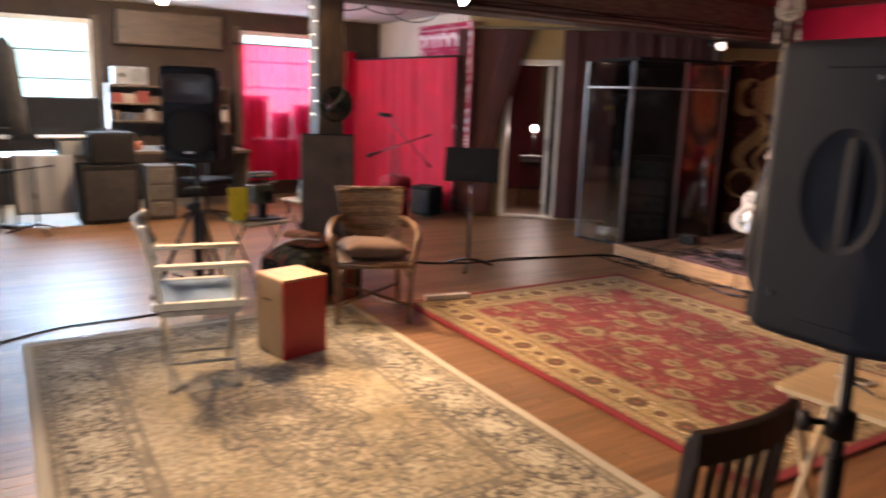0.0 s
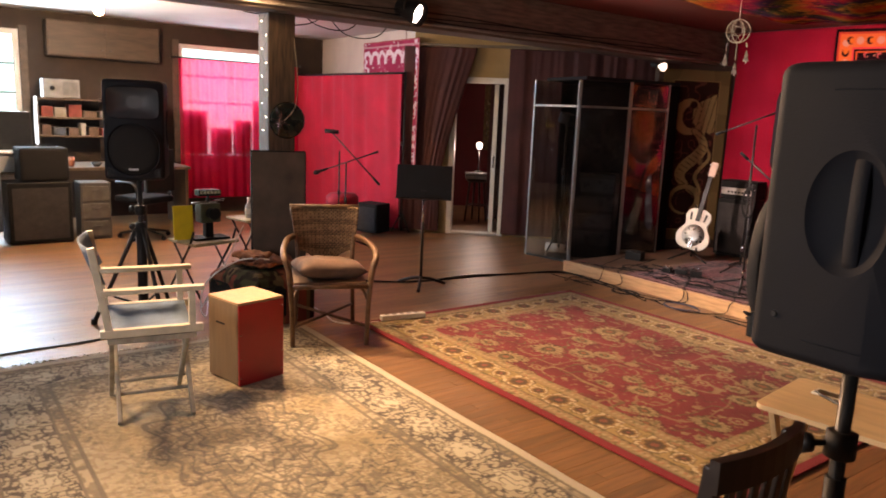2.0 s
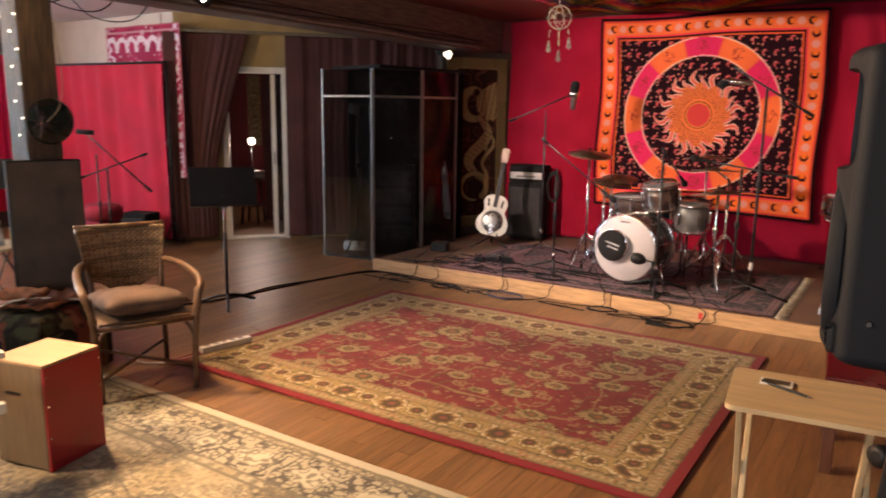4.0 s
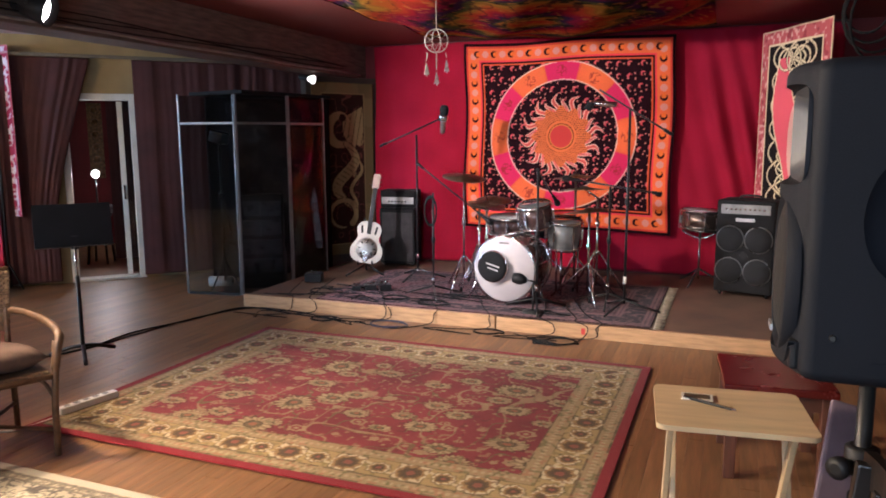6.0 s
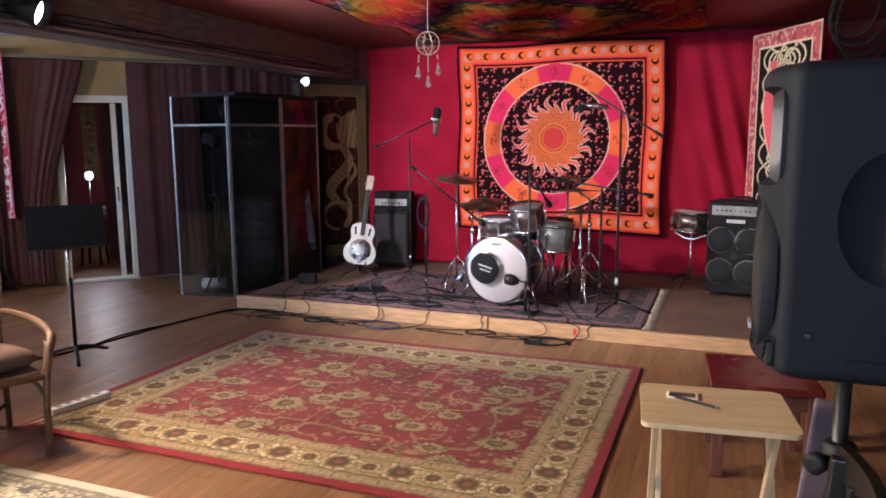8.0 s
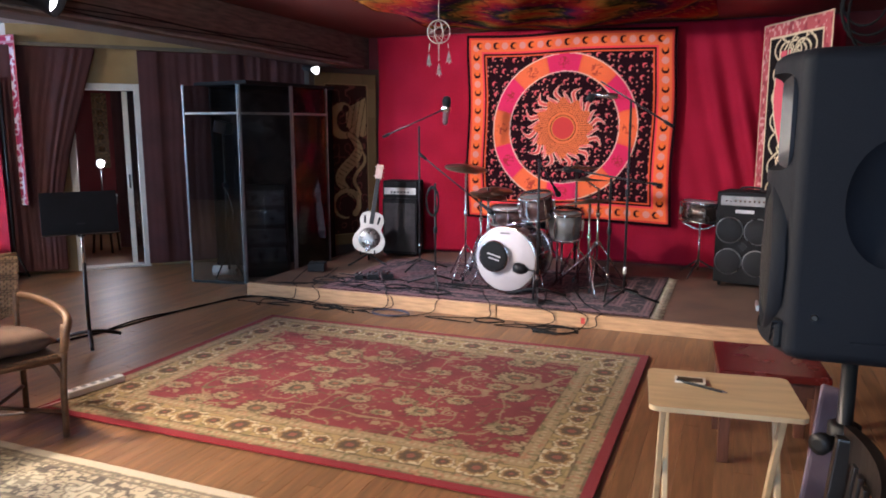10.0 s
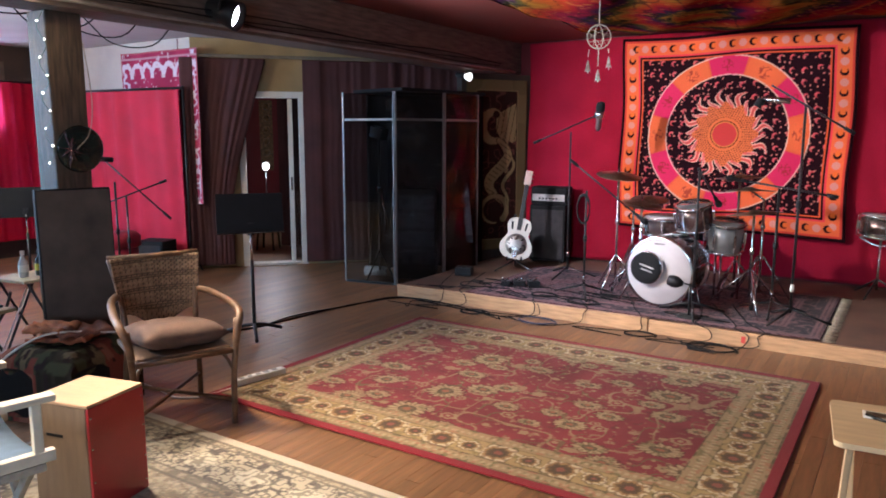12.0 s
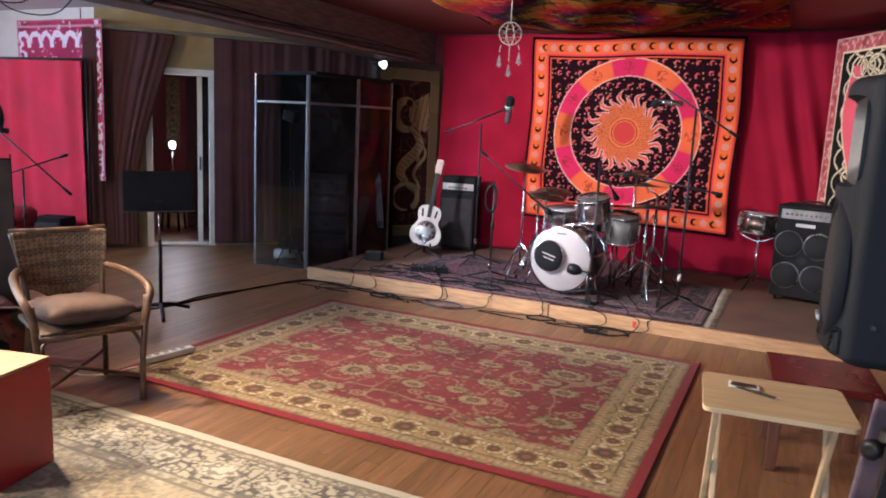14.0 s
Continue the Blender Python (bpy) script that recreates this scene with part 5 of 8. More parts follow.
def loudspeaker_shell(H, W, D):
    """The moulded cabinet: a bowed front with a horn mouth, a round woofer well, corner ports and cupped sides."""
    F0 = -D / 2
    def outline(inset):
        """Plan of the cabinet: bowed front, rounded corners, back drawn in."""
        w, d, r = W / 2 - inset, D / 2 - inset, 0.030
        pts = [(-d - 0.040 * (1 - (k / 6) ** 2), (w - r) * k / 6) for k in range(-6, 7)]
        pts += [(-d + r - r * math.cos(a), w - r + r * math.sin(a)) for a in np.linspace(0.35, math.pi / 2, 5)]
        back = [(d - 0.11, w), (d - 0.04, w - 0.03), (d, w - 0.09)]
        pts += back + [(x, -y) for x, y in reversed(back)]
        return pts + [(-d + r - r * math.cos(a), -w + r - r * math.sin(a)) for a in np.linspace(math.pi / 2, 0.35, 5)]
    edge_r = 0.028
    rise = [(edge_r * (1 - math.sin(a)), edge_r * (1 - math.cos(a))) for a in np.linspace(0, math.pi / 2, 6)]
    levels = rise + [(i, H - z) for i, z in reversed(rise)]
    b = lofted([[(x, y, z) for x, y in outline(i)] for i, z in levels], True, True)
    horn = lofted([oval(0.172, 0.112, 0.510, F0 - 0.08, 0.28), oval(0.166, 0.104, 0.510, F0 - 0.015, 0.30), oval(0.130, 0.075, 0.515, F0 + 0.045, 0.5), oval(0.05, 0.04, 0.515, F0 + 0.08, 0.8)], True, True)
    well = lofted([oval(0.166, 0.176, 0.205, F0 - 0.08, 0.9), oval(0.160, 0.170, 0.205, F0 + 0.004, 0.9)], True, True)
    cutters = [horn, well]
    for s in (-1, 1):
        cup = BM()
        bmesh.ops.create_uvsphere(cup, u_segments=32, v_segments=16, radius=1.0, matrix=pose(0.010, s * (W / 2 + 0.012), 0.345) @ Matrix.Diagonal((0.096, 0.040, 0.140, 1)))
        cutters.append(cup)
        for z0 in (0.055, H - 0.06):
            cutters.append(box(BM(), (0.05, s * (W / 2 + 0.002), z0), (0.20, 0.010, 0.004)))
    return carve(b, cutters)


def loudspeaker(m, label, grey):
    """A moulded loudspeaker: its front looks along its own -x, its foot at z 0."""
    top = thing("loudspeaker", m, label, "loudspeaker", "loudspeakers")
    H, W, D = 0.66, 0.38, 0.36
    F0 = -D / 2
    body = part("cabinet", loudspeaker_shell(H, W, D), grey, top, smooth=32)
    body.modifiers.new("even_shading", "WEIGHTED_NORMAL").keep_sharp = True
    part("horn", lofted([oval(0.162, 0.100, 0.510, F0 - 0.010, 0.30), oval(0.126, 0.071, 0.515, F0 + 0.041, 0.5), oval(0.050, 0.040, 0.515, F0 + 0.072, 0.8)], False, True), surface("horn_plastic", (0.065, 0.068, 0.076), 0.5, vary=0.1), top)
    part("woofer_grille", lofted([oval(0.158, 0.167, 0.205, F0 + 0.002, 0.92), oval(0.156, 0.165, 0.205, F0 - 0.022, 0.92), oval(0.12, 0.126, 0.205, F0 - 0.034, 1.0), oval(0.05, 0.052, 0.205, F0 - 0.040, 1.0)], True, True), grille, top)
    part("woofer_brow", lofted([oval(0.171, 0.180, 0.205, F0 - 0.004, 0.88), oval(0.170, 0.179, 0.205, F0 - 0.030, 0.88), oval(0.160, 0.169, 0.205, F0 - 0.034, 0.9), oval(0.158, 0.167, 0.205, F0 - 0.010, 0.9)], False, False), grey, top)
    for s in (-1, 1):
        port = part("port", box(BM(), (F0 - 0.006, s * 0.140, 0.052), (0.020, 0.060, 0.062), None, 0.008), black, top)
        for k in range(3):
            part("port_vane", box(BM(), (F0 - 0.014, s * (0.126 + 0.014 * k), 0.034 + 0.017 * k), (0.014, 0.062, 0.005), Matrix.Rotation(radians(s * 32), 3, "X"), 0.002), grey, port)
        part("handle_grip", lofted([oval(0.012, 0.118, 0.345, 0.006, 0.8, 20), oval(0.014, 0.122, 0.345, 0.022, 0.8, 20), oval(0.012, 0.118, 0.345, 0.038, 0.8, 20)], True, True), grey, top).location = (0, s * (W / 2 - 0.016), 0)
        for q in (-1, 1):
            part("bolt", lathe(BM(), [(0.008, 0), (0.006, 0.004)], pose(q * 0.09 - 0.03, s * W / 2, 0.58 if q > 0 else 0.10, -90 * s, 0, 0), 8), steel, top)
    part("badge", box(BM(), (F0 - 0.043, 0.0, 0.075), (0.006, 0.06, 0.014), None, 0.001), surface("badge_silver", (0.6, 0.6, 0.62), 0.3, 0.7, bump=0), top)
    part("pole_socket", lathe(BM(), [(0.045, 0.004), (0.042, -0.012), (0.024, -0.014)], pose(-0.02, 0, 0), 20), black, top)
    return top


def speaker_stand(x, y, h, turn, label, top=0.40, spread=0.52, thick=0.024):
    st = thing("speaker_stand", pose(x, y, 0, 0, 0, turn), label, "speaker stand", "speaker stands")
    part("pole", tube(BM(), [(0, 0, 0.25), (0, 0, h)], 0.0175, 12), steel, st)
    part("sleeve", tube(BM(), [(0, 0, 0.12), (0, 0, h * 0.70)], thick, 12), black, st)
    for z0 in (h * 0.78, h * top):
        c = part("collar", lathe(BM(), [(0.026, -0.035), (0.036, -0.03), (0.036, 0.03), (0.026, 0.035)], pose(0, 0, z0), 16), black, st)
        part("knob", lathe(BM(), [(0.008, 0), (0.008, 0.05), (0.024, 0.052), (0.026, 0.075), (0.012, 0.08)], pose(-0.02, 0, z0, 0, -90, 20), 12), black, c)
    for k in range(3):
        a = k * math.tau / 3
        f = Vector((spread * math.cos(a), spread * math.sin(a), 0.014))
        lg = part("leg", tube(BM(), [(0.03 * math.cos(a), 0.03 * math.sin(a), h * top), f], 0.015, 8), steel, st)
        part("rubber_foot", lathe(BM(), [(0.016, -0.012), (0.022, -0.008), (0.018, 0.03)], Matrix.Translation(f), 10), black, lg)
        part("brace", tube(BM(), [(0.022 * math.cos(a), 0.022 * math.sin(a), 0.14), (0.58 * spread * math.cos(a), 0.58 * spread * math.sin(a), 0.20)], 0.008, 6), steel, st)
    return st


loudspeaker(pose(0.345, 2.19, 1.045, 0, 0, 1), "black moulded loudspeaker with a horn on a stand", slate)
speaker_stand(0.33, 2.19, 1.05, 35, "black tripod stand carrying a loudspeaker")
loudspeaker(pose(-4.25, 1.72, 1.045, 0, 0, 158), "black moulded loudspeaker standing near the desk", slate)
speaker_stand(-4.25, 1.72, 1.05, 10, "black tripod stand near the window desk", 0.66, 0.33, 0.034)

# acoustic panel leaning on the post
ap = thing("acoustic_panel", pose(-4.232, 2.745, 0.0, 0, -2, -16), "tall black cloth acoustic panel leaning on the post", "acoustic panel")
part("frame", box(BM(), (0, 0, 0.62), (0.06, 0.42, 1.235), None, 0.008), black_soft, ap)
part("cloth_face", box(BM(), (0.032, 0, 0.62), (0.008, 0.405, 1.215), None, 0.003), surface("charcoal_cloth", (0.105, 0.080, 0.062), 0.95, vary=0.2, scale=5, bump=0.15, fine=300), ap)


# ---- stands ----
def music_stand(x, y, turn, h, tilt, label):
    st = thing("music_stand", pose(x, y, 0, 0, 0, turn), label, "music stand", "music stands")
    part("shaft", tube(BM(), [(0, 0, 0.07), (0, 0, h * 0.62)], 0.014, 10), steel, st)
    part("inner_shaft", tube(BM(), [(0, 0, h * 0.55), (0, 0, h - 0.13)], 0.009, 10), chrome, st)
    for k in range(3):
        a = k * math.tau / 3 + 0.5
        part("leg", tube(BM(), curve_pts([(0, 0, 0.085), (0.10 * math.cos(a), 0.10 * math.sin(a), 0.068), (0.25 * math.cos(a), 0.25 * math.sin(a), 0.014)], 4), 0.014, 8), steel, st)
    r = Matrix.Rotation(radians(tilt), 3, "X")
    d = part("desk", box(BM(), (0, 0.02, h), (0.50, 0.006, 0.31), r, 0.002), black, st)
    part("bracket", box(BM(), (0, 0.012, h - 0.12), (0.05, 0.03, 0.10), None, 0.004), steel, d)
    part("ledge", box(BM(), r @ Vector((0, -0.035, -0.155)) + Vector((0, 0.02, h)), (0.50, 0.07, 0.006), r, 0.002), black, d)
    return st


music_stand(-4.29, 4.16, 52, 0.96, -14, "black metal music stand with a solid desk")
music_stand(-7.80, 4.28, 62, 0.86, -4, "black metal music stand before the red curtain")


def tripod_base(st, spread=0.30, z=0.09, turn=0.0, material=None):
    for k in range(3):
        a = k * math.tau / 3 + turn
        part("leg", tube(BM(), [(0, 0, z), (spread * math.cos(a), spread * math.sin(a), 0.010)], 0.010, 6), material or steel, st)


def mic_stand(base, h, tail, tip, label, turn=0.3, mic="dark", head=None):
    """A boom stand: base on the floor, pole up to h, boom from tail to tip (world), a microphone on the tip."""
    base, tail, tip = Vector(base), Vector(tail), Vector(tip)
    st = thing("mic_stand", Matrix.Translation(base), label, "microphone stand", "microphone stands")
    tripod_base(st, 0.29, 0.10, turn)
    part("pole", tube(BM(), [(0, 0, 0.07), (0, 0, h)], 0.010, 8), steel, st)
    part("clutch", lathe(BM(), [(0.012, -0.03), (0.018, -0.02), (0.018, 0.02), (0.012, 0.03)], pose(0, 0, h * 0.55), 10), black, st)
    part("grip", lathe(BM(), [(0.014, -0.03), (0.016, 0.03)], pose(0, 0, h * 0.16), 10), white_paint if mic == "ribbon" else chrome, st)
    bo = part("boom", tube(BM(), [tail - base, tip - base], 0.0075, 8), steel, st)
    part("counterweight", tube(BM(), [tail - base, (tail - base).lerp(tip - base, 0.12)], 0.014, 8), black, bo)
    d = (tip - tail).normalized()
    q = d.to_track_quat("Z", "Y").to_matrix().to_4x4()
    mt = Matrix.Translation(tip - base) @ q
    if mic == "large":
        mm = Matrix.Translation(tip - base + Vector((0.02, -0.01, 0))) @ pose(0, 0, 0, 12, 10, 0)
        part("shock_mount", lathe(BM(), [(0.045, -0.03), (0.052, -0.02), (0.052, 0.02), (0.045, 0.03)], mm, 14), chrome, st)
        part("microphone", lathe(BM(), [(0.012, -0.16), (0.026, -0.14), (0.027, 0.02), (0.029, 0.025)], mm), surface("satin_nickel", (0.6, 0.55, 0.52), 0.35, 0.9), st)
        part("foam_cap", lathe(BM(), [(0.030, 0.02), (0.042, 0.04), (0.045, 0.09), (0.035, 0.12), (0.01, 0.13)], mm), black_soft, st)
    elif mic == "bar":
        part("microphone", tube(BM(), [tip - base + Vector(head[0]), tip - base + Vector(head[1])], 0.024, 12), black_soft, st)
    elif mic == "ribbon":
        part("microphone", tube(BM(), [tip - base + Vector(head[0]), tip - base + Vector(head[1])], 0.022, 12), chrome, st)
        part("foam_cap", tube(BM(), [tip - base + Vector(head[0]) * 1.0, tip - base + Vector(head[0]) * 1.55], 0.03, 12), black_soft, st)
    else:
        part("microphone", lathe(BM(), [(0.010, -0.02), (0.015, 0.02), (0.017, 0.09), (0.027, 0.10), (0.028, 0.13), (0.015, 0.155)], mt, 14), black, st)
    return st


Z0 = 0.122
mic_stand((-2.96, 7.18, Z0), 1.47, (-3.29, 7.01, 1.48), (-2.72, 7.28, 1.76), "tall black boom stand holding a large studio microphone", 0.4, "large")
mic_stand((-2.47, 6.42, Z0), 0.95, (-2.64, 6.44, 1.34), (-2.10, 6.62, 0.88), "black boom stand with a coiled cable on the stage", 1.0)
mic_stand((-0.76, 6.42, Z0), 1.66, (-0.42, 6.37, 1.57), (-0.99, 6.31, 1.93), "tall black boom stand reaching over the drums", 0.1, "ribbon", ((-0.06, 0, -0.10), (0.14, 0, -0.12)))
mic_stand((-1.46, 6.24, Z0), 1.16, (-1.47, 6.24, 1.30), (-1.42, 6.62, 1.05), "black microphone stand in front of the bass drum", 0.8)
mic_stand((-0.93, 6.62, Z0), 1.02, (-0.50, 6.50, 1.10), (-1.15, 6.46, 1.20), "black boom stand beside the cymbals", 0.6)
km = thing("mic_stand", pose(-1.46, 6.13, Z0), "short black stand with a microphone at the bass drum", "microphone stand", "microphone stands")
part("base_plate", lathe(BM(), [(0.09, 0), (0.09, 0.012), (0.02, 0.02)]), steel, km)
part("pole", tube(BM(), [(0, 0, 0.01), (0, 0, 0.27)], 0.009, 8), steel, km)
part("microphone", lathe(BM(), [(0.02, -0.06), (0.045, -0.02), (0.05, 0.02), (0.04, 0.06), (0.01, 0.07)], pose(-0.12, 0.02, 0.27, 0, -80, 0)), black, km)
part("boom", tube(BM(), [(0.02, 0, 0.26), (-0.10, 0.02, 0.27)], 0.008, 6), steel, km)
part("cable_coil", tube(BM(), [(-2.49 + 0.06 * math.cos(k * 0.55), 6.405, 0.92 + 0.13 * math.sin(k * 0.55) - 0.0006 * k) for k in range(40)], 0.006, 5), black_soft)
tagged(bpy.data.objects["cable_coil"], "coil of black cable hung on a boom stand", "cable")

# stands in front of the crimson backdrop
mic_stand((-6.62, 4.55, 0), 1.10, (-6.13, 4.81, 0.74), (-6.52, 4.40, 1.31), "black boom stand before the crimson backdrop", 0.2, "bar", ((-0.07, -0.05, 0.02), (0.05, 0.05, 0.01)))
mic_stand((-6.40, 4.52, 0), 0.98, (-6.15, 4.80, 1.12), (-6.46, 4.30, 0.90), "black boom stand with a lowered microphone", 0.9)
mic_stand((-7.47, 0.80, 0), 0.72, (-7.40, 0.98, 0.72), (-7.55, 0.62, 0.66), "short black microphone stand near the window", 0.3)

# ---- drum kit ----
shell = surface("walnut_shell", (0.085, 0.045, 0.04), 0.25, vary=0.25, scale=5, coat=0.4)
smoke = surface("smoke_shell", (0.16, 0.155, 0.15), 0.2, vary=0.15, scale=6, coat=0.4)
skin = surface("coated_head", (0.47, 0.42, 0.41), 0.6, vary=0.05, scale=5)
brass = surface("cymbal_bronze", (0.34, 0.25, 0.17), 0.38, 1.0, vary=0.15, scale=20, bump=0.03)


def drum(name, m, r, depth, skin_mat, shell_mat, label, lugs=8):
    """A drum whose own z runs from its lower to its upper head."""
    top = thing(name, m, label, "drum", "drum kit")
    part("shell", lathe(BM(), [(r - 0.012, 0.012), (r, 0.014), (r, depth - 0.014), (r - 0.012, depth - 0.012)], None, 36), shell_mat, top)
    part("drumhead", lathe(BM(), [(0.002, depth + 0.001), (r - 0.01, depth), (r - 0.006, depth - 0.006)], None, 36), skin_mat, top)
    part("drumhead", lathe(BM(), [(0.002, -0.001), (r - 0.01, 0), (r - 0.006, 0.006)], None, 36), skin_mat, top)
    for z0 in (0.0, depth - 0.022):
        part("hoop", lathe(BM(), [(r - 0.006, z0), (r + 0.012, z0), (r + 0.013, z0 + 0.024), (r - 0.006, z0 + 0.024)], None, 36, False), chrome, top)
    for k in range(lugs):
        a = k * math.tau / lugs + 0.2
        c, s = math.cos(a), math.sin(a)
        lg = part("lug", box(BM(), ((r + 0.012) * c, (r + 0.012) * s, depth / 2), (0.024, 0.02, min(0.10, depth * 0.4)), Matrix.Rotation(a, 3, "Z"), 0.004), chrome, top)
        part("tension_rod", rod(BM(), ((r + 0.016) * c, (r + 0.016) * s, 0.01), ((r + 0.016) * c, (r + 0.016) * s, depth - 0.01), 0.004, None, 6), chrome, lg)
    return top


bd = drum("bass_drum", pose(-1.735, 6.74, 0.425, 90, 0, -6), 0.285, 0.40, skin, shell, "bass drum with a white head and dark muffling disc", 10)
part("muffling_disc", lathe(BM(), [(0.13, 0.0), (0.134, 0.012), (0.132, 0.052), (0.122, 0.060), (0.05, 0.062), (0.002, 0.063)], pose(-0.09, 0.03, 0.402), 32), black_soft, bd, "black muffling disc")
part("disc_rim", lathe(BM(), [(0.134, 0.0), (0.142, 0.004), (0.141, 0.046), (0.134, 0.048)], pose(-0.09, 0.03, 0.402), 32, False), chrome, bd)
mark = surface("pale_marking", (0.42, 0.40, 0.39), 0.6)
for k, w0 in enumerate((0.13, 0.10)):
    part("marking", box(BM(), (-0.08, 0.045 - 0.035 * k, 0.4655), (w0, 0.012, 0.002), Matrix.Rotation(radians(-14), 3, "Z")), mark, bd)
part("marking", box(BM(), (0.0, 0.235, 0.4025), (0.09, 0.014, 0.002)), surface("grey_marking", (0.25, 0.22, 0.22), 0.6), bd)
for s in (-1, 1):
    part("spur", tube(BM(), [(s * 0.27, -0.06, 0.30), (s * 0.36, -0.295, 0.36)], 0.009, 6), chrome, bd)
drum("rack_tom", pose(-1.60, 6.77, 0.76, 14, -4, 0), 0.148, 0.22, smoke, shell, "walnut rack tom mounted over the bass drum", 6)
drum("floor_tom", pose(-1.38, 6.88, 0.57, 10, 5, 0), 0.150, 0.26, smoke, smoke, "smoky grey tom beside the bass drum", 6)
drum("snare_drum", pose(-1.92, 6.95, 0.66, 4, 0, 0), 0.178, 0.17, skin, shell, "walnut snare drum on the stage", 8)
hw = thing("drum_hardware", pose(-1.6, 6.9, Z0), "chrome holders carrying the toms", "drum hardware", "drum kit")
for a, e in (((0.0, -0.13, 0.58), (0.0, -0.13, 0.66)), ((0.20, 0.0, 0.0), (0.20, 0.0, 0.42)), ((-0.32, 0.05, 0.0), (-0.32, 0.05, 0.55)), ((0.33, 0.12, 0.0), (0.33, 0.12, 0.44)), ((0.12, 0.16, 0.0), (0.12, 0.16, 0.44)), ((-0.45, -0.02, 0.0), (-0.32, 0.05, 0.30)), ((-0.20, 0.2, 0.0), (-0.32, 0.05, 0.30))):
    part("tube", tube(BM(), [a, e], 0.011, 8), chrome, hw)


def cymbal(x, y, h, r, tilt, turn, label, legs=0.28, pair=False):
    st = thing("cymbal_stand", pose(x, y, Z0), label, "cymbal stand", "drum kit")
    tripod_base(st, legs, 0.34, turn, chrome)
    part("pole", tube(BM(), [(0, 0, 0.10), (0, 0, h - Z0 + 0.05)], 0.011, 8), chrome, st)
    part("collar", lathe(BM(), [(0.013, -0.03), (0.02, -0.02), (0.02, 0.02), (0.013, 0.03)], pose(0, 0, (h - Z0) * 0.6), 10), chrome, st)
    for k in range(2 if pair else 1):
        f = -1 if k else 1
        part("cymbal", lathe(BM(), [(0.002, 0.022 * f), (0.03, 0.020 * f), (0.045, 0.008 * f), (r, -0.012 * f), (r, -0.014 * f), (0.045, 0.005 * f)], pose(0, 0, h - Z0 - 0.05 * k, tilt, tilt * 0.6, turn * 50), 36), brass, st)
    part("wing_nut", lathe(BM(), [(0.006, 0), (0.012, 0.01), (0.005, 0.03)], pose(0, 0, h - Z0 + 0.03), 8), black, st)
    return st


cymbal(-2.32, 6.82, 1.20, 0.20, 9, 0.4, "bronze crash cymbal on a chrome stand")
cymbal(-2.12, 6.90, 0.95, 0.18, 7, 1.1, "pair of hi-hat cymbals on a chrome stand", pair=True)
cymbal(-1.33, 7.15, 1.20, 0.20, -5, 0.2, "dark ride cymbal on a chrome stand")
cymbal(-1.12, 6.72, 0.93, 0.22, -6, 0.9, "bronze cymbal low on a chrome double-braced stand", 0.34)
def boom_cymbal(x, y, h, ex, ey, ez, r, tilt, turn, label):
    """A braced chrome stand whose boom carries a cymbal at ex, ey, ez."""
    st = thing("cymbal_stand", pose(x, y, Z0), label, "cymbal stand", "drum kit")
    for k in range(3):
        a = k * math.tau / 3 + turn
        c, q = math.cos(a), math.sin(a)
        for off in (-0.012, 0.012):
            part("leg", tube(BM(), [(0.02 * c - off * q, 0.02 * q + off * c, 0.42), (0.28 * c - off * q, 0.28 * q + off * c, 0.02)], 0.006, 6), chrome, st)
        part("brace", tube(BM(), [(0.015 * c, 0.015 * q, 0.16), (0.16 * c, 0.16 * q, 0.20)], 0.005, 6), chrome, st)
        part("foot", lathe(BM(), [(0.010, -0.012), (0.014, -0.006), (0.011, 0.03)], pose(0.28 * c, 0.28 * q, 0.014), 8), black, st)
    part("pole", tube(BM(), [(0, 0, 0.10), (0, 0, h - Z0)], 0.012, 8), chrome, st)
    for f in (0.45, 0.75):
        part("collar", lathe(BM(), [(0.014, -0.025), (0.021, -0.018), (0.021, 0.018), (0.014, 0.025)], pose(0, 0, (h - Z0) * f), 10), chrome, st)
    e = Vector((ex - x, ey - y, ez - Z0))
    part("boom", tube(BM(), [(0, 0, h - Z0), e], 0.008, 8), chrome, st)
    part("cymbal", lathe(BM(), [(0.002, 0.022), (0.03, 0.020), (0.045, 0.008), (r, -0.012), (r, -0.014), (0.045, 0.005)], Matrix.Translation(e) @ pose(0, 0, 0, tilt, tilt * 0.5, 0), 36), brass, st)
    return st


boom_cymbal(-1.08, 6.92, 1.02, -1.22, 6.98, 1.10, 0.21, -4, 0.5, "bronze cymbal on a braced chrome boom stand")
boom_cymbal(-2.22, 6.98, 0.88, -2.08, 7.00, 0.98, 0.17, 8, 0.2, "small bronze cymbal on a braced chrome stand")
ss = thing("snare_stand", pose(-1.92, 6.95, Z0), "chrome tripod under the snare drum", "drum stand", "drum kit")
tripod_base(ss, 0.24, 0.28, 0.9, chrome)
part("pole", tube(BM(), [(0, 0, 0.08), (0, 0, 0.50)], 0.011, 8), chrome, ss)
for k in range(3):
    a = k * math.tau / 3
    part("arm", tube(BM(), [(0, 0, 0.49), (0.17 * math.cos(a), 0.17 * math.sin(a), 0.535)], 0.008, 6), chrome, ss)
thr = thing("drum_throne", pose(-1.65, 7.55, Z0), "round black drum stool behind the kit", "stool", "drum kit")
part("seat", lathe(BM(), [(0.14, 0.44), (0.17, 0.46), (0.17, 0.51), (0.14, 0.53), (0.002, 0.535)]), black_soft, thr)
part("pole", tube(BM(), [(0, 0, 0.1), (0, 0, 0.45)], 0.014, 8), chrome, thr)
tripod_base(thr, 0.24, 0.22, 0.5, chrome)
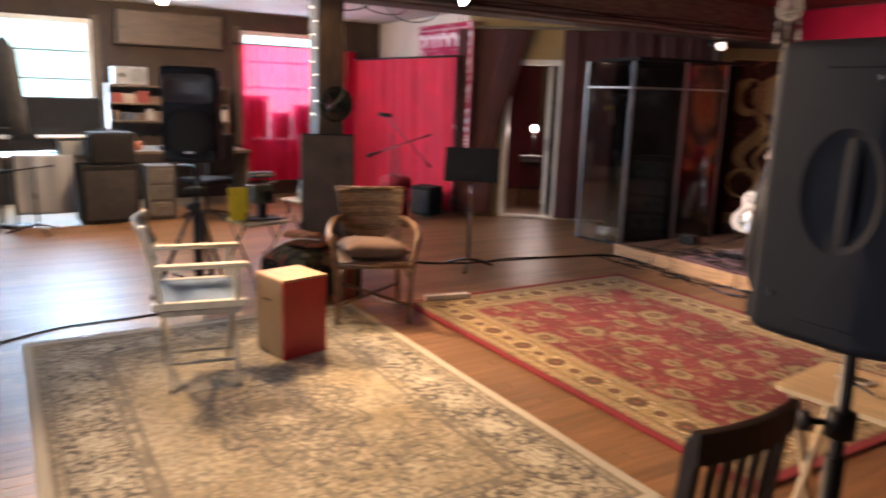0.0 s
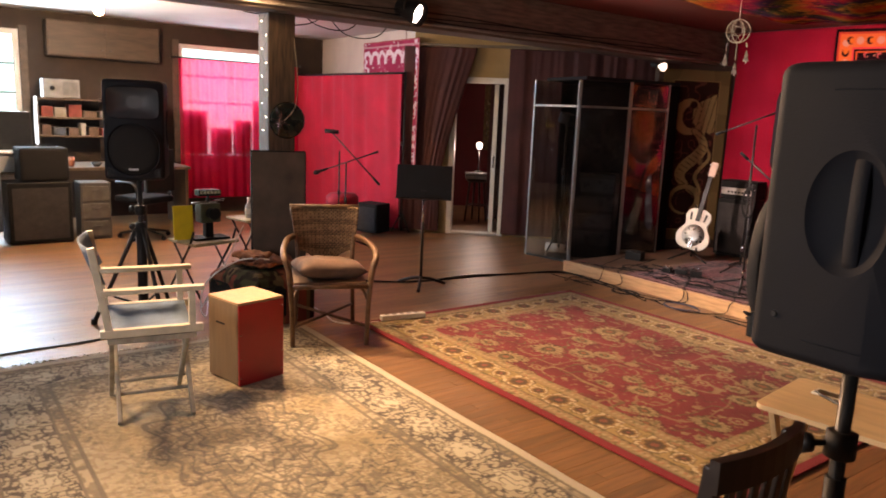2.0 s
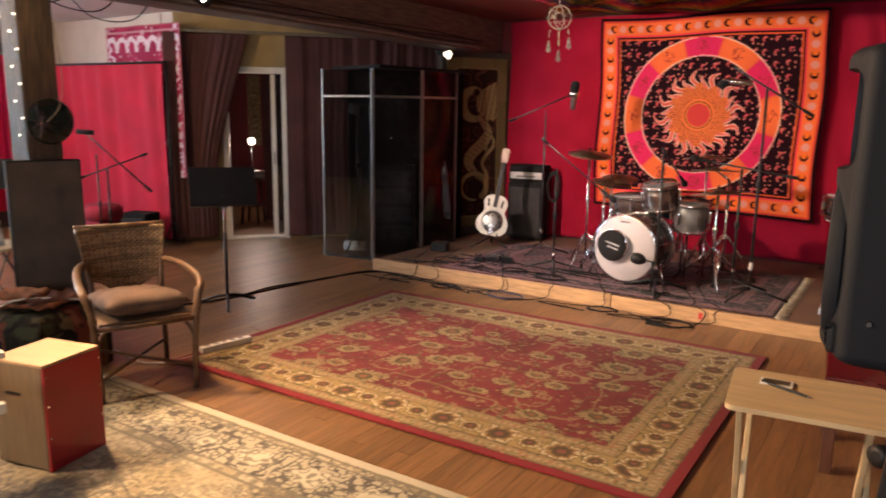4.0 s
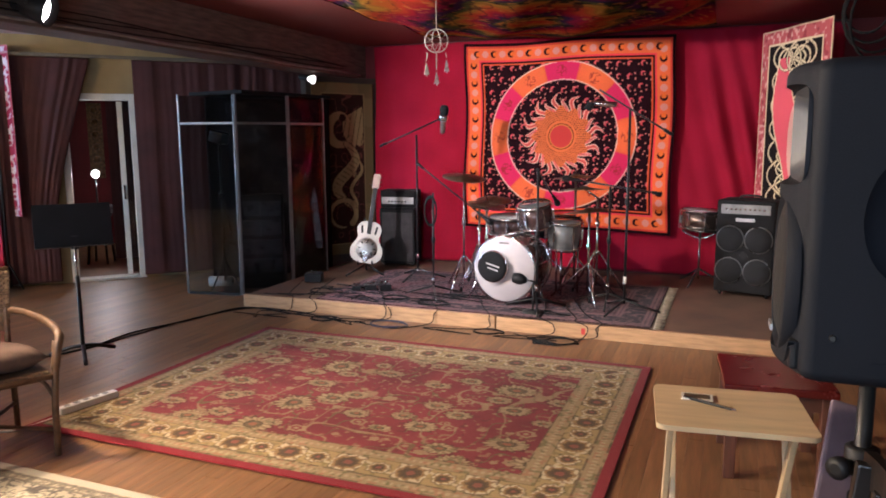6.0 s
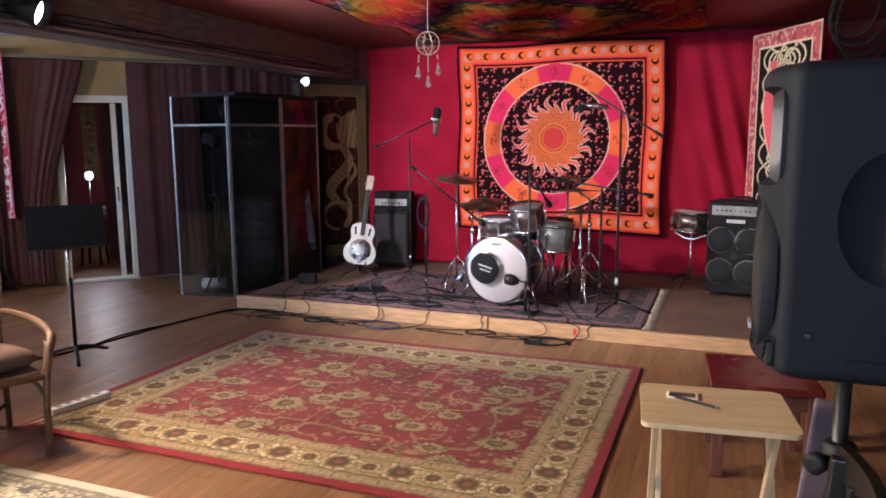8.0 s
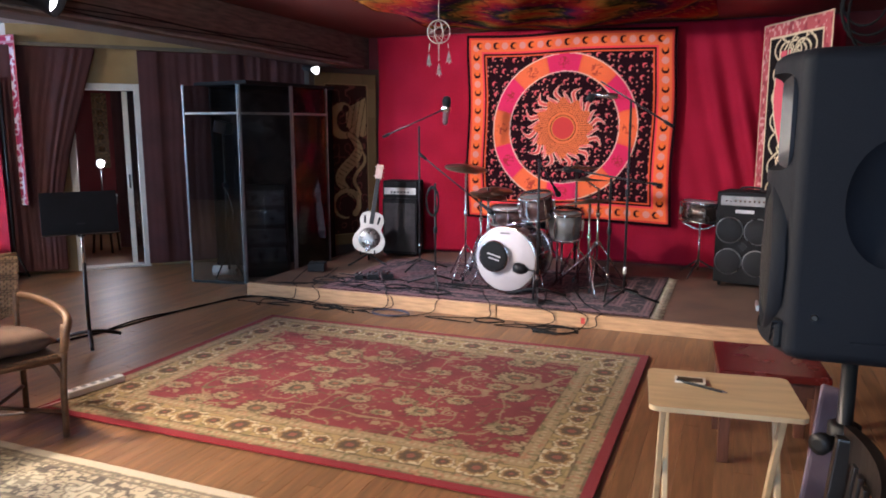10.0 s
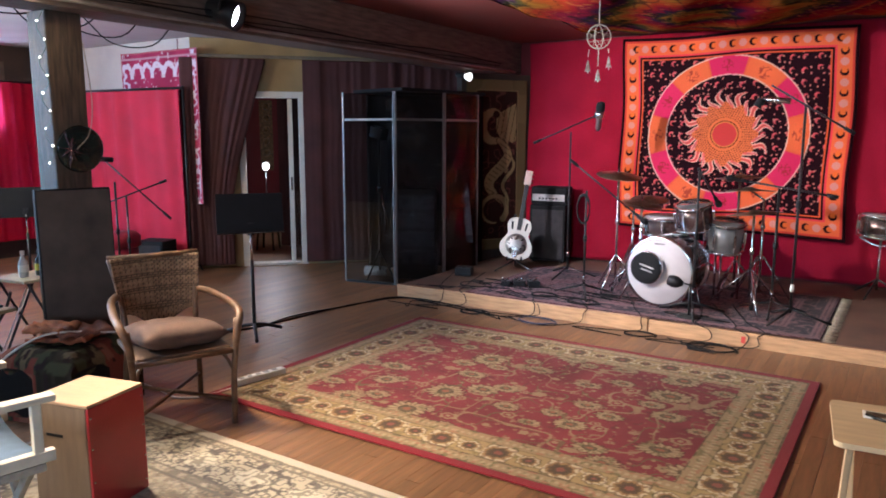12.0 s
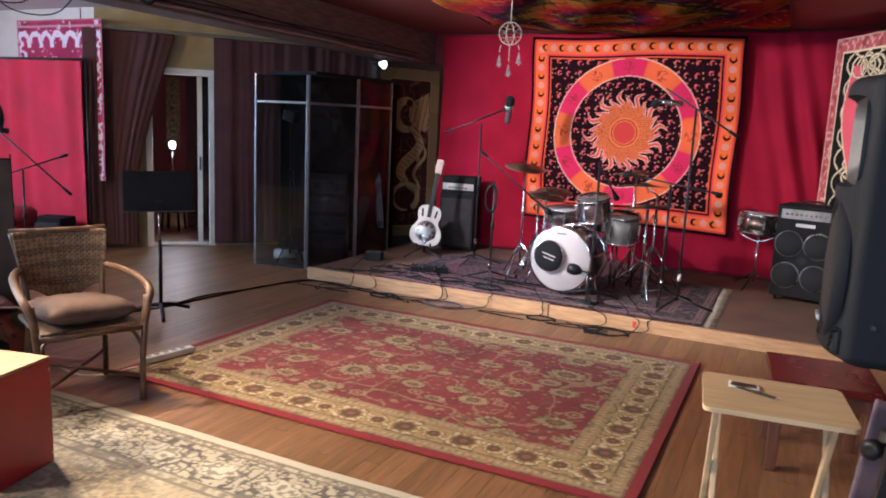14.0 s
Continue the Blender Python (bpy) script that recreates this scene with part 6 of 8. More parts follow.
tim = drum("side_drum", pose(-0.24, 7.82, 0.66, 0, 3, 0), 0.185, 0.20, skin, surface("brown_steel_shell", (0.18, 0.13, 0.11), 0.25, 0.8), "chrome hooped drum on its own stand", 8)
st = thing("drum_stand", pose(-0.24, 7.82, Z0), "chrome tripod stand under the side drum", "drum stand")
part("pole", tube(BM(), [(0, 0, 0.06), (0, 0, 0.53)], 0.011, 8), chrome, st)
part("cradle", tube(BM(), curve_pts([(-0.17, 0, 0.53), (-0.05, 0, 0.47), (0.05, 0, 0.47), (0.17, 0, 0.53)], 4), 0.009, 6), chrome, st)
tripod_base(st, 0.26, 0.16, 0.2, steel)

# ---- amplifiers and guitar ----
amp = thing("guitar_amplifier", pose(-3.53, 8.0, 0.112, 0, 0, 6), "black guitar amplifier with a silver control panel", "amplifier")
part("cabinet", box(BM(), (0, 0.0, 0.34), (0.42, 0.26, 0.64), None, 0.012), black_soft, amp)
part("head", box(BM(), (0, 0.02, 0.765), (0.42, 0.24, 0.20), None, 0.012), black_soft, amp)
part("grille_cloth", box(BM(), (0, -0.132, 0.33), (0.37, 0.008, 0.56), None, 0.002), surface("dark_grille_cloth", (0.04, 0.035, 0.035), 0.9, vary=0.2, bump=0.2, fine=400), amp)
pan = part("control_panel", box(BM(), (0, -0.104, 0.745), (0.38, 0.012, 0.075), None, 0.002), surface("silver_panel", (0.55, 0.52, 0.50), 0.35, 0.6), amp)
for k in range(6):
    part("knob", lathe(BM(), [(0.011, 0), (0.010, 0.014), (0.002, 0.015)], pose(-0.10 + 0.04 * k, -0.11, 0.735, 90, 0, 0), 10), black, pan)
for s in (-1, 1):
    for q in (-1, 1):
        part("foot", lathe(BM(), [(0.016, 0), (0.018, 0.025)], pose(s * 0.17, q * 0.09, 0), 10), black, amp)
cab = thing("bass_amplifier", pose(0.20, 7.58, 0.112, 0, 0, -14), "black bass amplifier with four round speaker grilles", "amplifier")
part("cabinet", box(BM(), (0, 0, 0.46), (0.50, 0.40, 0.84), None, 0.014), black_soft, cab)
part("top_handle", tube(BM(), curve_pts([(-0.10, -0.02, 0.88), (-0.07, -0.02, 0.91), (0.07, -0.02, 0.91), (0.10, -0.02, 0.88)], 4), 0.010, 6), black, cab)
pan = part("control_panel", box(BM(), (0, -0.203, 0.80), (0.42, 0.012, 0.085), None, 0.002), surface("grey_panel", (0.22, 0.22, 0.22), 0.4, 0.5), cab)
for k in range(9):
    part("knob", lathe(BM(), [(0.010, 0), (0.009, 0.012), (0.002, 0.013)], pose(-0.16 + 0.04 * k, -0.209, 0.80, 90, 0, 0), 8), chrome, pan)
part("badge", box(BM(), (0, -0.204, 0.705), (0.16, 0.008, 0.030), None, 0.002), surface("pale_badge", (0.62, 0.60, 0.58), 0.5), cab)
for s in (-1, 1):
    for z0 in (0.24, 0.53):
        gr = part("speaker_grille", lathe(BM(), [(0.118, 0.0), (0.105, 0.018), (0.04, 0.028), (0.002, 0.03)], pose(s * 0.122, -0.20, z0, 90, 0, 0), 28), grille, cab)
        part("grille_ring", lathe(BM(), [(0.113, 0.0), (0.122, 0.003), (0.122, 0.010), (0.113, 0.012)], pose(s * 0.122, -0.20, z0, 90, 0, 0), 28, False), surface("ring_grey", (0.25, 0.25, 0.25), 0.3, 0.8), gr)
    for q in (-1, 1):
        part("castor", lathe(BM(), [(0.022, -0.012), (0.026, 0), (0.022, 0.012)], pose(s * 0.20, q * 0.15, 0.026, 0, 90, 0), 12), black, cab)
part("tweeter_grille", box(BM(), (0, -0.204, 0.385), (0.06, 0.008, 0.06), Matrix.Rotation(radians(45), 3, "Y"), 0.002), black, cab)

gt = thing("resonator_guitar", pose(-3.60, 7.22, 0.24, -12, 9, 24), "pale steel resonator guitar standing on a stand", "guitar")
steel_body = surface("nickel_body", (0.60, 0.54, 0.46), 0.4, 0.35, vary=0.08, scale=6)
half = [(0.0, 0.0), (0.09, 0.005), (0.15, 0.045), (0.172, 0.11), (0.165, 0.17), (0.125, 0.235), (0.112, 0.275), (0.125, 0.33), (0.128, 0.37), (0.105, 0.42), (0.05, 0.445)]
right = [tuple(p)[:2] for p in curve_pts([(x, y, 0) for x, y in half], 4)]
outline = right + [(-x, y) for x, y in reversed(right[1:])]
b = plate(BM(), outline, -0.04, 0.04, pose(0, 0, 0, 90, 0, 0))
bmesh.ops.bevel(b, geom=[e for e in b.edges if abs(e.calc_face_angle(0)) > 1.2], offset=0.008, segments=2, affect="EDGES")
part("body", b, steel_body, gt, smooth=35)
part("cover_plate", lathe(BM(), [(0.118, 0.0), (0.115, 0.006), (0.06, 0.014), (0.002, 0.016)], pose(0, -0.040, 0.155, 90, 0, 0), 32), surface("satin_plate", (0.50, 0.47, 0.43), 0.3, 0.95, vary=0.15), gt)
for k in range(8):
    a = k * math.tau / 8
    part("sound_slot", box(BM(), (0.080 * math.cos(a), -0.0535, 0.155 + 0.080 * math.sin(a)), (0.030, 0.004, 0.012), Matrix.Rotation(-a, 3, "Y"), 0.001), black, gt)
for s in (-1, 1):
    part("sound_hole", box(BM(), (s * 0.075, -0.0415, 0.355), (0.022, 0.003, 0.085), Matrix.Rotation(radians(s * 8), 3, "Y"), 0.001), black, gt)
part("neck", box(BM(), (0, -0.035, 0.60), (0.048, 0.024, 0.42), None, 0.006), surface("neck_wood", (0.11, 0.045, 0.025), 0.4, vary=0.15), gt)
part("fretboard", box(BM(), (0, -0.050, 0.56), (0.046, 0.008, 0.50), None, 0.002), ebony, gt)
hd = part("headstock", box(BM(), (0, -0.034, 0.885), (0.072, 0.016, 0.16), None, 0.005), surface("pale_headstock", (0.60, 0.42, 0.34), 0.4), gt)
for s in (-1, 1):
    for k in range(3):
        part("tuner", lathe(BM(), [(0.006, 0), (0.010, 0.02), (0.004, 0.026)], pose(s * 0.034, -0.034, 0.84 + 0.045 * k, 0, 90 * s, 0), 8), chrome, hd)
part("tailpiece", box(BM(), (0, -0.055, 0.05), (0.045, 0.006, 0.07), None, 0.002), chrome, gt)
gs = thing("guitar_stand", pose(-3.60, 7.24, 0.112, 0, 0, 24), "black folding stand under the guitar", "guitar stand")
part("upright", tube(BM(), [(0, 0.10, 0.03), (0, 0.07, 0.60)], 0.011, 8), steel, gs)
for s in (-1, 1):
    part("leg", tube(BM(), [(0, 0.09, 0.10), (s * 0.20, -0.14, 0.012)], 0.010, 6), steel, gs)
    part("cradle", tube(BM(), curve_pts([(0, 0.09, 0.13), (s * 0.07, 0.02, 0.115), (s * 0.075, -0.07, 0.125), (s * 0.075, -0.085, 0.16)], 4), 0.009, 6), black, gs)
part("leg", tube(BM(), [(0, 0.10, 0.10), (0, 0.26, 0.012)], 0.010, 6), steel, gs)

# boxes and pedals on the stage
for x, y, w0, d0, h0, turn, lab in ((-3.92, 6.72, 0.17, 0.15, 0.085, 20, "small black stage box with a grey front"), (-3.15, 6.48, 0.11, 0.14, 0.05, 30, "black effects pedal on the stage"), (-3.03, 6.54, 0.11, 0.14, 0.05, 35, "black effects pedal beside another one"), (-3.27, 6.42, 0.08, 0.13, 0.045, 28, "narrow black effects pedal on the stage")):
    px = thing("stage_box" if w0 > 0.15 else "effects_pedal", pose(x, y, 0.112 if w0 > 0.15 else 0.13, 0, 0, turn), lab, "stage box" if w0 > 0.15 else "pedal")
    part("case", box(BM(), (0, 0, h0 / 2), (w0, d0, h0), None, 0.006), black, px)
    for k in (-1, 1):
        part("knob", lathe(BM(), [(0.012, 0), (0.010, 0.016), (0.002, 0.018)], pose(k * w0 * 0.25, d0 * 0.2, h0), 10), chrome, px)
    part("switch", lathe(BM(), [(0.010, 0), (0.010, 0.012), (0.002, 0.014)], pose(0, -d0 * 0.25, h0), 10), chrome, px)

# ---- folding clear screens beside the stage ----
acrylic = clear("clear_acrylic", (0.66, 0.67, 0.68), 0.02, 1.5)
edge = surface("dull_aluminium", (0.26, 0.26, 0.26), 0.42, 0.8, bump=0)
SCREEN = [(-5.10, 6.20), (-4.50, 6.30), (-4.225, 6.80), (-4.11, 7.32)]
for (x0, y0), (x1, y1) in zip(SCREEN, SCREEN[1:]):
    d = Vector((x1 - x0, y1 - y0, 0))
    L = d.length
    sc2 = thing("clear_screen", pose(x0, y0, 0.0, 0, 0, math.degrees(math.atan2(d.y, d.x))), "clear acrylic screen panel with metal edges beside the stage", "screen", "clear screens")
    for z0, z1 in ((0.03, 1.70), (1.73, 1.985)):
        part("pane", box(BM(), (L / 2, 0, (z0 + z1) / 2), (L - 0.04, 0.008, z1 - z0)), acrylic, sc2)
    part("edge_strip", box(BM(), (0.008, 0, 1.0), (0.020, 0.018, 1.99), None, 0.003), edge, sc2)
    part("edge_strip", box(BM(), (L - 0.014, 0, 1.0), (0.012, 0.018, 1.985), None, 0.003), edge, sc2)
    part("cross_strip", box(BM(), (L / 2, -0.002, 1.715), (L - 0.05, 0.016, 0.022), None, 0.003), edge, sc2)
    part("foot_strip", box(BM(), (L / 2, 0, 0.013), (L - 0.05, 0.02, 0.026), None, 0.003), black, sc2)
bd2 = part("screen_lid", box(BM(), (-4.62, 6.95, 2.01), (0.75, 1.30, 0.035), Matrix.Rotation(radians(-10), 3, "Z"), 0.006), black_soft)
tagged(bd2, "black padded lid resting over the clear screens", "lid")
eq = thing("equipment_rack", pose(-4.62, 6.85, 0, 0, 0, 30), "dark equipment rack behind the clear screens", "rack")
part("case", box(BM(), (0, 0, 0.50), (0.45, 0.45, 0.98), None, 0.01), black, eq)
for k in range(4):
    part("rack_unit", box(BM(), (0, -0.228, 0.25 + 0.20 * k), (0.42, 0.012, 0.15), None, 0.003), surface("rack_face", (0.05, 0.05, 0.055), 0.3, 0.5), eq)
wrap = surface("black_film", (0.03, 0.03, 0.038), 0.25, vary=0.1, bump=0)


def crumple(x, y):
    z = 0.10 * wave(x, y, 3, 1) + 0.05 * wave(x, y, 8, 2) + 0.018 * wave(x, y, 19, 3) + 0.06 * np.sin(x * 7 + y * 4)
    return x * (1 - 0.10 * np.sin(y * 2.2 + 1)), y, z


ob = sheet("film_cover", 0.95, 1.55, 0.022, lambda x, y: np.zeros((len(x), 3)), wrap, lift=crumple)
ob.data.shade_flat()
hang(ob, (-4.84, 6.62), (-4.24, 7.22), 1.93, 1.55)
tagged(ob, "crumpled glossy black film hanging behind the clear screens", "film cover")
bl = sheet("booth_blanket", 1.35, 1.95, 0.03, lambda x, y: np.tile(np.array((0.012, 0.010, 0.011)), (len(x), 1)), print_cloth, lift=folds(0.03, 9, 4))
hang(bl, (-5.16, 6.75), (-4.30, 7.66), 2.0, 1.95)
tagged(bl, "heavy black moving blanket hung behind the screens", "blanket")
bst = thing("light_stand", pose(-4.86, 6.50, 0), "thin black stand with a clamp behind the screens", "stand")
part("pole", tube(BM(), [(0, 0, 0.1), (0, 0, 1.52)], 0.011, 8), steel, bst)
part("clamp", box(BM(), (0.01, -0.01, 0.98), (0.05, 0.05, 0.07), None, 0.008), chrome, bst)
part("arm", tube(BM(), [(0, 0, 1.05), (0.14, -0.05, 0.62)], 0.007, 6), chrome, bst)
part("head", box(BM(), (0.0, 0.0, 1.58), (0.16, 0.12, 0.12), Matrix.Rotation(radians(15), 3, "Y"), 0.015), black, bst)
for k in range(3):
    a = k * math.tau / 3 + 0.2
    part("leg", tube(BM(), [(0, 0, 0.32), (0.17 * math.cos(a), 0.17 * math.sin(a), 0.012)], 0.009, 6), steel, bst)
roll = thing("paper_roll", pose(-5.02, 6.62, 0.055, 0, 90, 25), "white paper roll lying on the floor behind the screen", "paper roll")
part("paper", lathe(BM(), [(0.02, -0.12), (0.055, -0.12), (0.055, 0.12), (0.02, 0.12)]), white_paint, roll)
part("core", lathe(BM(), [(0.018, -0.13), (0.02, -0.13), (0.02, 0.13), (0.018, 0.13)]), tan_ply, roll)

# cables coiled on a hook under the ceiling at the side of the stage
hk = thing("cable_hook", pose(0.69, 5.20, 2.65), "steel hook on the ceiling for coiled cables", "hook")
part("hook", tube(BM(), curve_pts([(0, 0, 0), (0, 0, -0.16), (0.03, 0, -0.20), (0.06, 0, -0.16)], 4), 0.006, 6), steel, hk)
for k in range(4):
    r0, tw = 0.13 + 0.02 * k, 0.35 * k - 0.5
    pts = [((r0 + 0.008 * math.sin(i)) * math.cos(i * 0.5) * math.cos(tw) + 0.02 * k, (r0 * math.cos(i * 0.5)) * math.sin(tw), -0.36 - 0.03 * k + r0 * 1.25 * math.sin(i * 0.5)) for i in range(44)]
    ob = part("hanging_coil", tube(BM(), pts, 0.006, 5), black_soft)
    ob.location = (0.69, 5.20, 2.65)
    tagged(ob, "coil of black cable hanging from a ceiling hook", "cable", "hanging coils")

# dreamcatcher
cream = surface("cream_thread", (0.55, 0.48, 0.40), 0.8)
dcx = thing("dreamcatcher", pose(-1.82, 4.92, 0, 0, 0, 20), "cream thread dreamcatcher with feathers hanging from the ceiling", "dreamcatcher")
part("cord", tube(BM(), [(0, 0, 2.25), (0, 0, 2.645)], 0.003, 5), cream, dcx)
for r, z0, tw in ((0.075, 2.185, 0.0), (0.070, 2.185, 1.2)):
    part("hoop", tube(BM(), [(r * math.cos(k * math.tau / 24) * math.cos(tw), r * math.cos(k * math.tau / 24) * math.sin(tw), z0 + r * math.sin(k * math.tau / 24)) for k in range(25)], 0.0032, 6), cream, dcx)
for k in range(7):
    a = k * math.tau / 7
    part("thread", tube(BM(), [(0.07 * math.cos(a), 0, 2.185 + 0.07 * math.sin(a)), (0.07 * math.cos(a + 2.4), 0, 2.185 + 0.07 * math.sin(a + 2.4))], 0.0015, 4), cream, dcx)
for x, z0 in ((-0.06, 2.0), (0.0, 1.94), (0.06, 2.02)):
    fe = part("string", tube(BM(), [(x, 0, 2.11), (x * 1.1, 0, z0 + 0.06)], 0.003, 5), cream, dcx)
    b = plate(BM(), [(0, 0.045), (0.008, 0.02), (0.012, -0.005), (0.020, -0.030), (0.009, -0.024), (0.003, -0.045), (-0.006, -0.024), (-0.017, -0.034), (-0.011, -0.004), (-0.007, 0.02)], -0.002, 0.002, pose(x * 1.1, 0, z0, 90, 0, 25))
    part("feather", b, surface("feather_grey", (0.62, 0.57, 0.52), 0.9, vary=0.3, scale=40), fe)
# ---- cables on floor and stage ----
random.seed(7)
for k in range(9):
    x = -3.9 + 0.36 * k + random.uniform(-0.25, 0.25)
    pts = [(x + random.uniform(-.1, .1), 6.45 + random.random() * .5, 0.128), (x + 0.2, 6.1 + random.uniform(-.05, .1), 0.128), (x + 0.3 + random.uniform(-.1, .1), 5.955, 0.126), (x + 0.33, 5.91, 0.09), (x + 0.3, 5.88, 0.012), (x + 0.25 - random.random() * .5, 5.80 - random.random() * .14, 0.008), (x - 0.1 + random.random() * .5, 5.58 + random.random() * .2, 0.008), (x + 0.4 - random.random() * .8, 5.66 + random.random() * .18, 0.008)]
    tagged(part("stage_cable", tube(BM(), curve_pts(pts, 6), 0.0042, 5), black_soft), "black cable trailing over the stage edge", "cable", "stage cables")
for k, (x, y, r, z0) in enumerate(((-1.74, 5.80, 0.12, 0.007), (-1.18, 5.72, 0.17, 0.007), (-2.6, 5.74, 0.16, 0.007), (-2.35, 6.12, 0.15, 0.128), (-3.5, 6.25, 0.17, 0.128), (-2.75, 6.2, 0.13, 0.128), (-3.2, 5.72, 0.13, 0.007))):
    pts = [(x + (r + 0.012 * math.sin(i * 0.9 + k)) * math.cos(i * 0.45), y + (r * 0.75 + 0.012 * math.cos(i * 1.1)) * math.sin(i * 0.45), z0 + 0.0012 * (i % 14)) for i in range(46)]
    tagged(part("cable_coil", tube(BM(), pts, 0.0055, 5), black_soft if k != 2 else surface("blue_cable", (0.03, 0.035, 0.08), 0.6)), "loose coil of cable lying at the stage", "cable", "cable coils")
for dx in (0.0, 0.07):
    pts = [(-5.4 + dx, 3.2, 0.007), (-4.7, 3.75 + dx, 0.007), (-4.45, 4.3 - dx, 0.007), (-4.45 + dx, 4.8, 0.007), (-4.3, 5.3 + dx, 0.007), (-4.15 + dx, 5.85, 0.007), (-3.6, 5.80 + dx, 0.007), (-3.0, 5.72, 0.007)]
    tagged(part("floor_cable", tube(BM(), curve_pts(pts, 8), 0.0065, 6), black_soft), "black cable running across the oak floor", "cable", "floor cables")
pts = [(-5.0, -0.75, 0.007), (-4.46, -0.61, 0.007), (-4.26, -0.27, 0.007), (-3.82, -0.10, 0.007), (-3.60, 0.02, 0.007), (-3.62, 0.2, 0.007), (-3.78, 0.45, 0.007), (-3.93, 0.8, 0.007), (-3.99, 1.42, 0.007), (-4.3, 2.0, 0.007)]
tagged(part("floor_cable", tube(BM(), curve_pts(pts, 8), 0.0065, 6), surface("grey_cable", (0.07, 0.065, 0.06), 0.6)), "grey cable curving over the oak floor", "cable", "floor cables")
white_cable = surface("white_cable", (0.62, 0.58, 0.52), 0.5)
ps = thing("power_strip", pose(-3.42, 3.40, 0.014, 0, 0, 80), "white power strip lying by the red rug", "power strip")
part("case", box(BM(), (0, 0, 0.024), (0.36, 0.055, 0.04), None, 0.008), white_paint, ps)
for k in range(5):
    part("socket", box(BM(), (-0.13 + 0.06 * k, 0, 0.0445), (0.032, 0.030, 0.003), None, 0.001), surface("socket_grey", (0.30, 0.29, 0.27), 0.6), ps)
tagged(part("white_cable", tube(BM(), curve_pts([(-3.45, 3.20, 0.012), (-3.50, 3.02, 0.008), (-3.62, 2.92, 0.008), (-3.85, 2.95, 0.008), (-4.2, 2.98, 0.008)], 6), 0.006, 6), white_cable), "white power cord running under the armchair", "cable")
for k, pts in enumerate((((-3.75, 2.66, 0.45), (-3.95, 2.35, 0.47), (-4.08, 2.12, 0.30), (-4.10, 2.08, 0.10), (-4.2, 2.15, 0.008), (-4.6, 2.3, 0.008)), ((-4.55, 2.58, 0.62), (-4.46, 2.45, 0.45), (-4.42, 2.30, 0.2), (-4.45, 2.2, 0.008)))):
    tagged(part("charging_cord", tube(BM(), curve_pts(pts, 7), 0.0055, 6), white_cable), "white cord looping over the ottoman", "cord", "white cords")

# ---- chair with gear behind the director's chair ----
fc = thing("folding_stool", pose(-4.93, 2.38, 0, 0, 0, 105), "black metal folding stool stacked with gear", "folding stool")
part("seat", box(BM(), (0, 0, 0.45), (0.42, 0.40, 0.025), None, 0.01), surface("cream_vinyl", (0.45, 0.40, 0.24), 0.5), fc)
for s in (-1, 1):
    part("leg", tube(BM(), [(s * 0.20, 0.22, 0.01), (s * 0.20, -0.12, 0.45), (s * 0.20, -0.17, 0.56)], 0.010, 6), steel, fc)
    part("leg", tube(BM(), [(s * 0.18, -0.22, 0.01), (s * 0.18, 0.16, 0.44)], 0.010, 6), steel, fc)
yb = part("yellow_folder", box(BM(), (0, 0, 0.14), (0.16, 0.02, 0.28), None, 0.004), surface("yellow_card", (0.62, 0.46, 0.02), 0.6, vary=0.08))
yb.matrix_world = pose(-4.93, 2.22, 0.4645, -8, 0, 88)
tagged(yb, "bright yellow folder standing on the folding stool", "folder")
rig = thing("camera_rig", pose(-4.93, 2.42, 0.4645, 0, 0, 95), "small olive camera rig standing on the folding stool", "camera rig")
part("body", box(BM(), (0, 0, 0.22), (0.17, 0.13, 0.16), None, 0.012), surface("olive_plastic", (0.07, 0.08, 0.045), 0.5, vary=0.2), rig)
part("lens", lathe(BM(), [(0.045, 0), (0.045, 0.08), (0.05, 0.085), (0.04, 0.09), (0.002, 0.07)], pose(0, -0.06, 0.22, 90, 0, 0)), black, rig)
part("base", box(BM(), (0, 0, 0.07), (0.07, 0.07, 0.14), None, 0.01), black, rig)
part("foot", box(BM(), (0, 0, 0.008), (0.30, 0.20, 0.016), None, 0.004), black_soft, rig)
part("arm", tube(BM(), [(-0.14, 0, 0.30), (0.14, 0, 0.32)], 0.010, 6), chrome, rig)
mb = part("mixer_box", box(BM(), (0, 0.0, 0.385), (0.19, 0.10, 0.05), None, 0.006), black, rig)
for k in range(6):
    part("label", box(BM(), (-0.075 + 0.03 * k, -0.0515, 0.39), (0.02, 0.003, 0.022)), surface("pale_label", (0.6, 0.55, 0.42), 0.6), mb)
part("post", tube(BM(), [(0, 0, 0.29), (0, 0, 0.37)], 0.012, 6), steel, rig)
stl = thing("side_table", pose(-5.02, 2.86, 0, 0, 0, 100), "small folding side table with thin legs", "side table")
part("tabletop", box(BM(), (0, 0, 0.60), (0.36, 0.32, 0.02), None, 0.005), surface("cream_vinyl", (0.45, 0.40, 0.24), 0.5), stl)
for s in (-1, 1):
    for q in (-1, 1):
        part("leg", tube(BM(), [(s * 0.16, q * 0.14, 0.01), (-s * 0.14, q * 0.14, 0.59)], 0.009, 6), steel, stl)
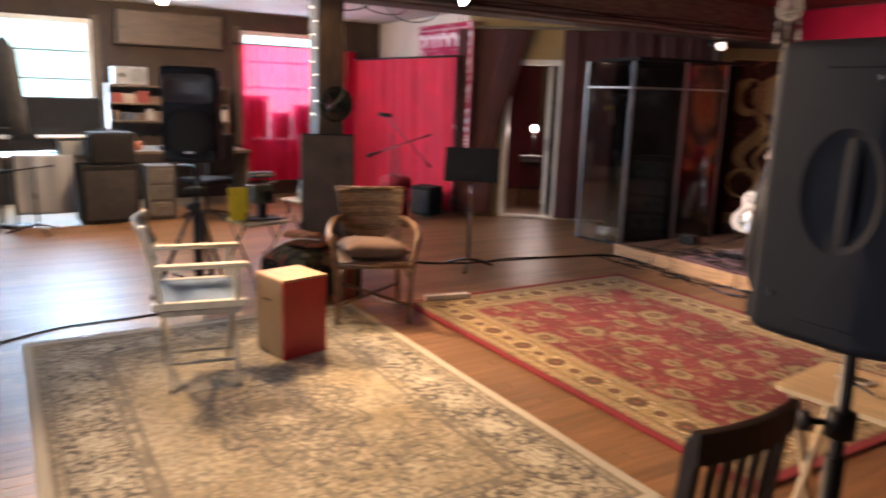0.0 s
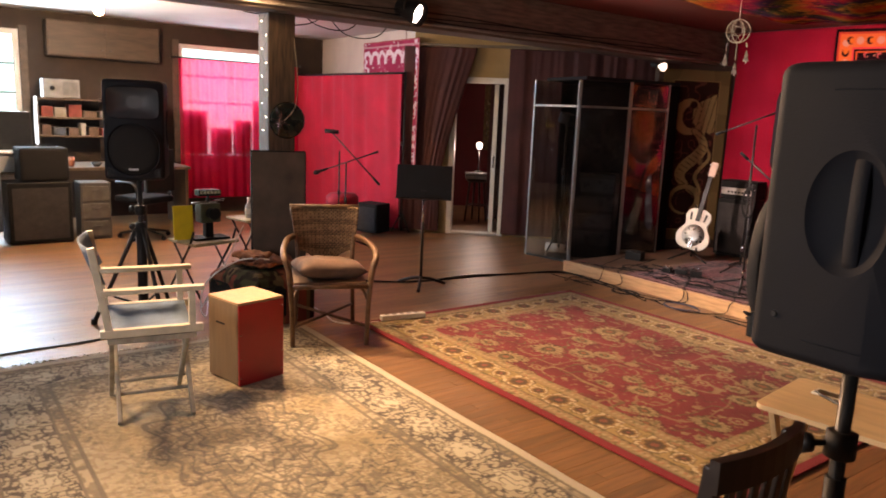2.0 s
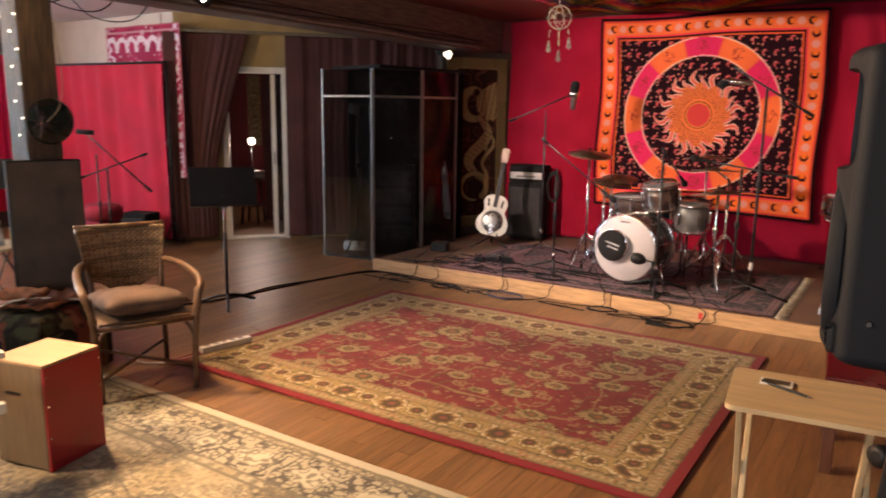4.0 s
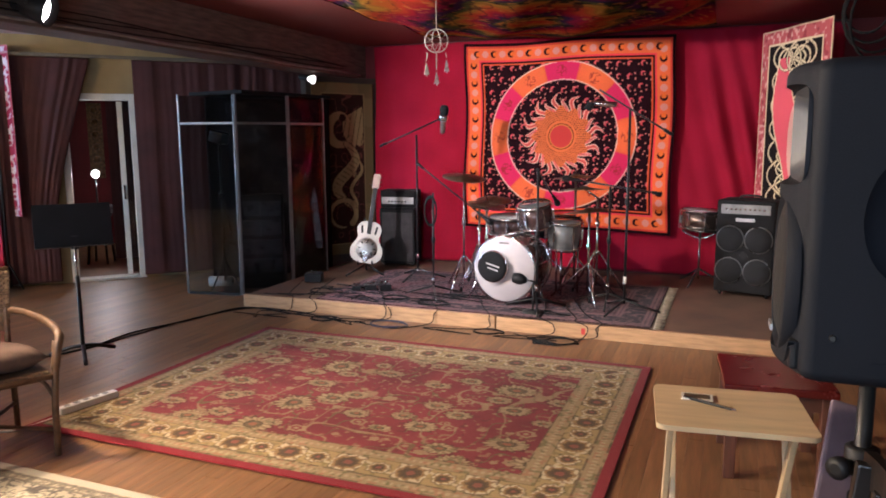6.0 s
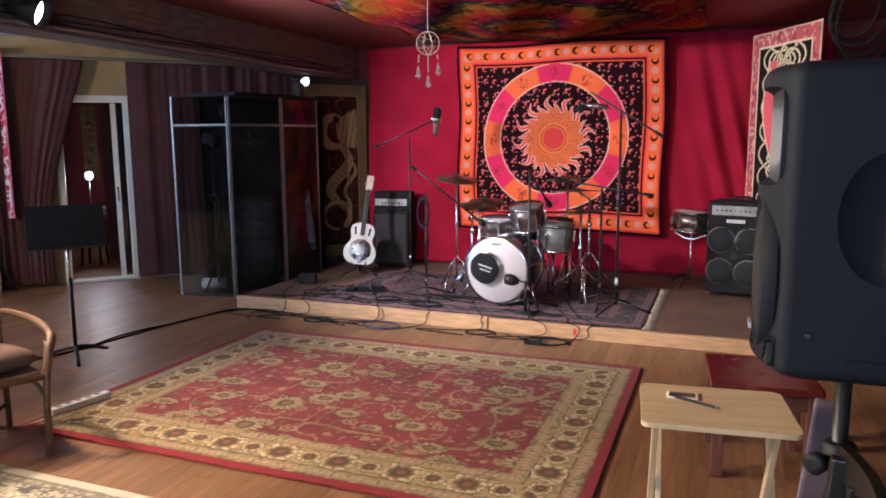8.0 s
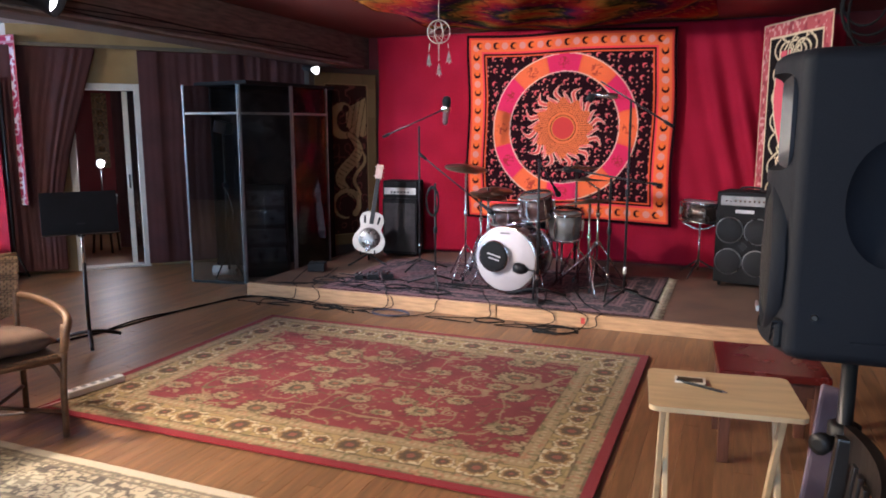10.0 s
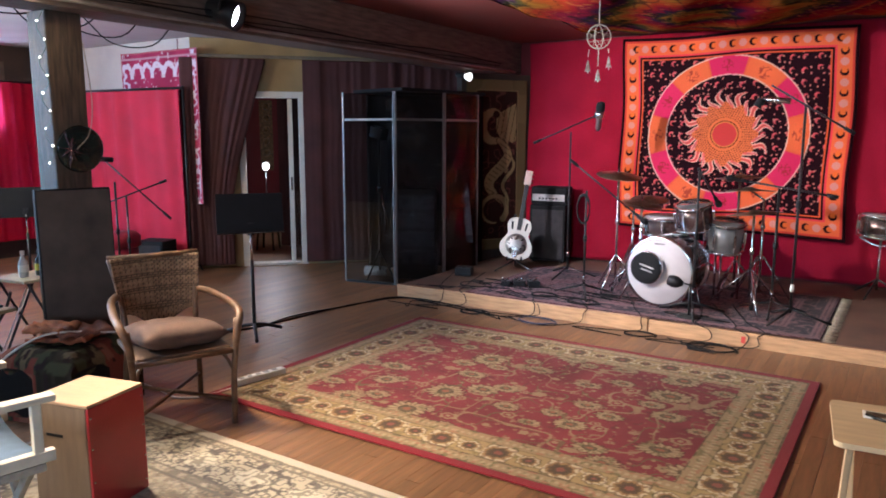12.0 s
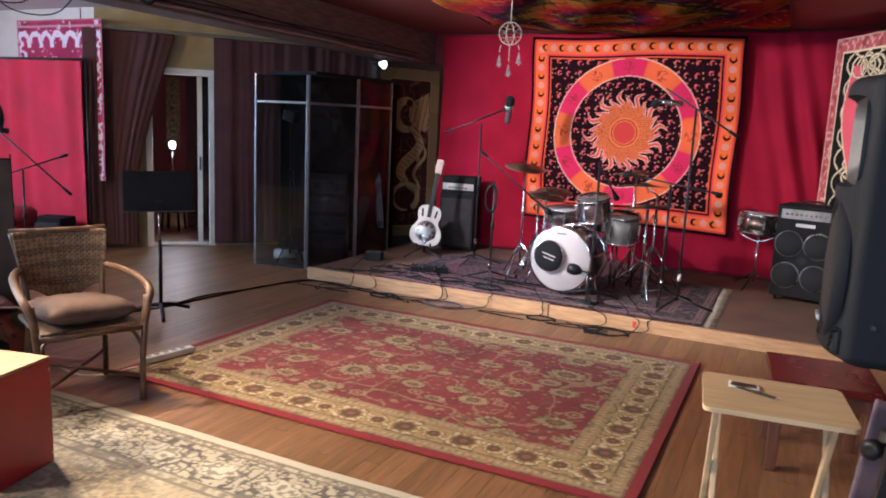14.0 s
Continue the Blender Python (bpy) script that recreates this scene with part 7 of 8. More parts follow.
for x, y, colr, lab in ((-5.0, 2.80, (0.55, 0.55, 0.52), "white spray bottle standing on the side table"), (-4.98, 2.90, (0.03, 0.03, 0.02), "dark bottle with a yellow label on the side table")):
    bt = thing("bottle", pose(x, y, 0.6105), lab, "bottle")
    part("body", lathe(BM(), [(0.028, 0), (0.030, 0.01), (0.030, 0.10), (0.012, 0.13), (0.012, 0.15)], None, 16), surface("bottle_%d" % int(colr[0] * 100), colr, 0.3), bt)
    part("cap", lathe(BM(), [(0.014, 0.15), (0.014, 0.175), (0.002, 0.178)], None, 12), black if colr[0] < 0.1 else white_paint, bt)
    part("label", lathe(BM(), [(0.0308, 0.035), (0.0312, 0.037), (0.0312, 0.08), (0.0308, 0.082)], None, 16), surface("yellow_card", (0.62, 0.46, 0.02), 0.6) if colr[0] < 0.1 else white_paint, bt)

# ---- desk wall by the windows ----
desk_wood = surface("desk_wood", (0.13, 0.085, 0.055), 0.5, vary=0.25, scale=5, stretch=(1, 6, 1))
dk = thing("work_desk", pose(-8.75, 2.45, 0), "long dark wooden work desk against the wall", "desk")
part("desktop", box(BM(), (0, 0, 0.77), (0.95, 1.75, 0.035), None, 0.006), desk_wood, dk)
for s in (-1, 1):
    part("side_panel", box(BM(), (0, s * 0.84, 0.376), (0.85, 0.03, 0.75), None, 0.004), desk_wood, dk)
sh = thing("wall_shelf", pose(-9.45, 2.55, 0), "dark wooden wall shelf crowded with small things", "shelf")
for z0 in (1.10, 1.33, 1.56):
    part("shelf_board", box(BM(), (0, 0, z0), (0.34, 1.55, 0.025), None, 0.004), desk_wood, sh)
for s in (-1, 0, 1):
    part("upright", box(BM(), (0.01, s * 0.77, 1.19), (0.30, 0.025, 0.80), None, 0.004), desk_wood, sh)
random.seed(11)
tints = [(0.25, 0.04, 0.03), (0.06, 0.06, 0.07), (0.35, 0.30, 0.24), (0.16, 0.10, 0.07), (0.08, 0.10, 0.13), (0.45, 0.42, 0.38)]
for z0 in (1.1125, 1.3425):
    y = 1.82
    while y < 3.2:
        w0, h0 = random.uniform(0.05, 0.16), random.uniform(0.08, 0.17)
        k = random.randrange(6)
        ob = part("storage_box", box(BM(), (-9.42, y + w0 / 2, z0 + h0 / 2), (0.22, w0, h0), None, 0.006), surface("box_tint_%d" % k, tints[k], 0.6, vary=0.2))
        tagged(ob, "small coloured box on the wall shelf", "box", "boxes on the shelf")
        y += w0 + random.uniform(0.01, 0.05)
rd = thing("radio", pose(-9.36, 2.05, 1.5725), "pale grey table radio standing on the shelf", "radio")
part("case", box(BM(), (0, 0, 0.12), (0.20, 0.42, 0.23), None, 0.012), surface("pale_grey_case", (0.24, 0.25, 0.25), 0.5), rd)
part("dial_panel", box(BM(), (0.102, 0.10, 0.12), (0.006, 0.17, 0.17), None, 0.002), surface("dial_face", (0.18, 0.19, 0.19), 0.4), rd)
part("knob", lathe(BM(), [(0.03, 0), (0.026, 0.02), (0.002, 0.022)], pose(0.10, -0.10, 0.12, 0, 90, 0), 14), black, rd)
cup_wood = surface("tan_cupboard", (0.085, 0.058, 0.040), 0.6, vary=0.2, scale=4, stretch=(1, 1, 6))
cb = thing("wall_cupboard", pose(-9.55, 2.62, 2.10), "brown wooden cupboard fixed high on the wall", "cupboard")
part("body", box(BM(), (0, 0, 0.22), (0.22, 1.36, 0.44), None, 0.01), cup_wood, cb)
for s in (-1, 1):
    d = part("door", box(BM(), (0.118, s * 0.335, 0.22), (0.016, 0.655, 0.41), None, 0.005), cup_wood, cb)
    part("knob", lathe(BM(), [(0.006, 0), (0.012, 0.014), (0.008, 0.022), (0.002, 0.023)], pose(0.126, s * 0.05, 0.10, 0, 90, 0), 12), steel, d)
tw = thing("drawer_tower", pose(-8.02, 2.12, 0), "translucent plastic drawer tower under the desk", "drawer tower")
part("case", box(BM(), (0, 0, 0.33), (0.34, 0.32, 0.64), None, 0.01), surface("grey_plastic", (0.09, 0.085, 0.08), 0.5), tw)
for k in range(3):
    d = part("drawer", box(BM(), (0.172, 0, 0.13 + 0.20 * k), (0.015, 0.28, 0.17), None, 0.006), surface("drawer_front", (0.13, 0.12, 0.11), 0.35), tw)
    part("handle", box(BM(), (0.184, 0, 0.16 + 0.20 * k), (0.012, 0.08, 0.014), None, 0.003), surface("grey_plastic", (0.09, 0.085, 0.08), 0.5), d)
for x, y, h0, colr, lab in ((-8.45, 1.98, 0.11, (0.30, 0.10, 0.06), "red drinking mug on the work desk"), (-8.40, 2.25, 0.05, (0.05, 0.05, 0.05), "low black bowl on the work desk")):
    ob = part("mug" if h0 > 0.1 else "bowl", lathe(BM(), [(0.03, 0), (0.04, 0.01), (0.042 if h0 > 0.1 else 0.07, h0), (0.036 if h0 > 0.1 else 0.064, h0), (0.034, 0.015)], pose(x, y, 0.788), 18), surface("glaze_%d" % int(colr[0] * 100), colr, 0.25))
    tagged(ob, lab, "mug" if h0 > 0.1 else "bowl")
oc = thing("office_chair", pose(-7.75, 2.62, 0, 0, 0, 30), "black office chair pushed to the desk", "office chair")
part("seat", box(BM(), (0, 0, 0.47), (0.46, 0.46, 0.08), None, 0.03), black_soft, oc)
part("backrest", box(BM(), (0.24, 0, 0.80), (0.06, 0.42, 0.48), None, 0.025), black_soft, oc)
part("column", tube(BM(), [(0, 0, 0.08), (0, 0, 0.43)], 0.025, 10), steel, oc)
for k in range(5):
    a = k * math.tau / 5
    lg = part("leg", tube(BM(), [(0, 0, 0.11), (0.28 * math.cos(a), 0.28 * math.sin(a), 0.06)], 0.016, 6), steel, oc)
    part("castor", lathe(BM(), [(0.024, -0.015), (0.028, 0), (0.024, 0.015)], pose(0.28 * math.cos(a), 0.28 * math.sin(a), 0.03, 90, 0, 0), 12), black, lg)
for s in (-1, 1):
    part("armrest", tube(BM(), curve_pts([(0.15, s * 0.24, 0.48), (0.14, s * 0.28, 0.66), (-0.12, s * 0.28, 0.67)], 4), 0.016, 6), black, oc)

bx = thing("amplifier_stack", pose(-8.0, 1.55, 0, 0, 0, 4), "black amplifier cabinets stacked by the window", "amplifier")
part("cabinet", box(BM(), (0, 0, 0.34), (0.42, 0.62, 0.66), None, 0.015), black_soft, bx)
part("cabinet", box(BM(), (0.02, 0.06, 0.86), (0.36, 0.48, 0.36), None, 0.03), black_soft, bx)
part("grille_cloth", box(BM(), (0.212, 0, 0.33), (0.008, 0.54, 0.56), None, 0.002), surface("dark_grille_cloth", (0.04, 0.035, 0.035), 0.9), bx)
part("handle", tube(BM(), curve_pts([(0.02, -0.08, 1.035), (0.02, -0.05, 1.06), (0.02, 0.16, 1.06), (0.02, 0.20, 1.035)], 4), 0.008, 6), black, bx)
wt = thing("window_table", pose(-8.45, 0.98, 0), "dark table under the window with equipment", "table")
part("tabletop", box(BM(), (0, 0, 0.74), (0.75, 1.10, 0.03), None, 0.005), desk_wood, wt)
for s in (-1, 1):
    for q in (-1, 1):
        part("leg", box(BM(), (s * 0.34, q * 0.50, 0.363), (0.05, 0.05, 0.724), None, 0.005), desk_wood, wt)
mo = thing("monitor", pose(-8.62, 1.12, 0.755), "large dark flat screen standing before the window", "monitor")
part("screen", box(BM(), (0, 0, 0.39), (0.05, 0.98, 0.52), None, 0.01), black, mo)
part("display", box(BM(), (0.027, 0, 0.39), (0.004, 0.94, 0.48)), surface("dark_display", (0.02, 0.022, 0.025), 0.15, vary=0.05, bump=0), mo)
part("neck", box(BM(), (-0.02, 0, 0.09), (0.04, 0.10, 0.16), None, 0.006), black, mo)
part("foot", box(BM(), (0, 0, 0.008), (0.22, 0.36, 0.016), None, 0.006), black, mo)
pr = thing("printer", pose(-8.22, 1.28, 0.755), "pale grey printer with an open lid", "printer")
part("case", box(BM(), (0, 0, 0.09), (0.30, 0.38, 0.17), None, 0.012), surface("pale_grey_case", (0.24, 0.25, 0.25), 0.5), pr)
part("lid", box(BM(), (0.0, -0.12, 0.215), (0.32, 0.55, 0.02), None, 0.005), white_paint, pr)
part("lid_prop", box(BM(), (-0.12, 0.05, 0.19), (0.02, 0.10, 0.04), None, 0.004), surface("pale_grey_case", (0.24, 0.25, 0.25), 0.5), pr)
ob = sheet("white_dust_sheet", 0.62, 0.66, 0.03, lambda x, y: np.tile(np.array((0.30, 0.31, 0.32)), (len(x), 1)), print_cloth, lift=folds(0.02, 14, 2))
hang(ob, (-7.98, 0.62), (-7.98, 1.20), 0.78, 0.66)
tagged(ob, "pale dust sheet hanging over the window table", "dust sheet")

ms = music_stand(-7.72, 0.36, 80, 1.24, -12, "black music stand holding a sheet of music")
sm = thing("sheet_music", (Matrix.Translation((-7.72, 0.36, 0)) @ pose(0, 0, 0, 0, 0, 80) @ pose(0, 0.005, 1.245, -12, 0, 0)), "cream sheet of printed music on the stand", "sheet music")
part("paper", box(BM(), (0, 0.0, 0), (0.30, 0.004, 0.24)), surface("cream_paper", (0.55, 0.49, 0.38), 0.8), sm)
for k in range(6):
    part("stave", box(BM(), (0, -0.0035, 0.09 - 0.036 * k), (0.26, 0.002, 0.012)), surface("ink_grey", (0.12, 0.11, 0.10), 0.8), sm)
ct = thing("coat_stand", pose(-7.95, 0.62, 0), "dark coat hanging on a thin stand by the window", "coat stand")
part("pole", tube(BM(), [(0, 0, 0.02), (0, 0, 2.0)], 0.014, 8), steel, ct)
part("base", lathe(BM(), [(0.17, 0), (0.17, 0.015), (0.03, 0.03)]), steel, ct)
part("coat", lathe(BM(), [(0.02, 2.02), (0.05, 1.98), (0.11, 1.88), (0.13, 1.6), (0.15, 1.25), (0.16, 1.02), (0.13, 1.01)], pose(0, 0, 0, 0, 0, 0) @ Matrix.Diagonal((0.8, 1.15, 1, 1)), 18), surface("coat_cloth", (0.03, 0.032, 0.036), 0.95, vary=0.25, bump=0.15), ct)
hn = thing("brass_horn", pose(-8.1, 0.08, 0, 0, 0, 0), "brass horn resting on a stand by the window", "horn")
part("bell", lathe(BM(), [(0.22, 0.0), (0.20, -0.03), (0.11, -0.12), (0.06, -0.24), (0.04, -0.40), (0.036, -0.40), (0.055, -0.24), (0.10, -0.13), (0.19, -0.04)], pose(0.06, 0, 1.78, 12, 62, 0), 28), surface("horn_brass", (0.42, 0.24, 0.08), 0.35, 0.9, vary=0.2), hn)
part("coil", tube(BM(), [(0.0, 0.17 * math.cos(k * 0.3), 1.55 + 0.19 * math.sin(k * 0.3)) for k in range(36)], 0.022, 8), surface("horn_brass", (0.42, 0.24, 0.08), 0.35, 0.9), hn)
part("stand_pole", tube(BM(), [(0, 0, 0.02), (0, 0, 1.5)], 0.014, 8), steel, hn)
part("stand_base", lathe(BM(), [(0.18, 0), (0.18, 0.015), (0.03, 0.03)]), steel, hn)
part("yellow_cloth", pillow(0.20, 0.16, 0.08, 5), surface("yellow_card", (0.62, 0.46, 0.02), 0.6), hn).location = (0.14, 0.02, 1.45)

# ---- table and case by the blanket ----
lt = thing("work_table", pose(-5.35, -0.62, 0, 0, 0, 6), "brown wooden table with a lower shelf", "table")
oak = surface("brown_table_wood", (0.12, 0.075, 0.04), 0.4, vary=0.2, scale=5, stretch=(1, 6, 1))
part("tabletop", box(BM(), (0, 0, 0.74), (0.50, 0.95, 0.03), None, 0.006), oak, lt)
part("apron", box(BM(), (0.22, 0, 0.685), (0.02, 0.85, 0.08), None, 0.004), oak, lt)
part("lower_shelf", box(BM(), (0, 0, 0.22), (0.44, 0.86, 0.025), None, 0.005), oak, lt)
for s in (-1, 1):
    for q in (-1, 1):
        part("leg", box(BM(), (s * 0.21, q * 0.43, 0.362), (0.05, 0.05, 0.724), None, 0.006), oak, lt)
pl = part("plate", lathe(BM(), [(0.05, 0), (0.09, 0.006), (0.13, 0.024), (0.125, 0.026), (0.08, 0.012)], pose(-5.22, -0.40, 0.7555), 26), surface("straw_glaze", (0.45, 0.38, 0.18), 0.4))
tagged(pl, "straw-yellow plate on the brown table", "plate")
for k, (dy, h0) in enumerate(((-0.12, 0.16), (0.02, 0.11), (0.16, 0.19), (-0.28, 0.13))):
    jr = thing("glass_jar", pose(-5.30, -0.62 + dy, 0.233), "clear glass jar standing on the lower shelf", "jar", "jars on the shelf")
    part("glass", lathe(BM(), [(0.035, 0), (0.042, 0.01), (0.042, h0 - 0.03), (0.03, h0)], None, 16), surface("grey_glass", (0.35, 0.38, 0.40), 0.1, bump=0), jr)
    part("lid", lathe(BM(), [(0.033, h0), (0.033, h0 + 0.02), (0.002, h0 + 0.022)], None, 16), chrome, jr)
paper = part("paper_sheet", box(BM(), (-5.10, -0.45, 0.30), (0.006, 0.28, 0.17), Matrix.Rotation(radians(-6), 3, "Y")), surface("cream_paper", (0.55, 0.49, 0.38), 0.8))
tagged(paper, "cream sheet of paper propped on the lower shelf", "paper")

kc = thing("slanted_cabinet", pose(-5.05, 0.0, 0, 0, 0, 92), "tall black slanted equipment cabinet with stepped front", "cabinet")
prof = [(-0.22, 0), (0.24, 0), (0.24, 0.34), (0.16, 0.36), (0.10, 0.66), (0.02, 0.68), (-0.04, 1.05), (-0.22, 1.08)]
for s in (-1, 1):
    part("side_panel", plate(BM(), prof, s * 0.24 - 0.012, s * 0.24 + 0.012, pose(0, 0, 0, 90, 0, 0)), black_soft, kc)
for a, e in (((0.225, 0.05), (0.225, 0.32)), ((0.15, 0.37), (0.09, 0.65)), ((0.01, 0.70), (-0.05, 1.04))):
    c = Vector(((a[0] + e[0]) / 2, 0, (a[1] + e[1]) / 2))
    d = Vector((e[0] - a[0], 0, e[1] - a[1]))
    part("front_panel", box(BM(), c, (0.02, 0.455, d.length), Matrix.Rotation(math.atan2(d.x, d.z), 3, "Y"), 0.003), black, kc)
part("top_board", box(BM(), (-0.12, 0, 1.085), (0.22, 0.50, 0.025), None, 0.004), black_soft, kc)
part("back_panel", box(BM(), (-0.225, 0, 0.53), (0.015, 0.47, 1.04)), black_soft, kc)

tp = thing("camera_tripod", pose(-6.5, -0.44, 0), "silver camera tripod standing before the blanket", "tripod")
alu = surface("aluminium", (0.55, 0.55, 0.55), 0.35, 0.9)
for k in range(3):
    a = k * math.tau / 3 + 0.3
    lg = part("leg", tube(BM(), [(0.03 * math.cos(a), 0.03 * math.sin(a), 1.12), (0.34 * math.cos(a), 0.34 * math.sin(a), 0.01)], 0.014, 8), alu, tp)
    part("leg_lock", rod(BM(), (0.16 * math.cos(a), 0.16 * math.sin(a), 0.66), (0.175 * math.cos(a), 0.175 * math.sin(a), 0.60), 0.02), black, lg)
part("column", tube(BM(), [(0, 0, 0.85), (0, 0, 1.28)], 0.014, 8), alu, tp)
part("head", box(BM(), (0, 0, 1.32), (0.09, 0.09, 0.10), None, 0.012), black, tp)
part("pan_handle", tube(BM(), [(0, 0, 1.33), (0.22, -0.05, 1.26)], 0.008, 6), black, tp)

# easel with a drawing sheet, and clutter on the table
ea = thing("easel", pose(-5.75, -1.02, 0, 0, 0, 85), "thin black easel holding a white sheet", "easel")
part("sheet", box(BM(), (0, 0, 1.30), (0.34, 0.006, 0.44), Matrix.Rotation(radians(-10), 3, "X"), 0.001), white_paint, ea)
for a in (0.4, 2.5, 4.6):
    part("leg", tube(BM(), [(0, 0.02, 1.15), (0.30 * math.cos(a), 0.30 * math.sin(a), 0.01)], 0.010, 6), steel, ea)
part("ledge", box(BM(), (0, -0.05, 1.07), (0.36, 0.05, 0.012), None, 0.003), steel, ea)
for x, y, h0, r0 in ((-5.28, -0.72, 0.20, 0.035), (-5.42, -0.30, 0.26, 0.030), (-5.25, -0.95, 0.16, 0.045)):
    bt = thing("bottle", pose(x, y, 0.7555), "clear plastic bottle standing on the brown table", "bottle", "bottles on the table")
    part("body", lathe(BM(), [(r0 * 0.9, 0), (r0, 0.01), (r0, h0 * 0.6), (r0 * 0.35, h0 * 0.85), (r0 * 0.35, h0)], None, 16), surface("clear_grey_plastic", (0.30, 0.34, 0.38), 0.12, bump=0), bt)
    part("cap", lathe(BM(), [(r0 * 0.4, h0), (r0 * 0.4, h0 + 0.018), (0.002, h0 + 0.02)], None, 12), white_paint, bt)

# ---- behind the doorway ----
def in_room(s, d, z=0.0, turn=0.0):
    return DIAG @ pose(s, d, z, 0, 0, turn)


bs = thing("bar_stool", in_room(0.80, 1.30), "dark wooden stool in the small back room", "stool")
part("seat", lathe(BM(), [(0.15, 0.60), (0.16, 0.61), (0.16, 0.64), (0.002, 0.645)], None, 20), ebony, bs)
for k in range(4):
    a = k * math.tau / 4 + 0.4
    part("leg", tube(BM(), [(0.11 * math.cos(a), 0.11 * math.sin(a), 0.6), (0.17 * math.cos(a), 0.17 * math.sin(a), 0.0)], 0.016, 8), ebony, bs)
    a2 = a + math.tau / 4
    part("rung", tube(BM(), [(0.15 * math.cos(a), 0.15 * math.sin(a), 0.25), (0.15 * math.cos(a2), 0.15 * math.sin(a2), 0.25)], 0.010, 6), ebony, bs)
kb = thing("keyboard_case", in_room(0.82, 1.30, 0.645, 6), "flat grey case lying on the stool", "case")
part("case", box(BM(), (0, 0, 0.045), (0.40, 0.26, 0.09), None, 0.012), surface("grey_panel", (0.22, 0.22, 0.22), 0.4, 0.5), kb)
part("lid_line", box(BM(), (0, 0, 0.055), (0.404, 0.264, 0.006)), black, kb)
gl = thing("globe_lamp", in_room(0.80, 1.45, 0.735), "small glowing white globe lamp in the back room", "lamp")
part("globe", lathe(BM(), [(0.02, 0.345), (0.040, 0.365), (0.048, 0.40), (0.040, 0.435), (0.01, 0.45)], None, 20), glowing("globe_glow", (1.0, 0.96, 0.9), 1.6), gl)
part("stem", tube(BM(), [(0, 0, 0.0), (0, 0, 0.35)], 0.010, 8), steel, gl)
part("base", lathe(BM(), [(0.06, 0), (0.06, 0.012), (0.02, 0.02)], None, 18), steel, gl)
pic = thing("gilt_carving", in_room(0.84, 3.10), "narrow gilt carved panel on the maroon wall", "wall panel")
part("panel", box(BM(), (0, 0.02, 1.55), (0.20, 0.03, 1.1), None, 0.006), surface("old_gilt", (0.20, 0.12, 0.05), 0.5, 0.4, vary=0.4, scale=30, bump=0.3), pic)
for k in range(6):
    part("boss", lathe(BM(), [(0.05, 0), (0.045, 0.02), (0.002, 0.03)], pose(0, 0.005, 1.10 + 0.18 * k, 90, 0, 0), 12), surface("old_gilt", (0.20, 0.12, 0.05), 0.5, 0.4), pic)
dk2 = sheet("room_curtain", 0.5, 2.3, 0.03, lambda x, y: np.zeros((len(x), 3)), dark_cloth, lift=folds(0.03, 30, 2))
a, e = in_room(0.98, 0.9).translation, in_room(1.45, 0.9).translation
hang(dk2, a[:2], e[:2], 2.4, 2.3)
tagged(dk2, "dark curtain hanging inside the back room", "curtain")
sb = thing("floor_box", pose(-7.15, 5.35, 0, 0, 0, 20), "small black amplifier on the floor by the backdrop", "amplifier")
part("case", box(BM(), (0, 0, 0.20), (0.34, 0.28, 0.38), None, 0.015), black_soft, sb)
part("grille_cloth", box(BM(), (0, -0.143, 0.19), (0.28, 0.008, 0.30)), surface("dark_grille_cloth", (0.04, 0.035, 0.035), 0.9), sb)
rc = thing("red_stool", pose(-6.9, 4.75, 0), "round red upholstered stool before the backdrop", "stool")
part("cushion", lathe(BM(), [(0.16, 0.40), (0.20, 0.42), (0.20, 0.52), (0.16, 0.56), (0.002, 0.57)], None, 24), surface("red_velvet", (0.30, 0.01, 0.03), 0.9), rc)
part("base", lathe(BM(), [(0.17, 0.0), (0.17, 0.40), (0.15, 0.40)], None, 24), surface("red_velvet", (0.30, 0.01, 0.03), 0.9), rc)

# ---- floor boards ----
random.seed(3)
BW = 0.083
board_meshes = {}


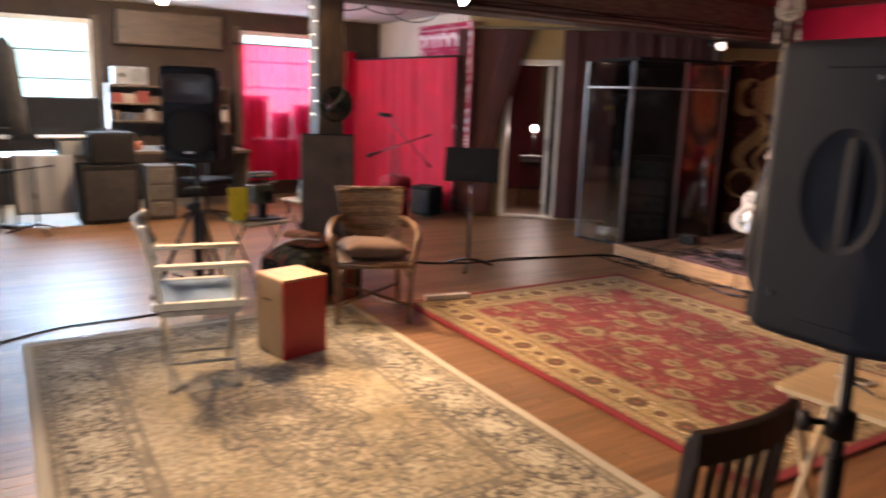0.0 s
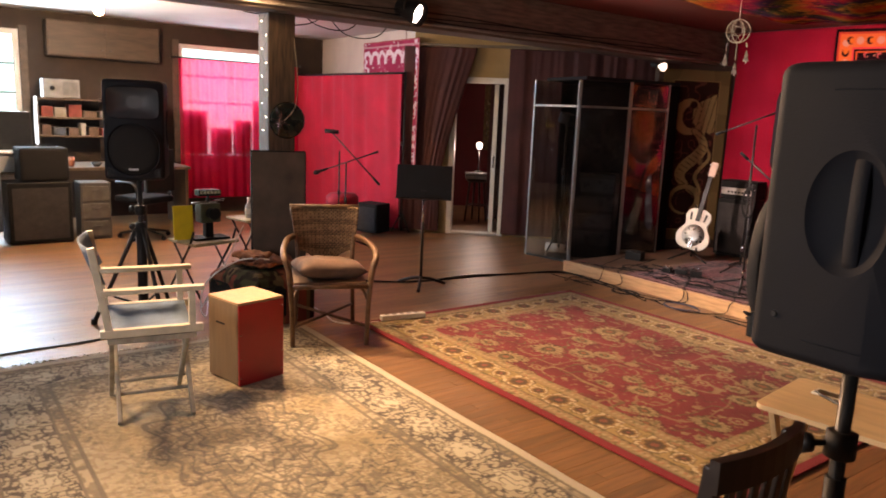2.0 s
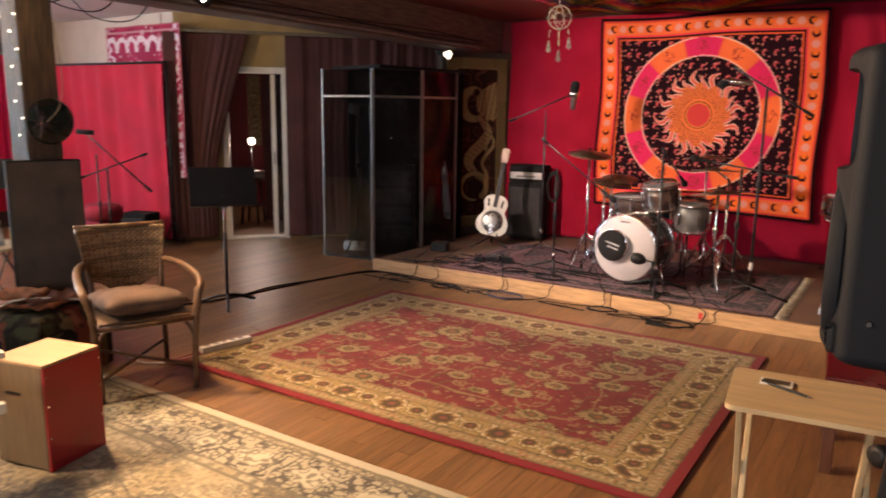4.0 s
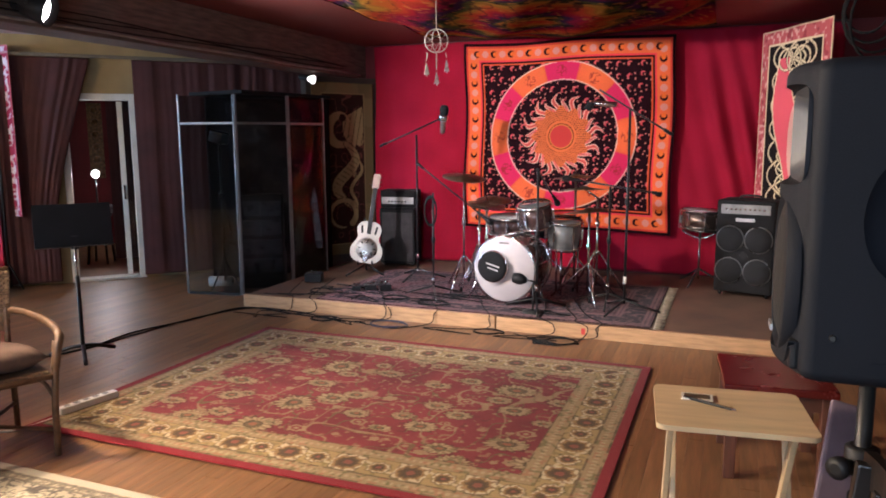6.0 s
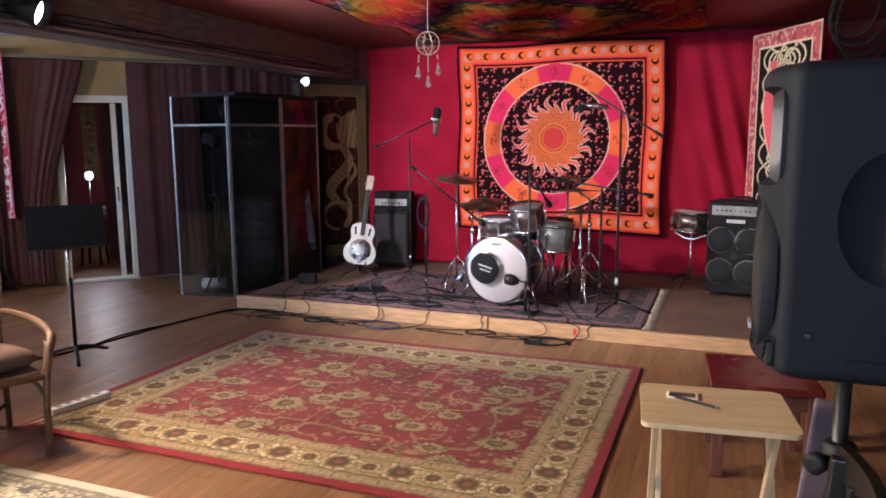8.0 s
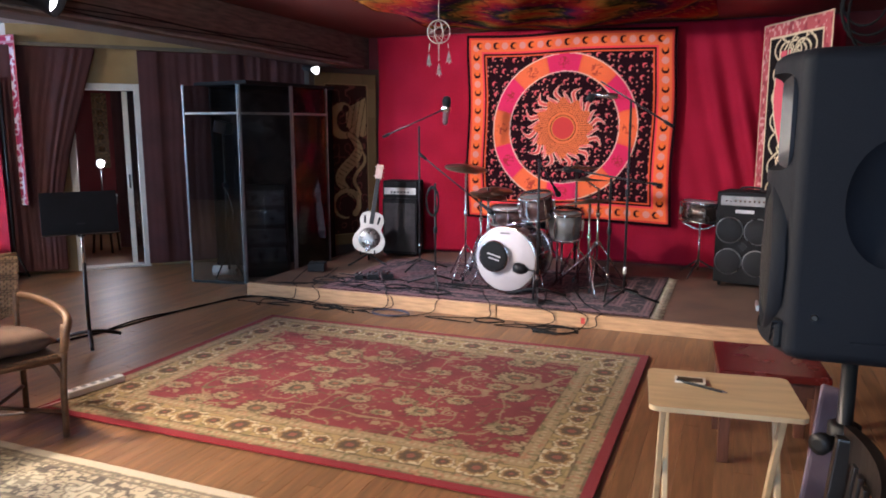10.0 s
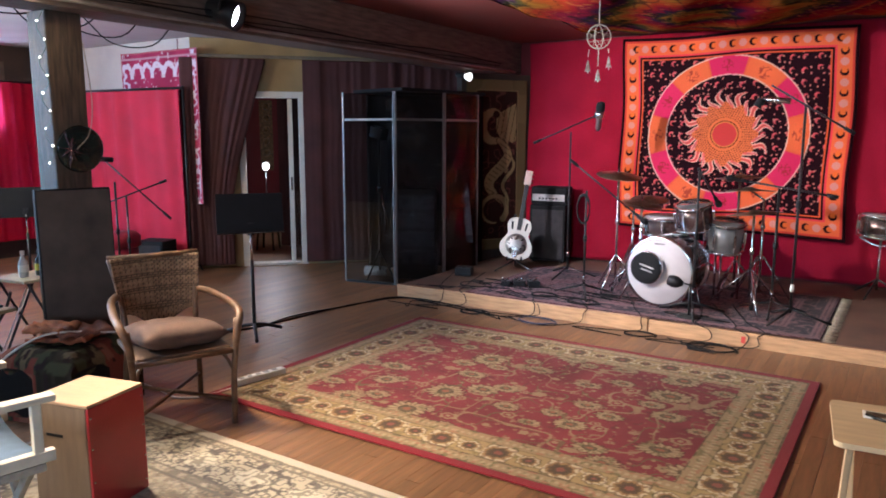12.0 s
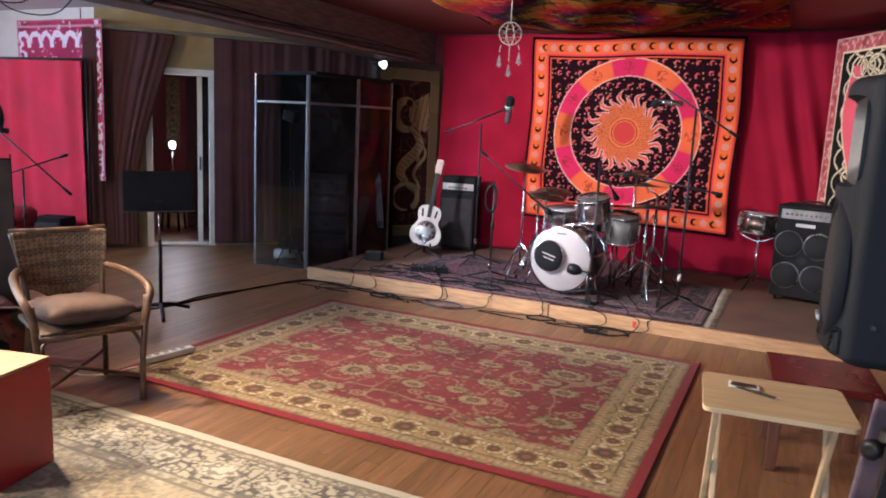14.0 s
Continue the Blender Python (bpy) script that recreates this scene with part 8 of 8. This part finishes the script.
def board_mesh(length):
    key = round(length, 2)
    if key not in board_meshes:
        b = BM()
        box(b, (0, 0, -0.006), (BW - 0.0012, key - 0.002, 0.012))
        bmesh.ops.bevel(b, geom=[e for e in b.edges if e.verts[0].co.z > -0.001 and e.verts[1].co.z > -0.001], offset=0.0006, segments=1, affect="EDGES")
        me = bpy.data.meshes.new("floor_board")
        b.to_mesh(me)
        b.free()
        me.materials.append(floor_mat)
        board_meshes[key] = me
    return board_meshes[key]


rest_v, rest_f = [], []
singles = 0
x = ROOM_W + BW / 2
while x < ROOM_E:
    y = ROOM_S - random.random() * 1.5
    while y < 10.2:
        L = random.choice((1.4, 1.7, 2.0, 2.3))
        c = y + L / 2
        if -4.9 < x < 0.9 and 0.2 < c < 5.9 and singles < 300 and abs(x + 2.0) < 2.95:
            ob = new("floor_board", board_mesh(L))
            ob.parent = floor
            ob.location = (x, c, 0)
            singles += 1
        else:
            i, w0, l0 = len(rest_v), BW / 2 - 0.0006, L / 2 - 0.001
            rest_v += [(x - w0, c - l0, 0), (x + w0, c - l0, 0), (x + w0, c + l0, 0), (x - w0, c + l0, 0), (x - w0, c - l0, -0.01), (x + w0, c - l0, -0.01), (x + w0, c + l0, -0.01), (x - w0, c + l0, -0.01)]
            rest_f += [(i, i + 1, i + 2, i + 3), (i, i + 4, i + 5, i + 1), (i + 1, i + 5, i + 6, i + 2), (i + 2, i + 6, i + 7, i + 3), (i + 3, i + 7, i + 4, i)]
        y += L
    x += BW
me = bpy.data.meshes.new("floor_boards")
me.from_pydata(rest_v, [], rest_f)
island = floor_mat.copy()
island.name = "oak_floor_far"
nodes, links = island.node_tree.nodes, island.node_tree.links
for nd in list(nodes):
    if nd.bl_idname == "ShaderNodeObjectInfo":
        geo = nodes.new("ShaderNodeNewGeometry")
        for lk in list(links):
            if lk.from_node == nd:
                links.new(geo.outputs["Random Per Island"], lk.to_socket)
me.materials.append(island)
ob = new("floor_boards", me)
ob.parent = floor
tagged(ob, kind="stuff")
